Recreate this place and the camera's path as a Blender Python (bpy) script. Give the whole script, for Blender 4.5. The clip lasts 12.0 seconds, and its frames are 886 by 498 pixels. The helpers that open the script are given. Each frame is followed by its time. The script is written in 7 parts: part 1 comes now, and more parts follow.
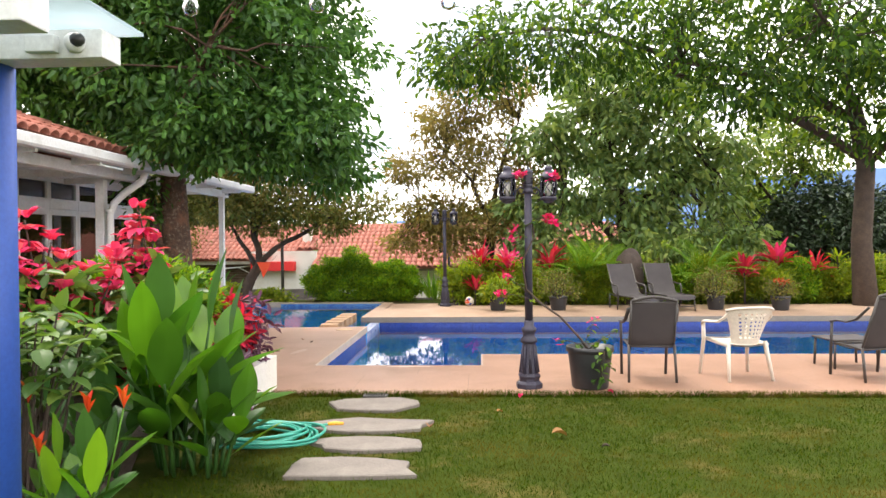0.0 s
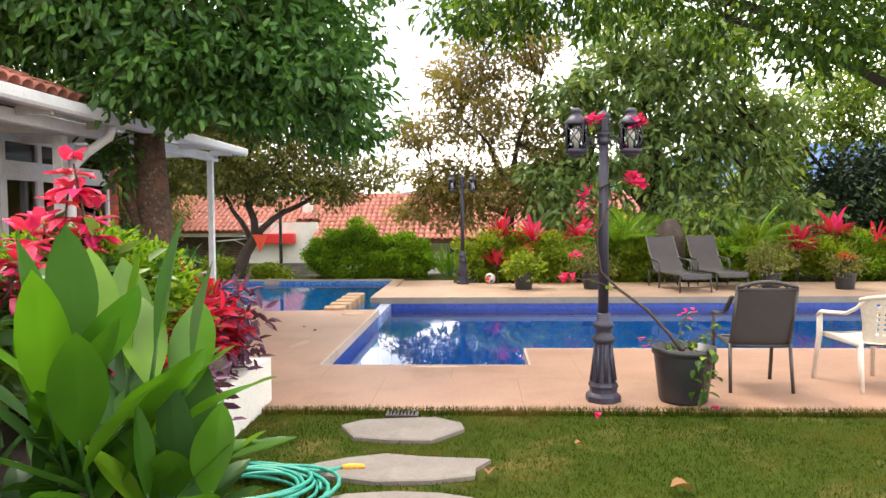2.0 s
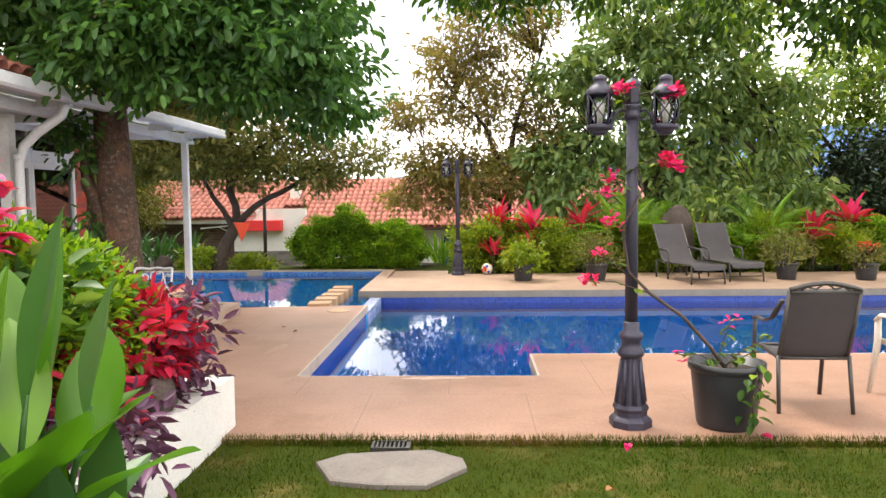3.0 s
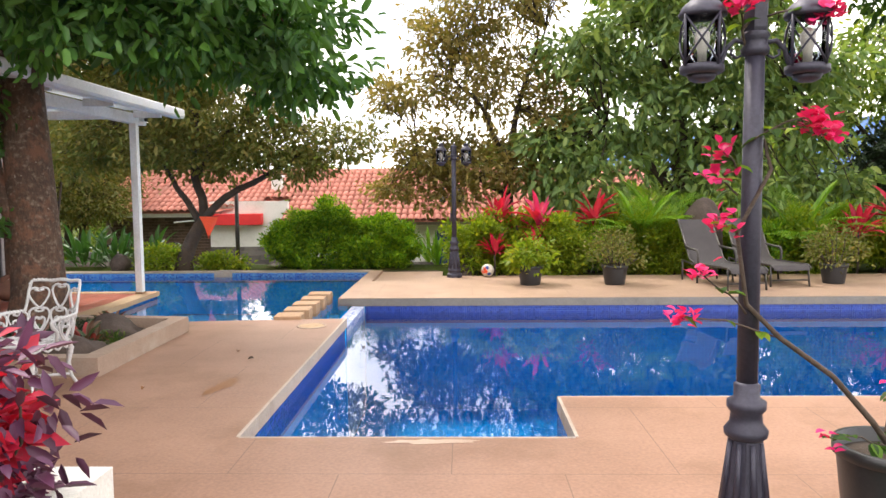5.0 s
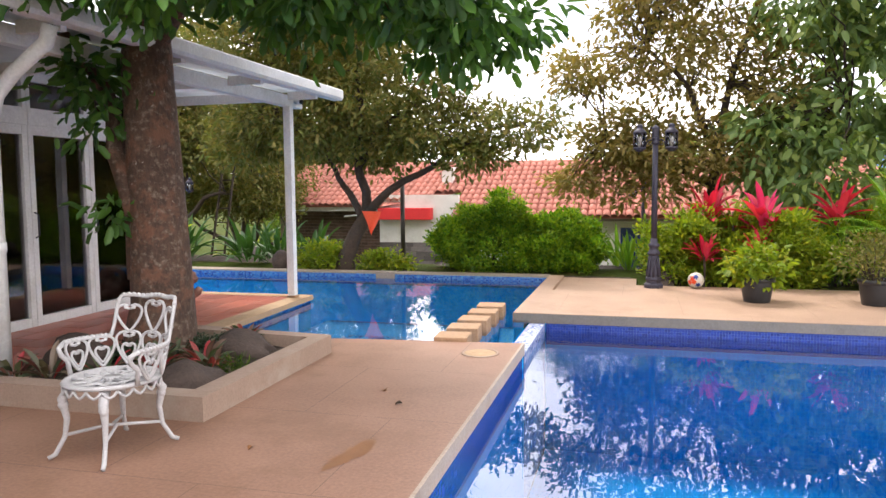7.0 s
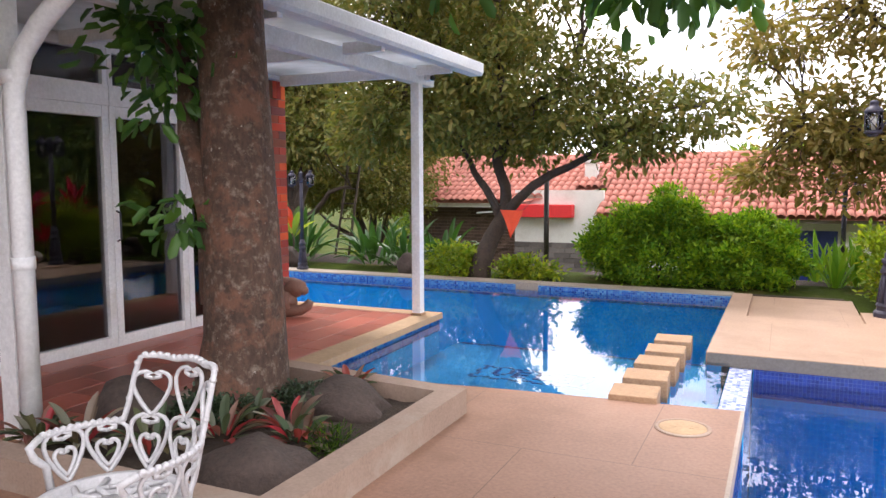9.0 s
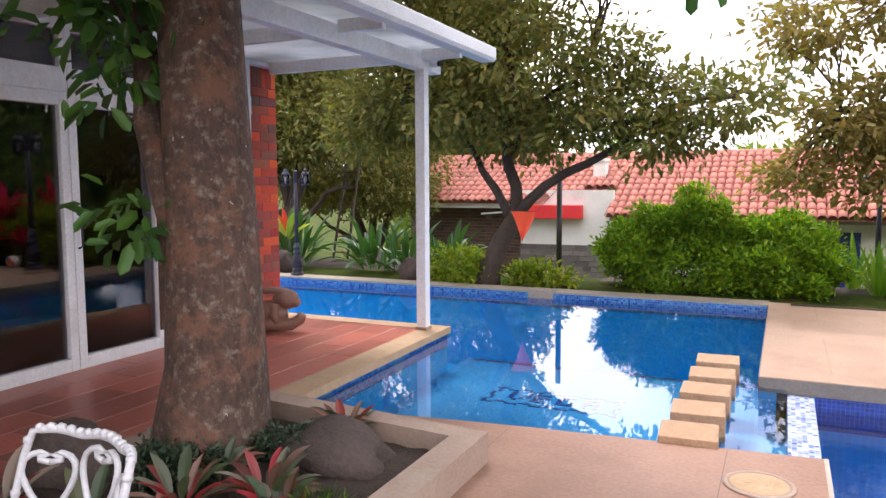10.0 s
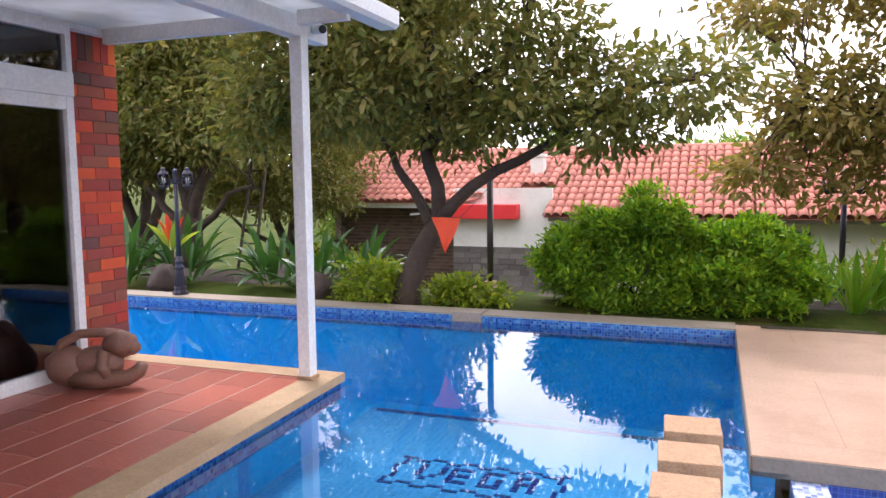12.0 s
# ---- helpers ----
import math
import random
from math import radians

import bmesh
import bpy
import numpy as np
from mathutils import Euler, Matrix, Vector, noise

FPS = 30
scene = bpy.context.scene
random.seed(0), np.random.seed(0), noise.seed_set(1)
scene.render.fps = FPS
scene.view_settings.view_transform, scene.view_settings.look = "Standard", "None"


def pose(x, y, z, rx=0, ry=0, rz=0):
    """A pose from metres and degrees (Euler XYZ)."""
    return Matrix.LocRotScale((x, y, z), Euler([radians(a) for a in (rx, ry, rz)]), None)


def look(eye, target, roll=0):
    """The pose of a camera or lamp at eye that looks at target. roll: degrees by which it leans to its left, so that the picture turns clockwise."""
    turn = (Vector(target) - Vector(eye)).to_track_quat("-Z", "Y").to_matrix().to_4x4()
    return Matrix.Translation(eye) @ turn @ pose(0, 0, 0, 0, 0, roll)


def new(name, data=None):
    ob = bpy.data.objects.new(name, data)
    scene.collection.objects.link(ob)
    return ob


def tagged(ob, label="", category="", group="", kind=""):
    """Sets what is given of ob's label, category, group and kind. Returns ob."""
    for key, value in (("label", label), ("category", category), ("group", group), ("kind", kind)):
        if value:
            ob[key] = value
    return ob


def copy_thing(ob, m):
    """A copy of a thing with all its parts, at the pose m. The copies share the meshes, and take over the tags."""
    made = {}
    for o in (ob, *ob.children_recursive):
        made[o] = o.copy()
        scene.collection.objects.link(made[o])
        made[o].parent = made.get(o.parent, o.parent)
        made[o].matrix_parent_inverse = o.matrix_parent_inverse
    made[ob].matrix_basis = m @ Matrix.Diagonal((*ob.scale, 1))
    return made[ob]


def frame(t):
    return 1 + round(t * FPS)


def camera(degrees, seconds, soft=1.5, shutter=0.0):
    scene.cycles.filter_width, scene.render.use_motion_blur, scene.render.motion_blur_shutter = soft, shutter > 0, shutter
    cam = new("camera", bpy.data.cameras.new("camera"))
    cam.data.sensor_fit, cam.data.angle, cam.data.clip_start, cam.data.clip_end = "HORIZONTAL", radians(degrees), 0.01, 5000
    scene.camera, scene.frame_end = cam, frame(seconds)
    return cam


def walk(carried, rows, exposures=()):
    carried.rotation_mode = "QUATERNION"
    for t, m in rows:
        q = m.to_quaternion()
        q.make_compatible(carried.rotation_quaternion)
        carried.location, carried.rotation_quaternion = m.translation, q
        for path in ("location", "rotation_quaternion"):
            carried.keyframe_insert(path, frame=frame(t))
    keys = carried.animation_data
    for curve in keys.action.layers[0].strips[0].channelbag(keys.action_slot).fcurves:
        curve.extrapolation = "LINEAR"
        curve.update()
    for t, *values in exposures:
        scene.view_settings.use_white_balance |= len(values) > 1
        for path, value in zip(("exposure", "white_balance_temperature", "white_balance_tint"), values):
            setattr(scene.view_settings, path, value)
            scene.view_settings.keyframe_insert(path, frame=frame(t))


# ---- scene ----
cam = camera(62.0, 12.0)
PATH = [
    (0.0, (0.428, -0.288, 1.528), (0.330, 1.709, 1.508), -0.5),
    (0.5, (0.284, 0.179, 1.532), (0.193, 2.177, 1.507), -0.4),
    (1.0, (0.147, 0.660, 1.522), (0.048, 2.658, 1.484), -0.5),
    (1.5, (0.051, 1.094, 1.506), (-0.051, 3.091, 1.445), -0.5),
    (2.0, (-0.037, 1.579, 1.497), (-0.135, 3.574, 1.400), -0.5),
    (2.5, (-0.089, 2.059, 1.513), (-0.179, 4.053, 1.388), -0.6),
    (3.0, (-0.110, 2.552, 1.525), (-0.188, 4.545, 1.387), -0.6),
    (5.0, (-0.230, 4.400, 1.498), (-0.285, 6.393, 1.340), -0.5),
    (5.5, (-0.251, 4.861, 1.495), (-0.328, 6.853, 1.334), -0.5),
    (6.0, (-0.363, 5.391, 1.488), (-0.496, 7.379, 1.322), -0.5),
    (6.5, (-0.475, 5.817, 1.460), (-0.752, 7.791, 1.295), -0.5),
    (7.0, (-0.611, 6.283, 1.458), (-1.121, 8.210, 1.289), -0.5),
    (7.5, (-0.787, 6.784, 1.425), (-1.454, 8.662, 1.256), -0.5),
    (9.5, (-1.656, 8.404, 1.480), (-2.498, 10.208, 1.295), -0.2),
    (10.0, (-1.866, 8.783, 1.452), (-2.702, 10.590, 1.270), -0.3),
    (10.5, (-2.001, 9.149, 1.478), (-2.825, 10.962, 1.287), -0.3),
    (11.0, (-2.110, 9.577, 1.490), (-2.915, 11.398, 1.302), -0.5),
    (11.5, (-2.150, 10.060, 1.472), (-2.912, 11.901, 1.292), -0.6),
    (12.0, (-2.208, 10.470, 1.505), (-2.898, 12.337, 1.310), -0.6),
]
EXPOSURE = 1.08
walk(cam, [(t, look(eye, target, roll)) for t, eye, target, roll in PATH],
     [(0.0, EXPOSURE, 6500, 10), (4.0, EXPOSURE, 6500, 10), (5.5, EXPOSURE - 0.06, 6450, 12), (9.5, EXPOSURE, 6100, 18), (12.0, EXPOSURE, 5950, 20)])

# ---- daylight: a bright, thinly overcast sky ----
SUN_EL, SUN_ROT = radians(62), radians(318)
world = bpy.data.worlds.new("sky")
scene.world = world
world.use_nodes = True
wn, wl = world.node_tree.nodes, world.node_tree.links
wn.clear()
sky = wn.new("ShaderNodeTexSky")
sky.sky_type, sky.sun_disc = "NISHITA", False
sky.sun_elevation, sky.sun_rotation = SUN_EL, SUN_ROT
sky_bg = wn.new("ShaderNodeBackground")
sky_bg.inputs["Strength"].default_value = 0.13
wl.new(sky.outputs[0], sky_bg.inputs["Color"])
coord = wn.new("ShaderNodeTexCoord")
clouds = wn.new("ShaderNodeTexNoise")
clouds.inputs["Scale"].default_value = 2.6
clouds.inputs["Detail"].default_value = 6
clouds.inputs["Roughness"].default_value = 0.55
wl.new(coord.outputs["Generated"], clouds.inputs["Vector"])
cover = wn.new("ShaderNodeValToRGB")
cover.color_ramp.elements[0].position, cover.color_ramp.elements[1].position = 0.22, 0.44
wl.new(clouds.outputs["Fac"], cover.inputs[0])
cloud_bg = wn.new("ShaderNodeBackground")
shade = wn.new("ShaderNodeValToRGB")
shade.color_ramp.elements[0].position, shade.color_ramp.elements[0].color = 0.38, (0.52, 0.54, 0.60, 1)
shade.color_ramp.elements[1].position, shade.color_ramp.elements[1].color = 0.60, (1.0, 0.95, 0.87, 1)
wl.new(clouds.outputs["Fac"], shade.inputs[0])
wl.new(shade.outputs[0], cloud_bg.inputs["Color"])
cloud_bg.inputs["Strength"].default_value = 2.0
sky_mix = wn.new("ShaderNodeMixShader")
wl.new(cover.outputs[0], sky_mix.inputs[0])
wl.new(sky_bg.outputs[0], sky_mix.inputs[1])
wl.new(cloud_bg.outputs[0], sky_mix.inputs[2])
world_out = wn.new("ShaderNodeOutputWorld")
wl.new(sky_mix.outputs[0], world_out.inputs["Surface"])

sun = new("sun", bpy.data.lights.new("sun", "SUN"))
sun.data.energy, sun.data.angle, sun.data.color = 2.0, radians(16), (1.0, 0.93, 0.82)
az = SUN_ROT
sun.matrix_world = look((0, 0, 30), (-30 * math.sin(az) * math.cos(SUN_EL), -30 * math.cos(az) * math.cos(SUN_EL), 30 - 30 * math.sin(SUN_EL)))


# ---- materials ----
def nodes_of(name):
    m = bpy.data.materials.new(name)
    m.use_nodes = True
    n, l = m.node_tree.nodes, m.node_tree.links
    n.clear()
    out = n.new("ShaderNodeOutputMaterial")
    return m, n, l, out


def ramp(n, l, fac, stops):
    r = n.new("ShaderNodeValToRGB")
    e = r.color_ramp.elements
    e[0].position, e[0].color = stops[0][0], (*stops[0][1], 1)
    e[1].position, e[1].color = stops[-1][0], (*stops[-1][1], 1)
    for p, c in stops[1:-1]:
        k = e.new(p)
        k.color = (*c, 1)
    l.new(fac, r.inputs[0])
    return r.outputs[0]


def mixed(n, l, fac, a, b, kind="MIX"):
    m = n.new("ShaderNodeMix")
    m.data_type, m.blend_type = "RGBA", kind
    for socket, v in ((m.inputs[0], fac), (m.inputs[6], a), (m.inputs[7], b)):
        if isinstance(v, (int, float)):
            socket.default_value = v
        elif isinstance(v, tuple):
            socket.default_value = (*v, 1)
        else:
            l.new(v, socket)
    return m.outputs[2]


def noisy(n, l, scale, detail=5, rough=0.6, stretch=None):
    co = n.new("ShaderNodeTexCoord")
    t = n.new("ShaderNodeTexNoise")
    t.inputs["Scale"].default_value, t.inputs["Detail"].default_value, t.inputs["Roughness"].default_value = scale, detail, rough
    v = co.outputs["Object"]
    if stretch:
        mp = n.new("ShaderNodeMapping")
        mp.inputs["Scale"].default_value = stretch
        l.new(v, mp.inputs[0])
        v = mp.outputs[0]
    l.new(v, t.inputs["Vector"])
    return t.outputs["Fac"]


def bumped(n, l, height, strength, distance):
    b = n.new("ShaderNodeBump")
    b.inputs["Strength"].default_value, b.inputs["Distance"].default_value = strength, distance
    l.new(height, b.inputs["Height"])
    return b.outputs[0]


def surface(name, light, dark, scale=6.0, fine=60.0, rough=0.6, metal=0.0, bump=0.3, depth=0.004, stain=None,
            stain_scale=1.2, stretch=None, piece=0.0, spec=0.5, flecks=None):
    """A worn solid: two scales of colour variation, optional stains, fine relief; piece: spread of tone from piece to piece."""
    m, n, l, out = nodes_of(name)
    p = n.new("ShaderNodeBsdfPrincipled")
    a = noisy(n, l, scale, 6, 0.65, stretch)
    f = noisy(n, l, fine, 3, 0.6, stretch)
    c = ramp(n, l, a, [(0.3, dark), (0.7, light)])
    c = mixed(n, l, 0.35, c, ramp(n, l, f, [(0.3, tuple(v * 0.7 for v in dark)), (0.7, tuple(min(v * 1.15, 0.95) for v in light))]))
    if stain:
        s = noisy(n, l, stain_scale, 7, 0.7)
        sf = ramp(n, l, s, [(0.52, (0, 0, 0)), (0.7, (0.8, 0.8, 0.8))])
        c = mixed(n, l, sf, c, stain)
    if flecks:
        patch = ramp(n, l, noisy(n, l, 4.5, 5, 0.7), [(0.5, (0, 0, 0)), (0.62, (0.7, 0.7, 0.7))])
        c = mixed(n, l, patch, c, (light[0] * 1.7, light[1] * 1.35, light[2] * 1.2))
        spot = ramp(n, l, noisy(n, l, 21, 5, 0.6), [(0.68, (0, 0, 0)), (0.72, (0.9, 0.9, 0.9))])
        c = mixed(n, l, spot, c, flecks)
    if piece:
        info = n.new("ShaderNodeObjectInfo")
        geo = n.new("ShaderNodeNewGeometry")
        add = n.new("ShaderNodeMath")
        add.operation = "ADD"
        l.new(info.outputs["Random"], add.inputs[0])
        l.new(geo.outputs["Random Per Island"], add.inputs[1])
        fr = n.new("ShaderNodeMath")
        fr.operation = "FRACT"
        l.new(add.outputs[0], fr.inputs[0])
        lo, hi = 1 - piece, 1 + piece * 0.6
        c = mixed(n, l, 1.0, c, ramp(n, l, fr.outputs[0], [(0, (lo, lo, lo)), (1, (min(hi, 1), min(hi, 1), min(hi, 1)))]), "MULTIPLY")
    l.new(c, p.inputs["Base Color"])
    p.inputs["Roughness"].default_value, p.inputs["Metallic"].default_value = rough, metal
    p.inputs["Specular IOR Level"].default_value = spec
    if bump:
        l.new(bumped(n, l, f, bump, depth), p.inputs["Normal"])
    l.new(p.outputs[0], out.inputs[0])
    return m


def foliage(name, tones, rough=0.45, through_light=0.35, vein=None, spec=0.4, tint=(1.0, 1.0, 0.45)):
    """Leaves: tone from leaf to leaf, soft light through the blade."""
    m, n, l, out = nodes_of(name)
    geo = n.new("ShaderNodeNewGeometry")
    k = len(tones) - 1
    info = n.new("ShaderNodeObjectInfo")
    add = n.new("ShaderNodeMath")
    add.operation = "ADD"
    l.new(info.outputs["Random"], add.inputs[0])
    l.new(geo.outputs["Random Per Island"], add.inputs[1])
    fr = n.new("ShaderNodeMath")
    fr.operation = "FRACT"
    l.new(add.outputs[0], fr.inputs[0])
    c = ramp(n, l, fr.outputs[0], [(i / k, t) for i, t in enumerate(tones)])
    big = noisy(n, l, 1.6, 3, 0.6)
    c = mixed(n, l, 1.0, c, ramp(n, l, big, [(0.3, (0.6, 0.62, 0.6)), (0.7, (1, 1, 1))]), "MULTIPLY")
    if vein:
        w = noisy(n, l, 1.1, 6, 0.65)
        c = mixed(n, l, ramp(n, l, w, [(0.48, (0, 0, 0)), (0.68, (0.85, 0.85, 0.85))]), c, vein)
    p = n.new("ShaderNodeBsdfPrincipled")
    l.new(c, p.inputs["Base Color"])
    p.inputs["Roughness"].default_value = rough
    p.inputs["Specular IOR Level"].default_value = spec
    t = n.new("ShaderNodeBsdfTranslucent")
    l.new(mixed(n, l, 1.0, c, tint, "MULTIPLY"), t.inputs["Color"])
    mx = n.new("ShaderNodeMixShader")
    mx.inputs[0].default_value = through_light
    l.new(p.outputs[0], mx.inputs[1])
    l.new(t.outputs[0], mx.inputs[2])
    l.new(mx.outputs[0], out.inputs[0])
    return m


def mosaic(name, tones, grout, size, rough=0.25, mortar=0.06):
    """Small glazed tiles set in straight rows."""
    m, n, l, out = nodes_of(name)
    co = n.new("ShaderNodeTexCoord")
    sep = n.new("ShaderNodeSeparateXYZ")
    l.new(co.outputs["Object"], sep.inputs[0])
    cells, holes = [], []
    comb = n.new("ShaderNodeCombineXYZ")
    for i, axis in enumerate("XYZ"):
        d = n.new("ShaderNodeMath")
        d.operation, d.inputs[1].default_value = "DIVIDE", size
        l.new(sep.outputs[axis], d.inputs[0])
        sh = n.new("ShaderNodeMath")
        sh.operation, sh.inputs[1].default_value = "ADD", 0.37
        l.new(d.outputs[0], sh.inputs[0])
        fl = n.new("ShaderNodeMath")
        fl.operation = "FLOOR"
        l.new(sh.outputs[0], fl.inputs[0])
        l.new(fl.outputs[0], comb.inputs[i])
        fr = n.new("ShaderNodeMath")
        fr.operation = "FRACT"
        l.new(sh.outputs[0], fr.inputs[0])
        g = n.new("ShaderNodeMath")
        g.operation, g.inputs[1].default_value = "LESS_THAN", mortar
        l.new(fr.outputs[0], g.inputs[0])
        holes.append(g.outputs[0])
    white = n.new("ShaderNodeTexWhiteNoise")
    l.new(comb.outputs[0], white.inputs["Vector"])
    k = len(tones) - 1
    c = ramp(n, l, white.outputs["Value"], [(i / k, t) for i, t in enumerate(tones)])
    mxx = n.new("ShaderNodeMath")
    mxx.operation = "MAXIMUM"
    l.new(holes[0], mxx.inputs[0])
    l.new(holes[1], mxx.inputs[1])
    mxy = n.new("ShaderNodeMath")
    mxy.operation = "MAXIMUM"
    l.new(mxx.outputs[0], mxy.inputs[0])
    l.new(holes[2], mxy.inputs[1])
    c = mixed(n, l, mxy.outputs[0], c, grout)
    p = n.new("ShaderNodeBsdfPrincipled")
    l.new(c, p.inputs["Base Color"])
    p.inputs["Roughness"].default_value = rough
    l.new(p.outputs[0], out.inputs[0])
    return m


def water_surface(name, tint, ior, spill=None):
    """Still water; spill: the spot where falling water ruffles it."""
    m, n, l, out = nodes_of(name)
    a = noisy(n, l, 2.6, 2, 0.45, (1, 1.5, 1))
    b = noisy(n, l, 9, 2, 0.5)
    h = mixed(n, l, 0.3, a, b)
    if spill:
        co = n.new("ShaderNodeTexCoord")
        dist = n.new("ShaderNodeVectorMath")
        dist.operation = "DISTANCE"
        dist.inputs[1].default_value = spill
        l.new(co.outputs["Object"], dist.inputs[0])
        near = ramp(n, l, dist.outputs["Value"], [(0.1, (1, 1, 1)), (0.9, (0, 0, 0))])
        waves = ramp(n, l, noisy(n, l, 11, 3, 0.55, (1, 1.8, 1)), [(0.2, (0, 0, 0)), (0.8, (7, 7, 7))])
        h = mixed(n, l, 1.0, h, mixed(n, l, 1.0, near, waves, "MULTIPLY"), "ADD")
    bump = bumped(n, l, h, 0.016, 0.05)
    fres = n.new("ShaderNodeFresnel")
    fres.inputs["IOR"].default_value = ior
    l.new(bump, fres.inputs["Normal"])
    tr = n.new("ShaderNodeBsdfTransparent")
    tr.inputs["Color"].default_value = (*tint, 1)
    gl = n.new("ShaderNodeBsdfGlossy")
    gl.inputs["Roughness"].default_value = 0.0
    l.new(bump, gl.inputs["Normal"])
    mx = n.new("ShaderNodeMixShader")
    l.new(fres.outputs[0], mx.inputs[0])
    l.new(tr.outputs[0], mx.inputs[1])
    l.new(gl.outputs[0], mx.inputs[2])
    l.new(mx.outputs[0], out.inputs[0])
    return m


def pane_glass(name, tint, ior=1.5):
    m, n, l, out = nodes_of(name)
    fres = n.new("ShaderNodeFresnel")
    fres.inputs["IOR"].default_value = ior
    tr = n.new("ShaderNodeBsdfTransparent")
    tr.inputs["Color"].default_value = (*tint, 1)
    gl = n.new("ShaderNodeBsdfGlossy")
    gl.inputs["Roughness"].default_value = 0.015
    mx = n.new("ShaderNodeMixShader")
    l.new(fres.outputs[0], mx.inputs[0])
    l.new(tr.outputs[0], mx.inputs[1])
    l.new(gl.outputs[0], mx.inputs[2])
    l.new(mx.outputs[0], out.inputs[0])
    return m


M_DECK = surface("sandstone_deck", (0.335, 0.190, 0.130), (0.205, 0.108, 0.068), 1.3, 45, 0.5, bump=0.15, depth=0.002, stain=(0.175, 0.090, 0.048), stain_scale=1.1)


def jointed(m, sx, sy, ox, oy, tone):
    """Thin straight joints laid over a paving material."""
    n, l = m.node_tree.nodes, m.node_tree.links
    p = next(q for q in n if q.type == "BSDF_PRINCIPLED")
    old = p.inputs["Base Color"].links[0].from_socket
    co = n.new("ShaderNodeTexCoord")
    br = n.new("ShaderNodeTexBrick")
    br.inputs["Scale"].default_value = 1.0
    br.inputs["Brick Width"].default_value, br.inputs["Row Height"].default_value = sx, sy
    br.inputs["Mortar Size"].default_value, br.inputs["Mortar Smooth"].default_value = 0.003, 0.1
    mp = n.new("ShaderNodeMapping")
    mp.inputs["Location"].default_value = (ox, oy, 0)
    l.new(co.outputs["Object"], mp.inputs[0])
    l.new(mp.outputs[0], br.inputs["Vector"])
    l.new(mixed(n, l, br.outputs["Fac"], old, tone), p.inputs["Base Color"])
    return m


jointed(M_DECK, 1.2, 1.2, 0.3, 0.2, (0.15, 0.086, 0.058))
# Paler than the near deck, for the far slab and the recess.
M_DECK_PALE = surface("pale_deck_slab", (0.43, 0.285, 0.200), (0.31, 0.200, 0.138), 1.5, 45, 0.55, bump=0.15, depth=0.002, stain=(0.27, 0.165, 0.11), stain_scale=0.9)
jointed(M_DECK_PALE, 1.4, 1.4, 0.1, 0.5, (0.26, 0.165, 0.115))
M_WET = surface("damp_stain", (0.20, 0.085, 0.030), (0.26, 0.125, 0.055), 9, 40, 0.35, bump=0)
M_DAMP = surface("pale_dried_splash", (0.50, 0.36, 0.27), (0.44, 0.30, 0.22), 9, 40, 0.3, bump=0)
M_DECK_EDGE = surface("deck_edge", (0.21, 0.185, 0.16), (0.14, 0.125, 0.11), 4, 50, 0.7)
M_NOSING = surface("lit_plaster_nosing", (0.44, 0.36, 0.30), (0.33, 0.265, 0.215), 5, 60, 0.7, stain=(0.27, 0.20, 0.15), stain_scale=3)
M_CURB = surface("curb_plaster", (0.37, 0.265, 0.205), (0.29, 0.205, 0.158), 5, 60, 0.75, stain=(0.40, 0.34, 0.28))
M_STONE_STEP = surface("travertine", (0.46, 0.29, 0.17), (0.30, 0.18, 0.105), 14, 70, 0.8, bump=0.8, depth=0.01, stain=(0.24, 0.17, 0.11), stain_scale=9)
M_COPING = surface("yellow_stone_coping", (0.46, 0.31, 0.18), (0.33, 0.22, 0.125), 6, 60, 0.75, bump=0.4, depth=0.004)
M_FAR_COPING = surface("pebble_coping", (0.33, 0.27, 0.21), (0.20, 0.165, 0.13), 30, 120, 0.8, bump=0.5, depth=0.004)
M_TERRA = surface("terracotta_tile", (0.52, 0.145, 0.095), (0.38, 0.10, 0.072), 3.5, 40, 0.36, bump=0.15, depth=0.002, piece=0.45)
M_GROUT = surface("grout", (0.55, 0.47, 0.42), (0.45, 0.38, 0.34), 10, 60, 0.9)
M_POOL1 = mosaic("deep_blue_mosaic", [(0.0018, 0.27, 0.62), (0.003, 0.315, 0.71), (0.0024, 0.29, 0.66)], (0.025, 0.42, 0.78), 0.05, mortar=0.09)
M_POOL2 = mosaic("light_blue_mosaic", [(0.052, 0.30, 0.58), (0.072, 0.345, 0.64), (0.062, 0.32, 0.61)], (0.12, 0.42, 0.68), 0.05, mortar=0.1)
M_POOL2_DEEP = mosaic("mid_blue_mosaic", [(0.012, 0.45, 0.80), (0.018, 0.50, 0.86), (0.015, 0.47, 0.83)], (0.05, 0.32, 0.68), 0.05)
M_BAND1 = mosaic("cobalt_band", [(0.006, 0.02, 0.16), (0.014, 0.045, 0.30), (0.010, 0.03, 0.22)], (0.05, 0.10, 0.32), 0.03, mortar=0.12)
M_BAND2 = mosaic("mixed_blue_band", [(0.010, 0.03, 0.18), (0.022, 0.11, 0.38), (0.09, 0.24, 0.44), (0.012, 0.05, 0.27), (0.035, 0.18, 0.48)], (0.10, 0.20, 0.34), 0.03, mortar=0.14)
M_DIVIDER = mosaic("blue_white_mosaic", [(0.05, 0.08, 0.30), (0.45, 0.50, 0.62), (0.10, 0.15, 0.42), (0.60, 0.62, 0.68), (0.20, 0.25, 0.50)], (0.35, 0.40, 0.50), 0.03, mortar=0.12)
M_NAVY = surface("navy_tile", (0.02, 0.04, 0.20), (0.012, 0.02, 0.13), 20, 60, 0.3, bump=0)
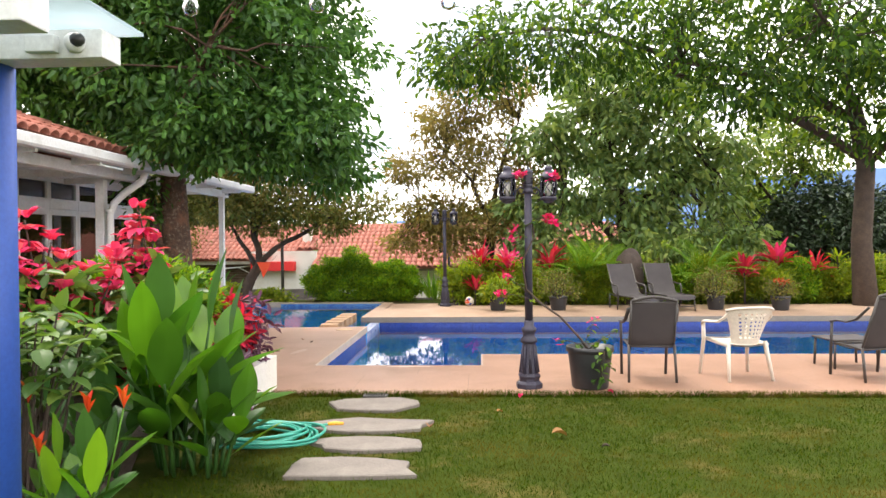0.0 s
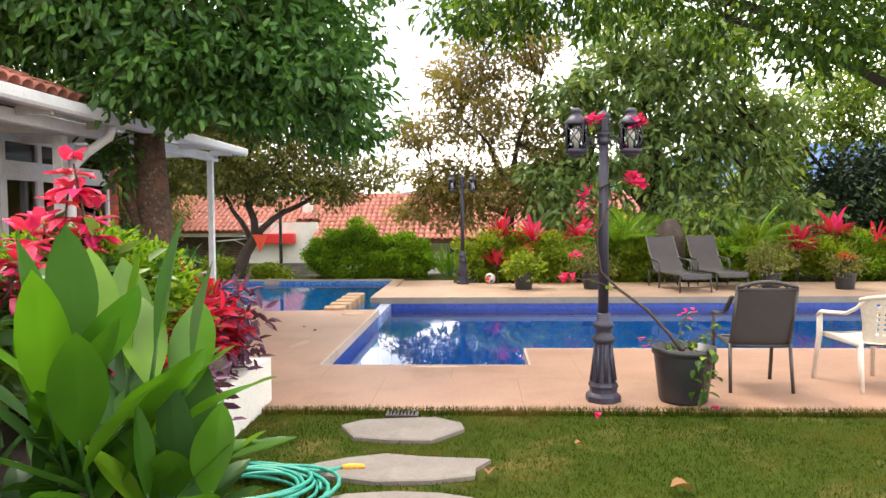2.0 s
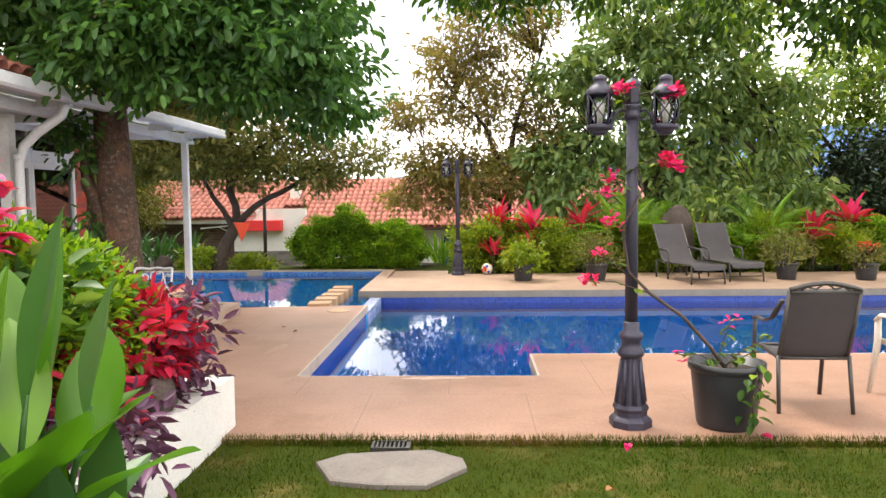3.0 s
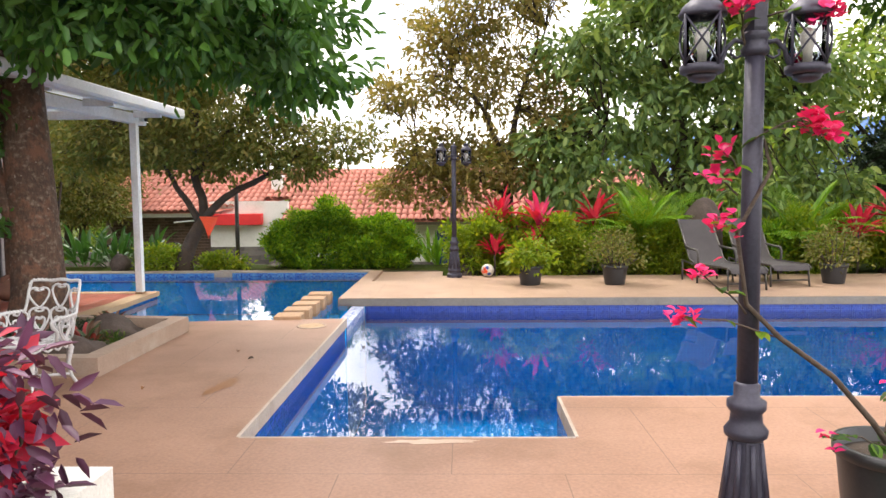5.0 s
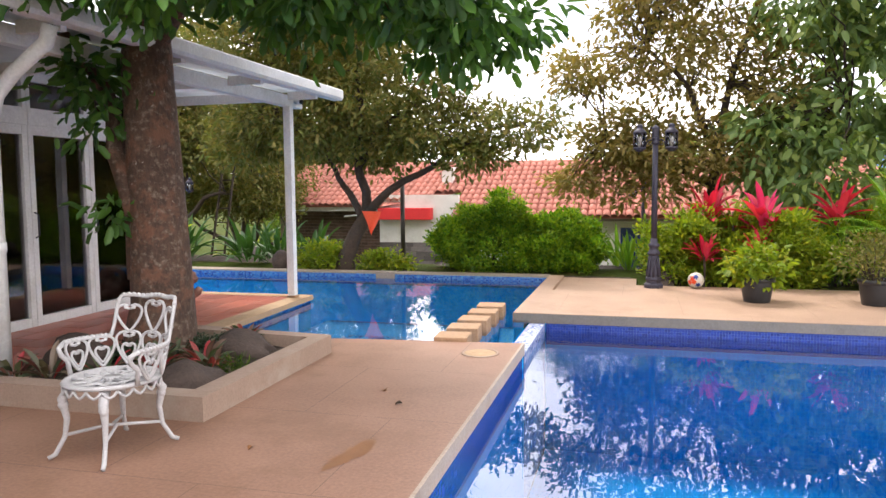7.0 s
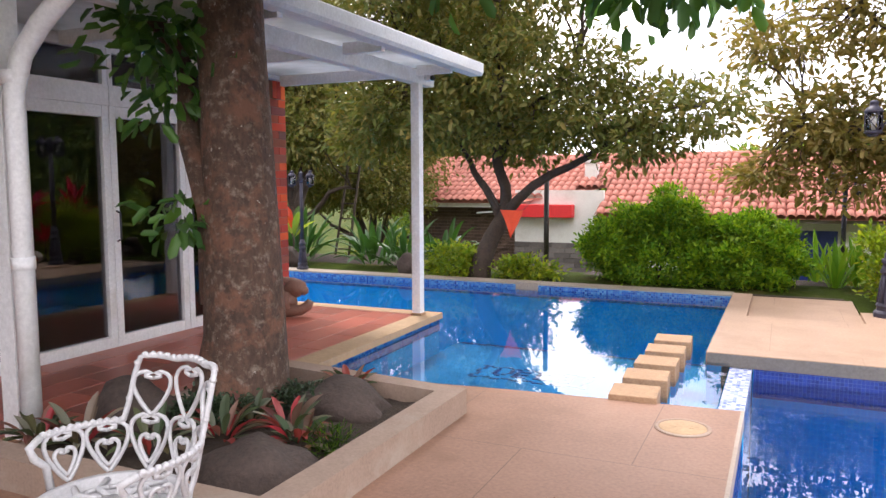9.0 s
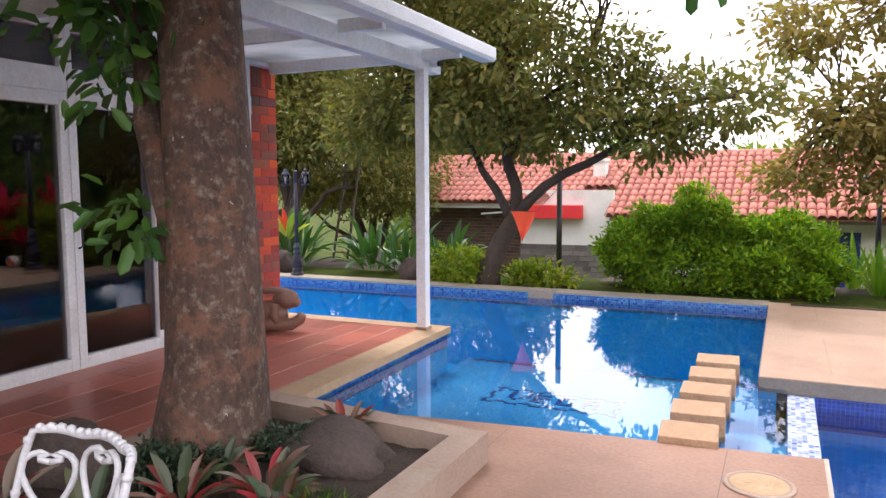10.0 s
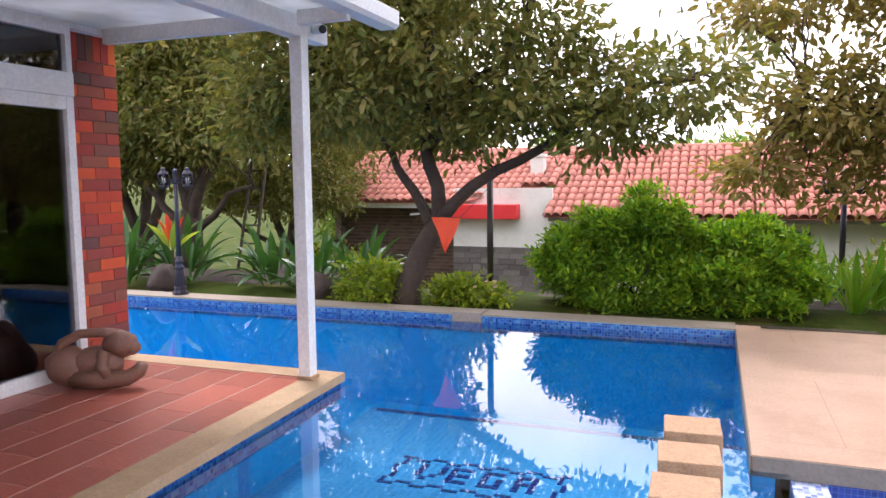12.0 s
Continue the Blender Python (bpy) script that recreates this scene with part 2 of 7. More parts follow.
M_WATER1 = water_surface("pool_water", (0.60, 0.87, 0.98), 2.45, (-1.2, 13.6, -0.215))
M_WATER2 = water_surface("shallow_pool_water", (0.84, 0.95, 1.0), 1.85)
M_WHITE = surface("white_paint", (0.80, 0.80, 0.80), (0.70, 0.70, 0.71), 3, 40, 0.45, bump=0.08, depth=0.001, stain=(0.56, 0.54, 0.51), stain_scale=1.7)
M_PLANTER = surface("white_render_wall", (0.74, 0.72, 0.68), (0.62, 0.59, 0.54), 3, 70, 0.8, bump=0.35, depth=0.003, stain=(0.50, 0.46, 0.40), stain_scale=1.5)
M_IRON = surface("white_cast_iron", (0.52, 0.51, 0.52), (0.42, 0.41, 0.41), 12, 90, 0.4, bump=0.25, depth=0.001)
M_BLUE = surface("blue_painted_column", (0.020, 0.075, 0.36), (0.014, 0.055, 0.28), 4, 50, 0.55, bump=0.1)
M_FROST = foliage("frosted_canopy_glass", [(0.50, 0.60, 0.66), (0.54, 0.64, 0.70)], 0.12, 0.55, tint=(1.0, 1.0, 1.0))
M_SHRUB = foliage("broad_shrub_leaves", [(0.060, 0.135, 0.036), (0.10, 0.20, 0.045), (0.16, 0.28, 0.055), (0.25, 0.36, 0.07)], 0.4, 0.45)
M_SHEET = foliage("translucent_white_sheet", [(0.72, 0.73, 0.75), (0.74, 0.75, 0.77)], 0.5, 0.45, tint=(1.0, 1.0, 1.0))
M_GLASS = pane_glass("dark_window_glass", (0.50, 0.47, 0.52), 1.9)
M_CLEAR = pane_glass("lantern_glass", (0.85, 0.88, 0.92))
M_ROOM = surface("room_walls", (0.34, 0.31, 0.32), (0.26, 0.24, 0.25), 3, 30, 0.9)
M_BRICK = foliage("fired_brick", [(0.86, 0.135, 0.040), (0.52, 0.060, 0.045), (0.15, 0.088, 0.085), (0.92, 0.175, 0.045), (0.44, 0.050, 0.045), (0.24, 0.10, 0.06), (0.72, 0.085, 0.042), (0.12, 0.078, 0.085)], 0.7, 0.0)
M_MORTAR = surface("mortar", (0.24, 0.17, 0.14), (0.16, 0.11, 0.09), 20, 80, 0.9)
M_ROOF = surface("clay_roof_tile", (0.55, 0.22, 0.165), (0.43, 0.145, 0.10), 2.4, 30, 0.8, bump=0.3, stain=(0.36, 0.16, 0.12), stain_scale=1.1, piece=0.25)
M_STONEWALL = surface("slate_cladding", (0.24, 0.20, 0.18), (0.13, 0.12, 0.12), 6, 50, 0.8, bump=0.5, piece=0.5)
M_DARKBRICK = surface("dark_brown_brick", (0.17, 0.105, 0.075), (0.09, 0.055, 0.04), 10, 60, 0.85, bump=0.5, piece=0.5)
M_RED = surface("red_awning", (0.72, 0.030, 0.030), (0.60, 0.022, 0.024), 4, 40, 0.6, bump=0)
M_ORANGE = surface("orange_pennant", (0.80, 0.085, 0.02), (0.68, 0.06, 0.015), 6, 60, 0.6, bump=0)
M_FLAG = surface("grey_flagstone", (0.19, 0.160, 0.140), (0.125, 0.105, 0.092), 5, 60, 0.8, bump=0.6, depth=0.005, stain=(0.20, 0.18, 0.15), stain_scale=3)
M_LAMP = surface("grey_cast_lamp", (0.046, 0.041, 0.066), (0.023, 0.021, 0.034), 8, 70, 0.5, metal=0.25, bump=0.3, depth=0.002)
M_FRAME = surface("dark_bronze_frame", (0.070, 0.062, 0.058), (0.045, 0.040, 0.038), 10, 80, 0.4, metal=0.4, bump=0.1, depth=0.001)
M_SLING = surface("grey_sling_mesh", (0.056, 0.047, 0.050), (0.040, 0.034, 0.036), 5, 300, 0.75, bump=0.5, depth=0.001)
M_PLASTIC = surface("white_plastic", (0.62, 0.56, 0.48), (0.56, 0.50, 0.43), 4, 40, 0.35, bump=0)
M_POT = surface("black_plastic_pot", (0.022, 0.022, 0.025), (0.014, 0.014, 0.016), 6, 60, 0.42, bump=0.1)
M_SOIL = surface("dark_soil", (0.075, 0.050, 0.034), (0.030, 0.021, 0.016), 12, 70, 0.95, bump=1.0, depth=0.02)
M_ROCK = surface("dark_boulder", (0.090, 0.062, 0.050), (0.040, 0.029, 0.025), 5, 40, 0.85, bump=0.9, depth=0.01)
M_BARK = surface("grey_brown_bark", (0.105, 0.060, 0.040), (0.040, 0.024, 0.018), 5, 40, 0.9, bump=0.9, depth=0.012, stain=(0.27, 0.22, 0.17), stain_scale=17, stretch=(1, 1, 0.5), flecks=(0.42, 0.38, 0.33))
M_BARK_DARK = surface("dark_bark", (0.085, 0.058, 0.042), (0.032, 0.023, 0.018), 6, 40, 0.95, bump=0.9, depth=0.012)
M_HOSE = surface("green_hose", (0.035, 0.30, 0.22), (0.022, 0.22, 0.16), 20, 80, 0.35, bump=0)
M_YELLOW = surface("yellow_nozzle", (0.75, 0.38, 0.03), (0.62, 0.28, 0.02), 20, 80, 0.4, bump=0)
M_BIN = surface("blue_bin", (0.02, 0.06, 0.30), (0.015, 0.04, 0.22), 5, 40, 0.45, bump=0)
M_WOOD = surface("weathered_wood", (0.34, 0.21, 0.12), (0.22, 0.13, 0.07), 8, 60, 0.7, stretch=(1, 6, 6))
M_CLAY = surface("carved_brown_stone", (0.22, 0.105, 0.070), (0.14, 0.065, 0.045), 8, 60, 0.55, bump=0.4, depth=0.004)
M_BLACK = surface("black_plastic", (0.02, 0.02, 0.02), (0.012, 0.012, 0.012), 8, 60, 0.4, bump=0)
M_GRASS_GROUND = surface("lawn_ground", (0.044, 0.064, 0.005), (0.025, 0.040, 0.003), 3.5, 90, 0.95, bump=0.8, depth=0.02, stain=(0.15, 0.11, 0.035), stain_scale=1.3, spec=0.1)
# Blue distance haze is put into the hill colour.
M_HILL = surface("haze_tinted_hill", (0.13, 0.21, 0.40), (0.10, 0.17, 0.34), 0.01, 0.06, 1.0, bump=0)
M_GRASS = foliage("grass_blades", [(0.026, 0.056, 0.002), (0.042, 0.080, 0.003), (0.068, 0.106, 0.004), (0.11, 0.105, 0.010)], 0.85, 0.3, vein=(0.15, 0.105, 0.02), spec=0.08)
M_LEAF_T1 = foliage("mango_leaves", [(0.058, 0.145, 0.044), (0.090, 0.21, 0.052), (0.15, 0.32, 0.058), (0.070, 0.17, 0.048)], 0.36, 0.5)
M_LEAF_OLIVE = foliage("olive_leaves", [(0.13, 0.155, 0.038), (0.20, 0.205, 0.055), (0.27, 0.235, 0.070), (0.15, 0.185, 0.042), (0.38, 0.285, 0.09)], 0.5, 0.42, spec=0.25)
M_LEAF_BROWN = foliage("bronze_leaves", [(0.28, 0.22, 0.075), (0.37, 0.27, 0.095), (0.23, 0.225, 0.065), (0.46, 0.32, 0.11)], 0.5, 0.48, spec=0.25)
M_LEAF_BROAD = foliage("broad_green_leaves", [(0.10, 0.18, 0.038), (0.18, 0.28, 0.050), (0.28, 0.39, 0.060), (0.40, 0.46, 0.075)], 0.4, 0.52)
M_LEAF_DROOP = foliage("large_drooping_leaves", [(0.15, 0.25, 0.09), (0.23, 0.35, 0.115), (0.32, 0.44, 0.14), (0.46, 0.54, 0.16)], 0.4, 0.45, spec=0.45)
# Darkest greens paint leaves in shade, the yellow-green ones leaves lit from behind.
M_LEAF_LIGHT = foliage("shaded_and_backlit_leaves", [(0.032, 0.075, 0.016), (0.070, 0.15, 0.020), (0.045, 0.10, 0.018), (0.13, 0.25, 0.022), (0.30, 0.42, 0.03)], 0.45, 0.5, spec=0.25)
M_LEAF_DARK = foliage("dark_leaves", [(0.026, 0.050, 0.026), (0.042, 0.072, 0.032), (0.055, 0.09, 0.04)], 0.45, 0.15)
M_HEDGE = foliage("hedge_leaves", [(0.075, 0.20, 0.012), (0.19, 0.39, 0.018), (0.42, 0.58, 0.026), (0.11, 0.27, 0.014)], 0.45, 0.5)
M_LIME = foliage("lime_leaves", [(0.22, 0.34, 0.020), (0.36, 0.46, 0.025), (0.14, 0.25, 0.02), (0.52, 0.52, 0.035)], 0.45, 0.55)
M_CANNA = foliage("glossy_blade_leaves", [(0.055, 0.165, 0.018), (0.13, 0.32, 0.016), (0.085, 0.22, 0.020), (0.25, 0.47, 0.02)], 0.3, 0.45, spec=0.5)
M_CANNA_GREY = foliage("grey_green_blade_leaves", [(0.042, 0.115, 0.030), (0.068, 0.165, 0.036), (0.050, 0.135, 0.028)], 0.38, 0.28, spec=0.35)
M_POIN = foliage("hot_pink_bracts", [(0.85, 0.030, 0.19), (0.92, 0.075, 0.28), (0.80, 0.025, 0.14), (0.90, 0.18, 0.28)], 0.5, 0.35)
M_CRIMSON = foliage("crimson_leaves", [(0.80, 0.022, 0.085), (0.55, 0.016, 0.065), (0.88, 0.06, 0.12)], 0.5, 0.4)
M_PURPLE = foliage("purple_leaves", [(0.10, 0.032, 0.085), (0.15, 0.045, 0.11), (0.08, 0.028, 0.055)], 0.45, 0.25)
M_BOUG = foliage("magenta_bracts", [(0.80, 0.014, 0.17), (0.88, 0.03, 0.25), (0.72, 0.01, 0.12)], 0.5, 0.4)
M_RUST = foliage("orange_flowers", [(0.80, 0.10, 0.015), (0.85, 0.05, 0.02), (0.75, 0.16, 0.03)], 0.5, 0.3)
M_PALM = foliage("palm_fronds", [(0.13, 0.30, 0.022), (0.20, 0.40, 0.03), (0.32, 0.48, 0.035)], 0.45, 0.45)
M_STRIPED = foliage("striped_leaves", [(0.060, 0.105, 0.045), (0.22, 0.22, 0.15), (0.20, 0.06, 0.055), (0.09, 0.15, 0.06), (0.52, 0.035, 0.055), (0.26, 0.24, 0.18), (0.07, 0.11, 0.05)], 0.45, 0.25)
M_DRY = foliage("dry_leaves", [(0.36, 0.17, 0.06), (0.26, 0.11, 0.045), (0.42, 0.24, 0.08)], 0.8, 0.15)


# ---- building tools ----
class Shape:
    """Collects vertices and faces of one mesh."""

    def __init__(self):
        self.v, self.f, self.smooth = [], [], []

    def add(self, verts, faces, smooth=False):
        k = len(self.v)
        self.v.extend(tuple(p) for p in verts)
        self.f.extend(tuple(i + k for i in f) for f in faces)
        self.smooth.extend([smooth] * len(faces))
        return self

    def box(self, x0, y0, z0, x1, y1, z1, bevel=0.0, m=None):
        bm = bmesh.new()
        bmesh.ops.create_cube(bm, size=1)
        for v in bm.verts:
            v.co = Vector(((x0 + x1) / 2 + v.co.x * (x1 - x0), (y0 + y1) / 2 + v.co.y * (y1 - y0), (z0 + z1) / 2 + v.co.z * (z1 - z0)))
        if bevel:
            bmesh.ops.bevel(bm, geom=list(bm.edges), offset=bevel, segments=2, affect="EDGES", profile=0.6)
        if m:
            bm.transform(m)
        bm.verts.index_update()
        self.add([v.co for v in bm.verts], [[v.index for v in f.verts] for f in bm.faces])
        bm.free()
        return self

    def prism(self, pts, z0, z1):
        n = len(pts)
        area = sum(pts[i][0] * pts[(i + 1) % n][1] - pts[(i + 1) % n][0] * pts[i][1] for i in range(n))
        if area < 0:
            pts = pts[::-1]
        v = [(x, y, z0) for x, y in pts] + [(x, y, z1) for x, y in pts]
        f = [tuple(range(n - 1, -1, -1)), tuple(range(n, 2 * n))] + [(i, (i + 1) % n, n + (i + 1) % n, n + i) for i in range(n)]
        return self.add(v, f)

    def tube(self, pts, radii, n=8, closed=True, flat=1.0):
        pts = [Vector(p) for p in pts]
        if isinstance(radii, (int, float)):
            radii = [radii] * len(pts)
        up = Vector((0, 0, 1))
        verts, faces, side = [], [], None
        for i, p in enumerate(pts):
            d = (pts[min(i + 1, len(pts) - 1)] - pts[max(i - 1, 0)]).normalized()
            if side is None:
                side = d.cross(up if abs(d.z) < 0.9 else Vector((1, 0, 0))).normalized()
            else:
                side = (side - d * side.dot(d)).normalized()
            other = d.cross(side)
            for k in range(n):
                a = 2 * math.pi * k / n
                verts.append(p + (side * math.cos(a) + other * math.sin(a) * flat) * radii[i])
        for i in range(len(pts) - 1):
            for k in range(n):
                faces.append((i * n + k, i * n + (k + 1) % n, (i + 1) * n + (k + 1) % n, (i + 1) * n + k))
        if closed:
            faces.append(tuple(range(n - 1, -1, -1)))
            faces.append(tuple((len(pts) - 1) * n + k for k in range(n)))
        return self.add(verts, faces, True)

    def lathe(self, profile, n=16, at=(0, 0, 0), smooth=True, turn=0.0):
        v, f = [], []
        for r, z in profile:
            for k in range(n):
                a = 2 * math.pi * k / n + turn
                v.append((at[0] + r * math.cos(a), at[1] + r * math.sin(a), at[2] + z))
        for i in range(len(profile) - 1):
            for k in range(n):
                f.append((i * n + k, i * n + (k + 1) % n, (i + 1) * n + (k + 1) % n, (i + 1) * n + k))
        f.append(tuple(range(n - 1, -1, -1)))
        f.append(tuple((len(profile) - 1) * n + k for k in range(n)))
        return self.add(v, f, smooth)

    def blob(self, c, r, rough=0.2, seed=0, sub=3, scale=1.5):
        bm = bmesh.new()
        bmesh.ops.create_icosphere(bm, subdivisions=sub, radius=1)
        for v in bm.verts:
            d = v.co.normalized()
            k = 1 + rough * noise.noise(d * scale + Vector((seed * 7.3, seed * 3.1, seed)))
            k += rough * 0.35 * noise.noise(d * scale * 3.1 + Vector((seed, seed * 2.1, 5)))
            v.co = Vector((c[0] + d.x * r[0] * k, c[1] + d.y * r[1] * k, c[2] + d.z * r[2] * k))
        bm.verts.index_update()
        self.add([v.co for v in bm.verts], [[v.index for v in f.verts] for f in bm.faces], True)
        bm.free()
        return self

    def mesh(self, name, material):
        me = bpy.data.meshes.new(name)
        me.from_pydata(self.v, [], self.f)
        me.polygons.foreach_set("use_smooth", self.smooth)
        me.materials.append(material)
        me.update()
        return me


def thing(name, at, label, category, group="", kind="", turn=0.0):
    e = new(name)
    e.matrix_basis = pose(*at, 0, 0, turn)
    e.empty_display_size = 0.1
    return tagged(e, label, category, group, kind)


def part(name, shape, material, parent=None, label=""):
    me = shape if isinstance(shape, bpy.types.Mesh) else shape.mesh(name, material)
    ob = new(name, me)
    if parent:
        ob.parent = parent
    return tagged(ob, label) if label else ob


def whole(name, shape, material, label, category, group="", kind=""):
    return tagged(part(name, shape, material), label, category, group, kind)


def structure(name, shape, material, label="", category=""):
    return tagged(part(name, shape, material), label, category, "", "structure")


rng = np.random.default_rng(7)


def unit(a):
    return a / np.maximum(np.linalg.norm(a, axis=1, keepdims=True), 1e-6)


def leaves_mesh(name, centres, dirs, lengths, widths, material, fold=0.25, curl=0.15, rounds=0.45):
    """Many single leaves: each a folded six-point blade with its own direction."""
    n = len(centres)
    dirs = unit(dirs)
    side = unit(np.cross(dirs, unit(rng.normal(size=(n, 3)) + np.array([0, 0, 1.6]))))
    norm = np.cross(side, dirs)
    L, W = lengths[:, None], widths[:, None]
    base = centres
    tip = centres + dirs * L - norm * L * curl
    rows = [base]
    for k, wk in ((rounds * 0.55, 0.42), (rounds * 1.45, 0.40)):
        mid = centres + dirs * L * k - norm * L * curl * k * k
        rows += [mid + side * W * wk + norm * W * fold * wk * 2, mid - side * W * wk + norm * W * fold * wk * 2]
    v = np.stack(rows + [tip], axis=1).reshape(-1, 3)
    idx = np.arange(n)[:, None] * 6
    me = bpy.data.meshes.new(name)
    f = np.concatenate([idx + np.array(q) for q in ([0, 5, 3], [0, 3, 1], [0, 2, 4], [0, 4, 5])], axis=1).reshape(-1, 3)
    me.vertices.add(len(v))
    me.vertices.foreach_set("co", v.astype(np.float32).ravel())
    me.loops.add(len(f) * 3)
    me.loops.foreach_set("vertex_index", f.astype(np.int32).ravel())
    me.polygons.add(len(f))
    me.polygons.foreach_set("loop_start", np.arange(0, len(f) * 3, 3, dtype=np.int32))
    me.materials.append(material)
    me.update(calc_edges=True)
    return me


def ellipsoid_points(lobes, n, shell=0.55):
    """Points in a union of ellipsoids (centre, radii), thicker towards the outside."""
    vol = np.array([r[0] * r[1] * r[2] for c, r in lobes]) ** 0.67
    pick = rng.choice(len(lobes), size=n, p=vol / vol.sum())
    c = np.array([lobes[i][0] for i in pick])
    r = np.array([lobes[i][1] for i in pick])
    d = unit(rng.normal(size=(n, 3)))
    k = shell + (1 - shell) * rng.random((n, 1)) ** 0.6
    return c + d * r * k, d


def crown_mesh(name, lobes, clumps, per, clump_r, length, width, material, droop=0.35, shell=0.55, spread=1.0, rounds=0.45, curl=0.15):
    """A crown of leaf clumps; gaps stay between the clumps."""
    cc, out = ellipsoid_points(lobes, clumps, shell)
    c = np.repeat(cc, per, axis=0)
    o = np.repeat(out, per, axis=0)
    n = len(c)
    off = rng.normal(size=(n, 3)) * clump_r * np.array([1, 1, 0.62])
    d = unit(off) * spread * 0.7 + o * 0.35 + np.array([0, 0, -droop]) + rng.normal(size=(n, 3)) * 0.55
    size = 0.7 + 0.6 * rng.random(n)
    return leaves_mesh(name, c + off, d, length * size, width * size, material, curl=curl, rounds=rounds), cc


def limb(shape, a, b, r0, r1, seed, bend=0.12, n=7, steps=6):
    a, b = Vector(a), Vector(b)
    ln = (b - a).length
    pts, rr = [], []
    for i in range(steps + 1):
        k = i / steps
        w = Vector((noise.noise(Vector((seed, k * 2, 0))), noise.noise(Vector((k * 2, seed, 3))), noise.noise(Vector((1, k * 2, seed)))))
        pts.append(a.lerp(b, k) + w * ln * bend * math.sin(math.pi * k) + Vector((0, 0, ln * 0.06 * math.sin(math.pi * k))))
        rr.append(r0 + (r1 - r0) * k)
    shape.tube(pts, rr, n)
    return pts


def tree(name, at, label, trunk_pts, trunk_r, forks, lobes, clumps, per, clump_r, length, width, leaf, bark, droop=0.35, twigs=40, shell=0.5, rounds=0.45, curl=0.15):
    t = thing(name, at, label, "tree")
    s = Shape()
    s.tube(trunk_pts, trunk_r, 14)
    trunk = part("trunk", s, bark, t)
    ends = []
    for i, (a, b, r0, r1) in enumerate(forks):
        ls = Shape()
        pts = limb(ls, a, b, r0, r1, i * 3.7 + at[0])
        ends += pts[2:]
        part("limb", ls, bark, trunk)
    me, cc = crown_mesh("crown", lobes, clumps, per, clump_r, length, width, leaf, droop, shell, 1.0, rounds, curl)
    crown = part("crown", me, leaf, t)
    tw = Shape()
    for i in range(min(twigs, len(cc))):
        c = Vector(cc[i])
        e = min(ends, key=lambda q: (q - c).length)
        limb(tw, e, c, 0.022, 0.006, i * 1.3, 0.2, 4, 4)
    tagged(part("twig_web", tw, bark, crown), kind="stuff")
    return t


def bush(name, at, label, lobes, clumps, per, clump_r, length, width, leaf, category="shrub", droop=0.0, shell=0.6, stems=10, group="", tufts=0):
    b = thing(name, at, label, category, group)
    if tufts:
        tops, out = ellipsoid_points(lobes, tufts, 0.88)
        lobes = lobes + [(tuple(p + o * (0.05 + 0.09 * max(o[2], 0))), (0.14, 0.14, 0.13)) for p, o in zip(tops, out) if o[2] > -0.55 and o[1] < 0.6]
    me, cc = crown_mesh("foliage", lobes, clumps, per, clump_r, length, width, leaf, droop, shell)
    part("foliage", me, leaf, b)
    st = Shape()
    for i in range(min(stems, len(cc))):
        c = cc[i]
        limb(st, (c[0] * 0.3, c[1] * 0.3, -0.02), tuple(c), 0.014, 0.005, i * 2.1, 0.15, 5, 4)
    part("branchwork", st, M_BARK_DARK, b)
    return b


# ---- ground ----
def ground_height(x, y):
    if (7.25 < y < 17.2 and -14 < x < 14) or (7.25 < y < 18.25 and -13 < x < -0.6):
        return -2.6
    if y <= 7.25:
        return -0.035
    if y < 19.2:
        return -0.05
    k = min((y - 19.2) / 8.0, 1.0)
    drop = -1.7 * k * k * (3 - 2 * k)
    if y > 60:
        drop += (y - 60) * 0.02
    return drop + 0.12 * noise.noise(Vector((x * 0.3, y * 0.3, 0))) * k


xs = [-900, -300, -120, -60, -40] + [-30 + i * 1.5 for i in range(11)] + [-14.0, -13.95, -13.0, -12.95] + [-12 + i for i in range(11)] + [-0.65, -0.6, -0.55] + [0.5 + i for i in range(13)] + [14.0, 14.05] + [15.5 + 1.5 * i for i in range(12)] + [40, 60, 120, 300, 900]
ys = [-300, -100, -40, -20, -10, -5, -2, 0, 2, 4, 6, 7.24, 7.26, 10, 14, 17.19, 17.21, 18.24, 18.26, 19.2] + [20.2 + i for i in range(12)] + [34, 38, 44, 52, 60, 80, 120, 200, 400, 900]
gs = Shape()
nx = len(xs)
gs.add([(x, y, ground_height(x, y)) for y in ys for x in xs],
       [(j * nx + i, j * nx + i + 1, (j + 1) * nx + i + 1, (j + 1) * nx + i) for j in range(len(ys) - 1) for i in range(nx - 1)], False)
structure("ground", gs, M_GRASS_GROUND, "mown lawn and garden ground sloping away behind the pools", "ground")

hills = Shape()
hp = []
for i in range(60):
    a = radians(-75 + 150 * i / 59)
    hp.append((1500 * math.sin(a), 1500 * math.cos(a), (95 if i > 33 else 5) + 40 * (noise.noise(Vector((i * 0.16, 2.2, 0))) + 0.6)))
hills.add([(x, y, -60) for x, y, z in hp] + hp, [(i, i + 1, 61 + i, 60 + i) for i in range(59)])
structure("backdrop", hills, M_HILL, "distant hills with blue haze painted into their colour", "hill")

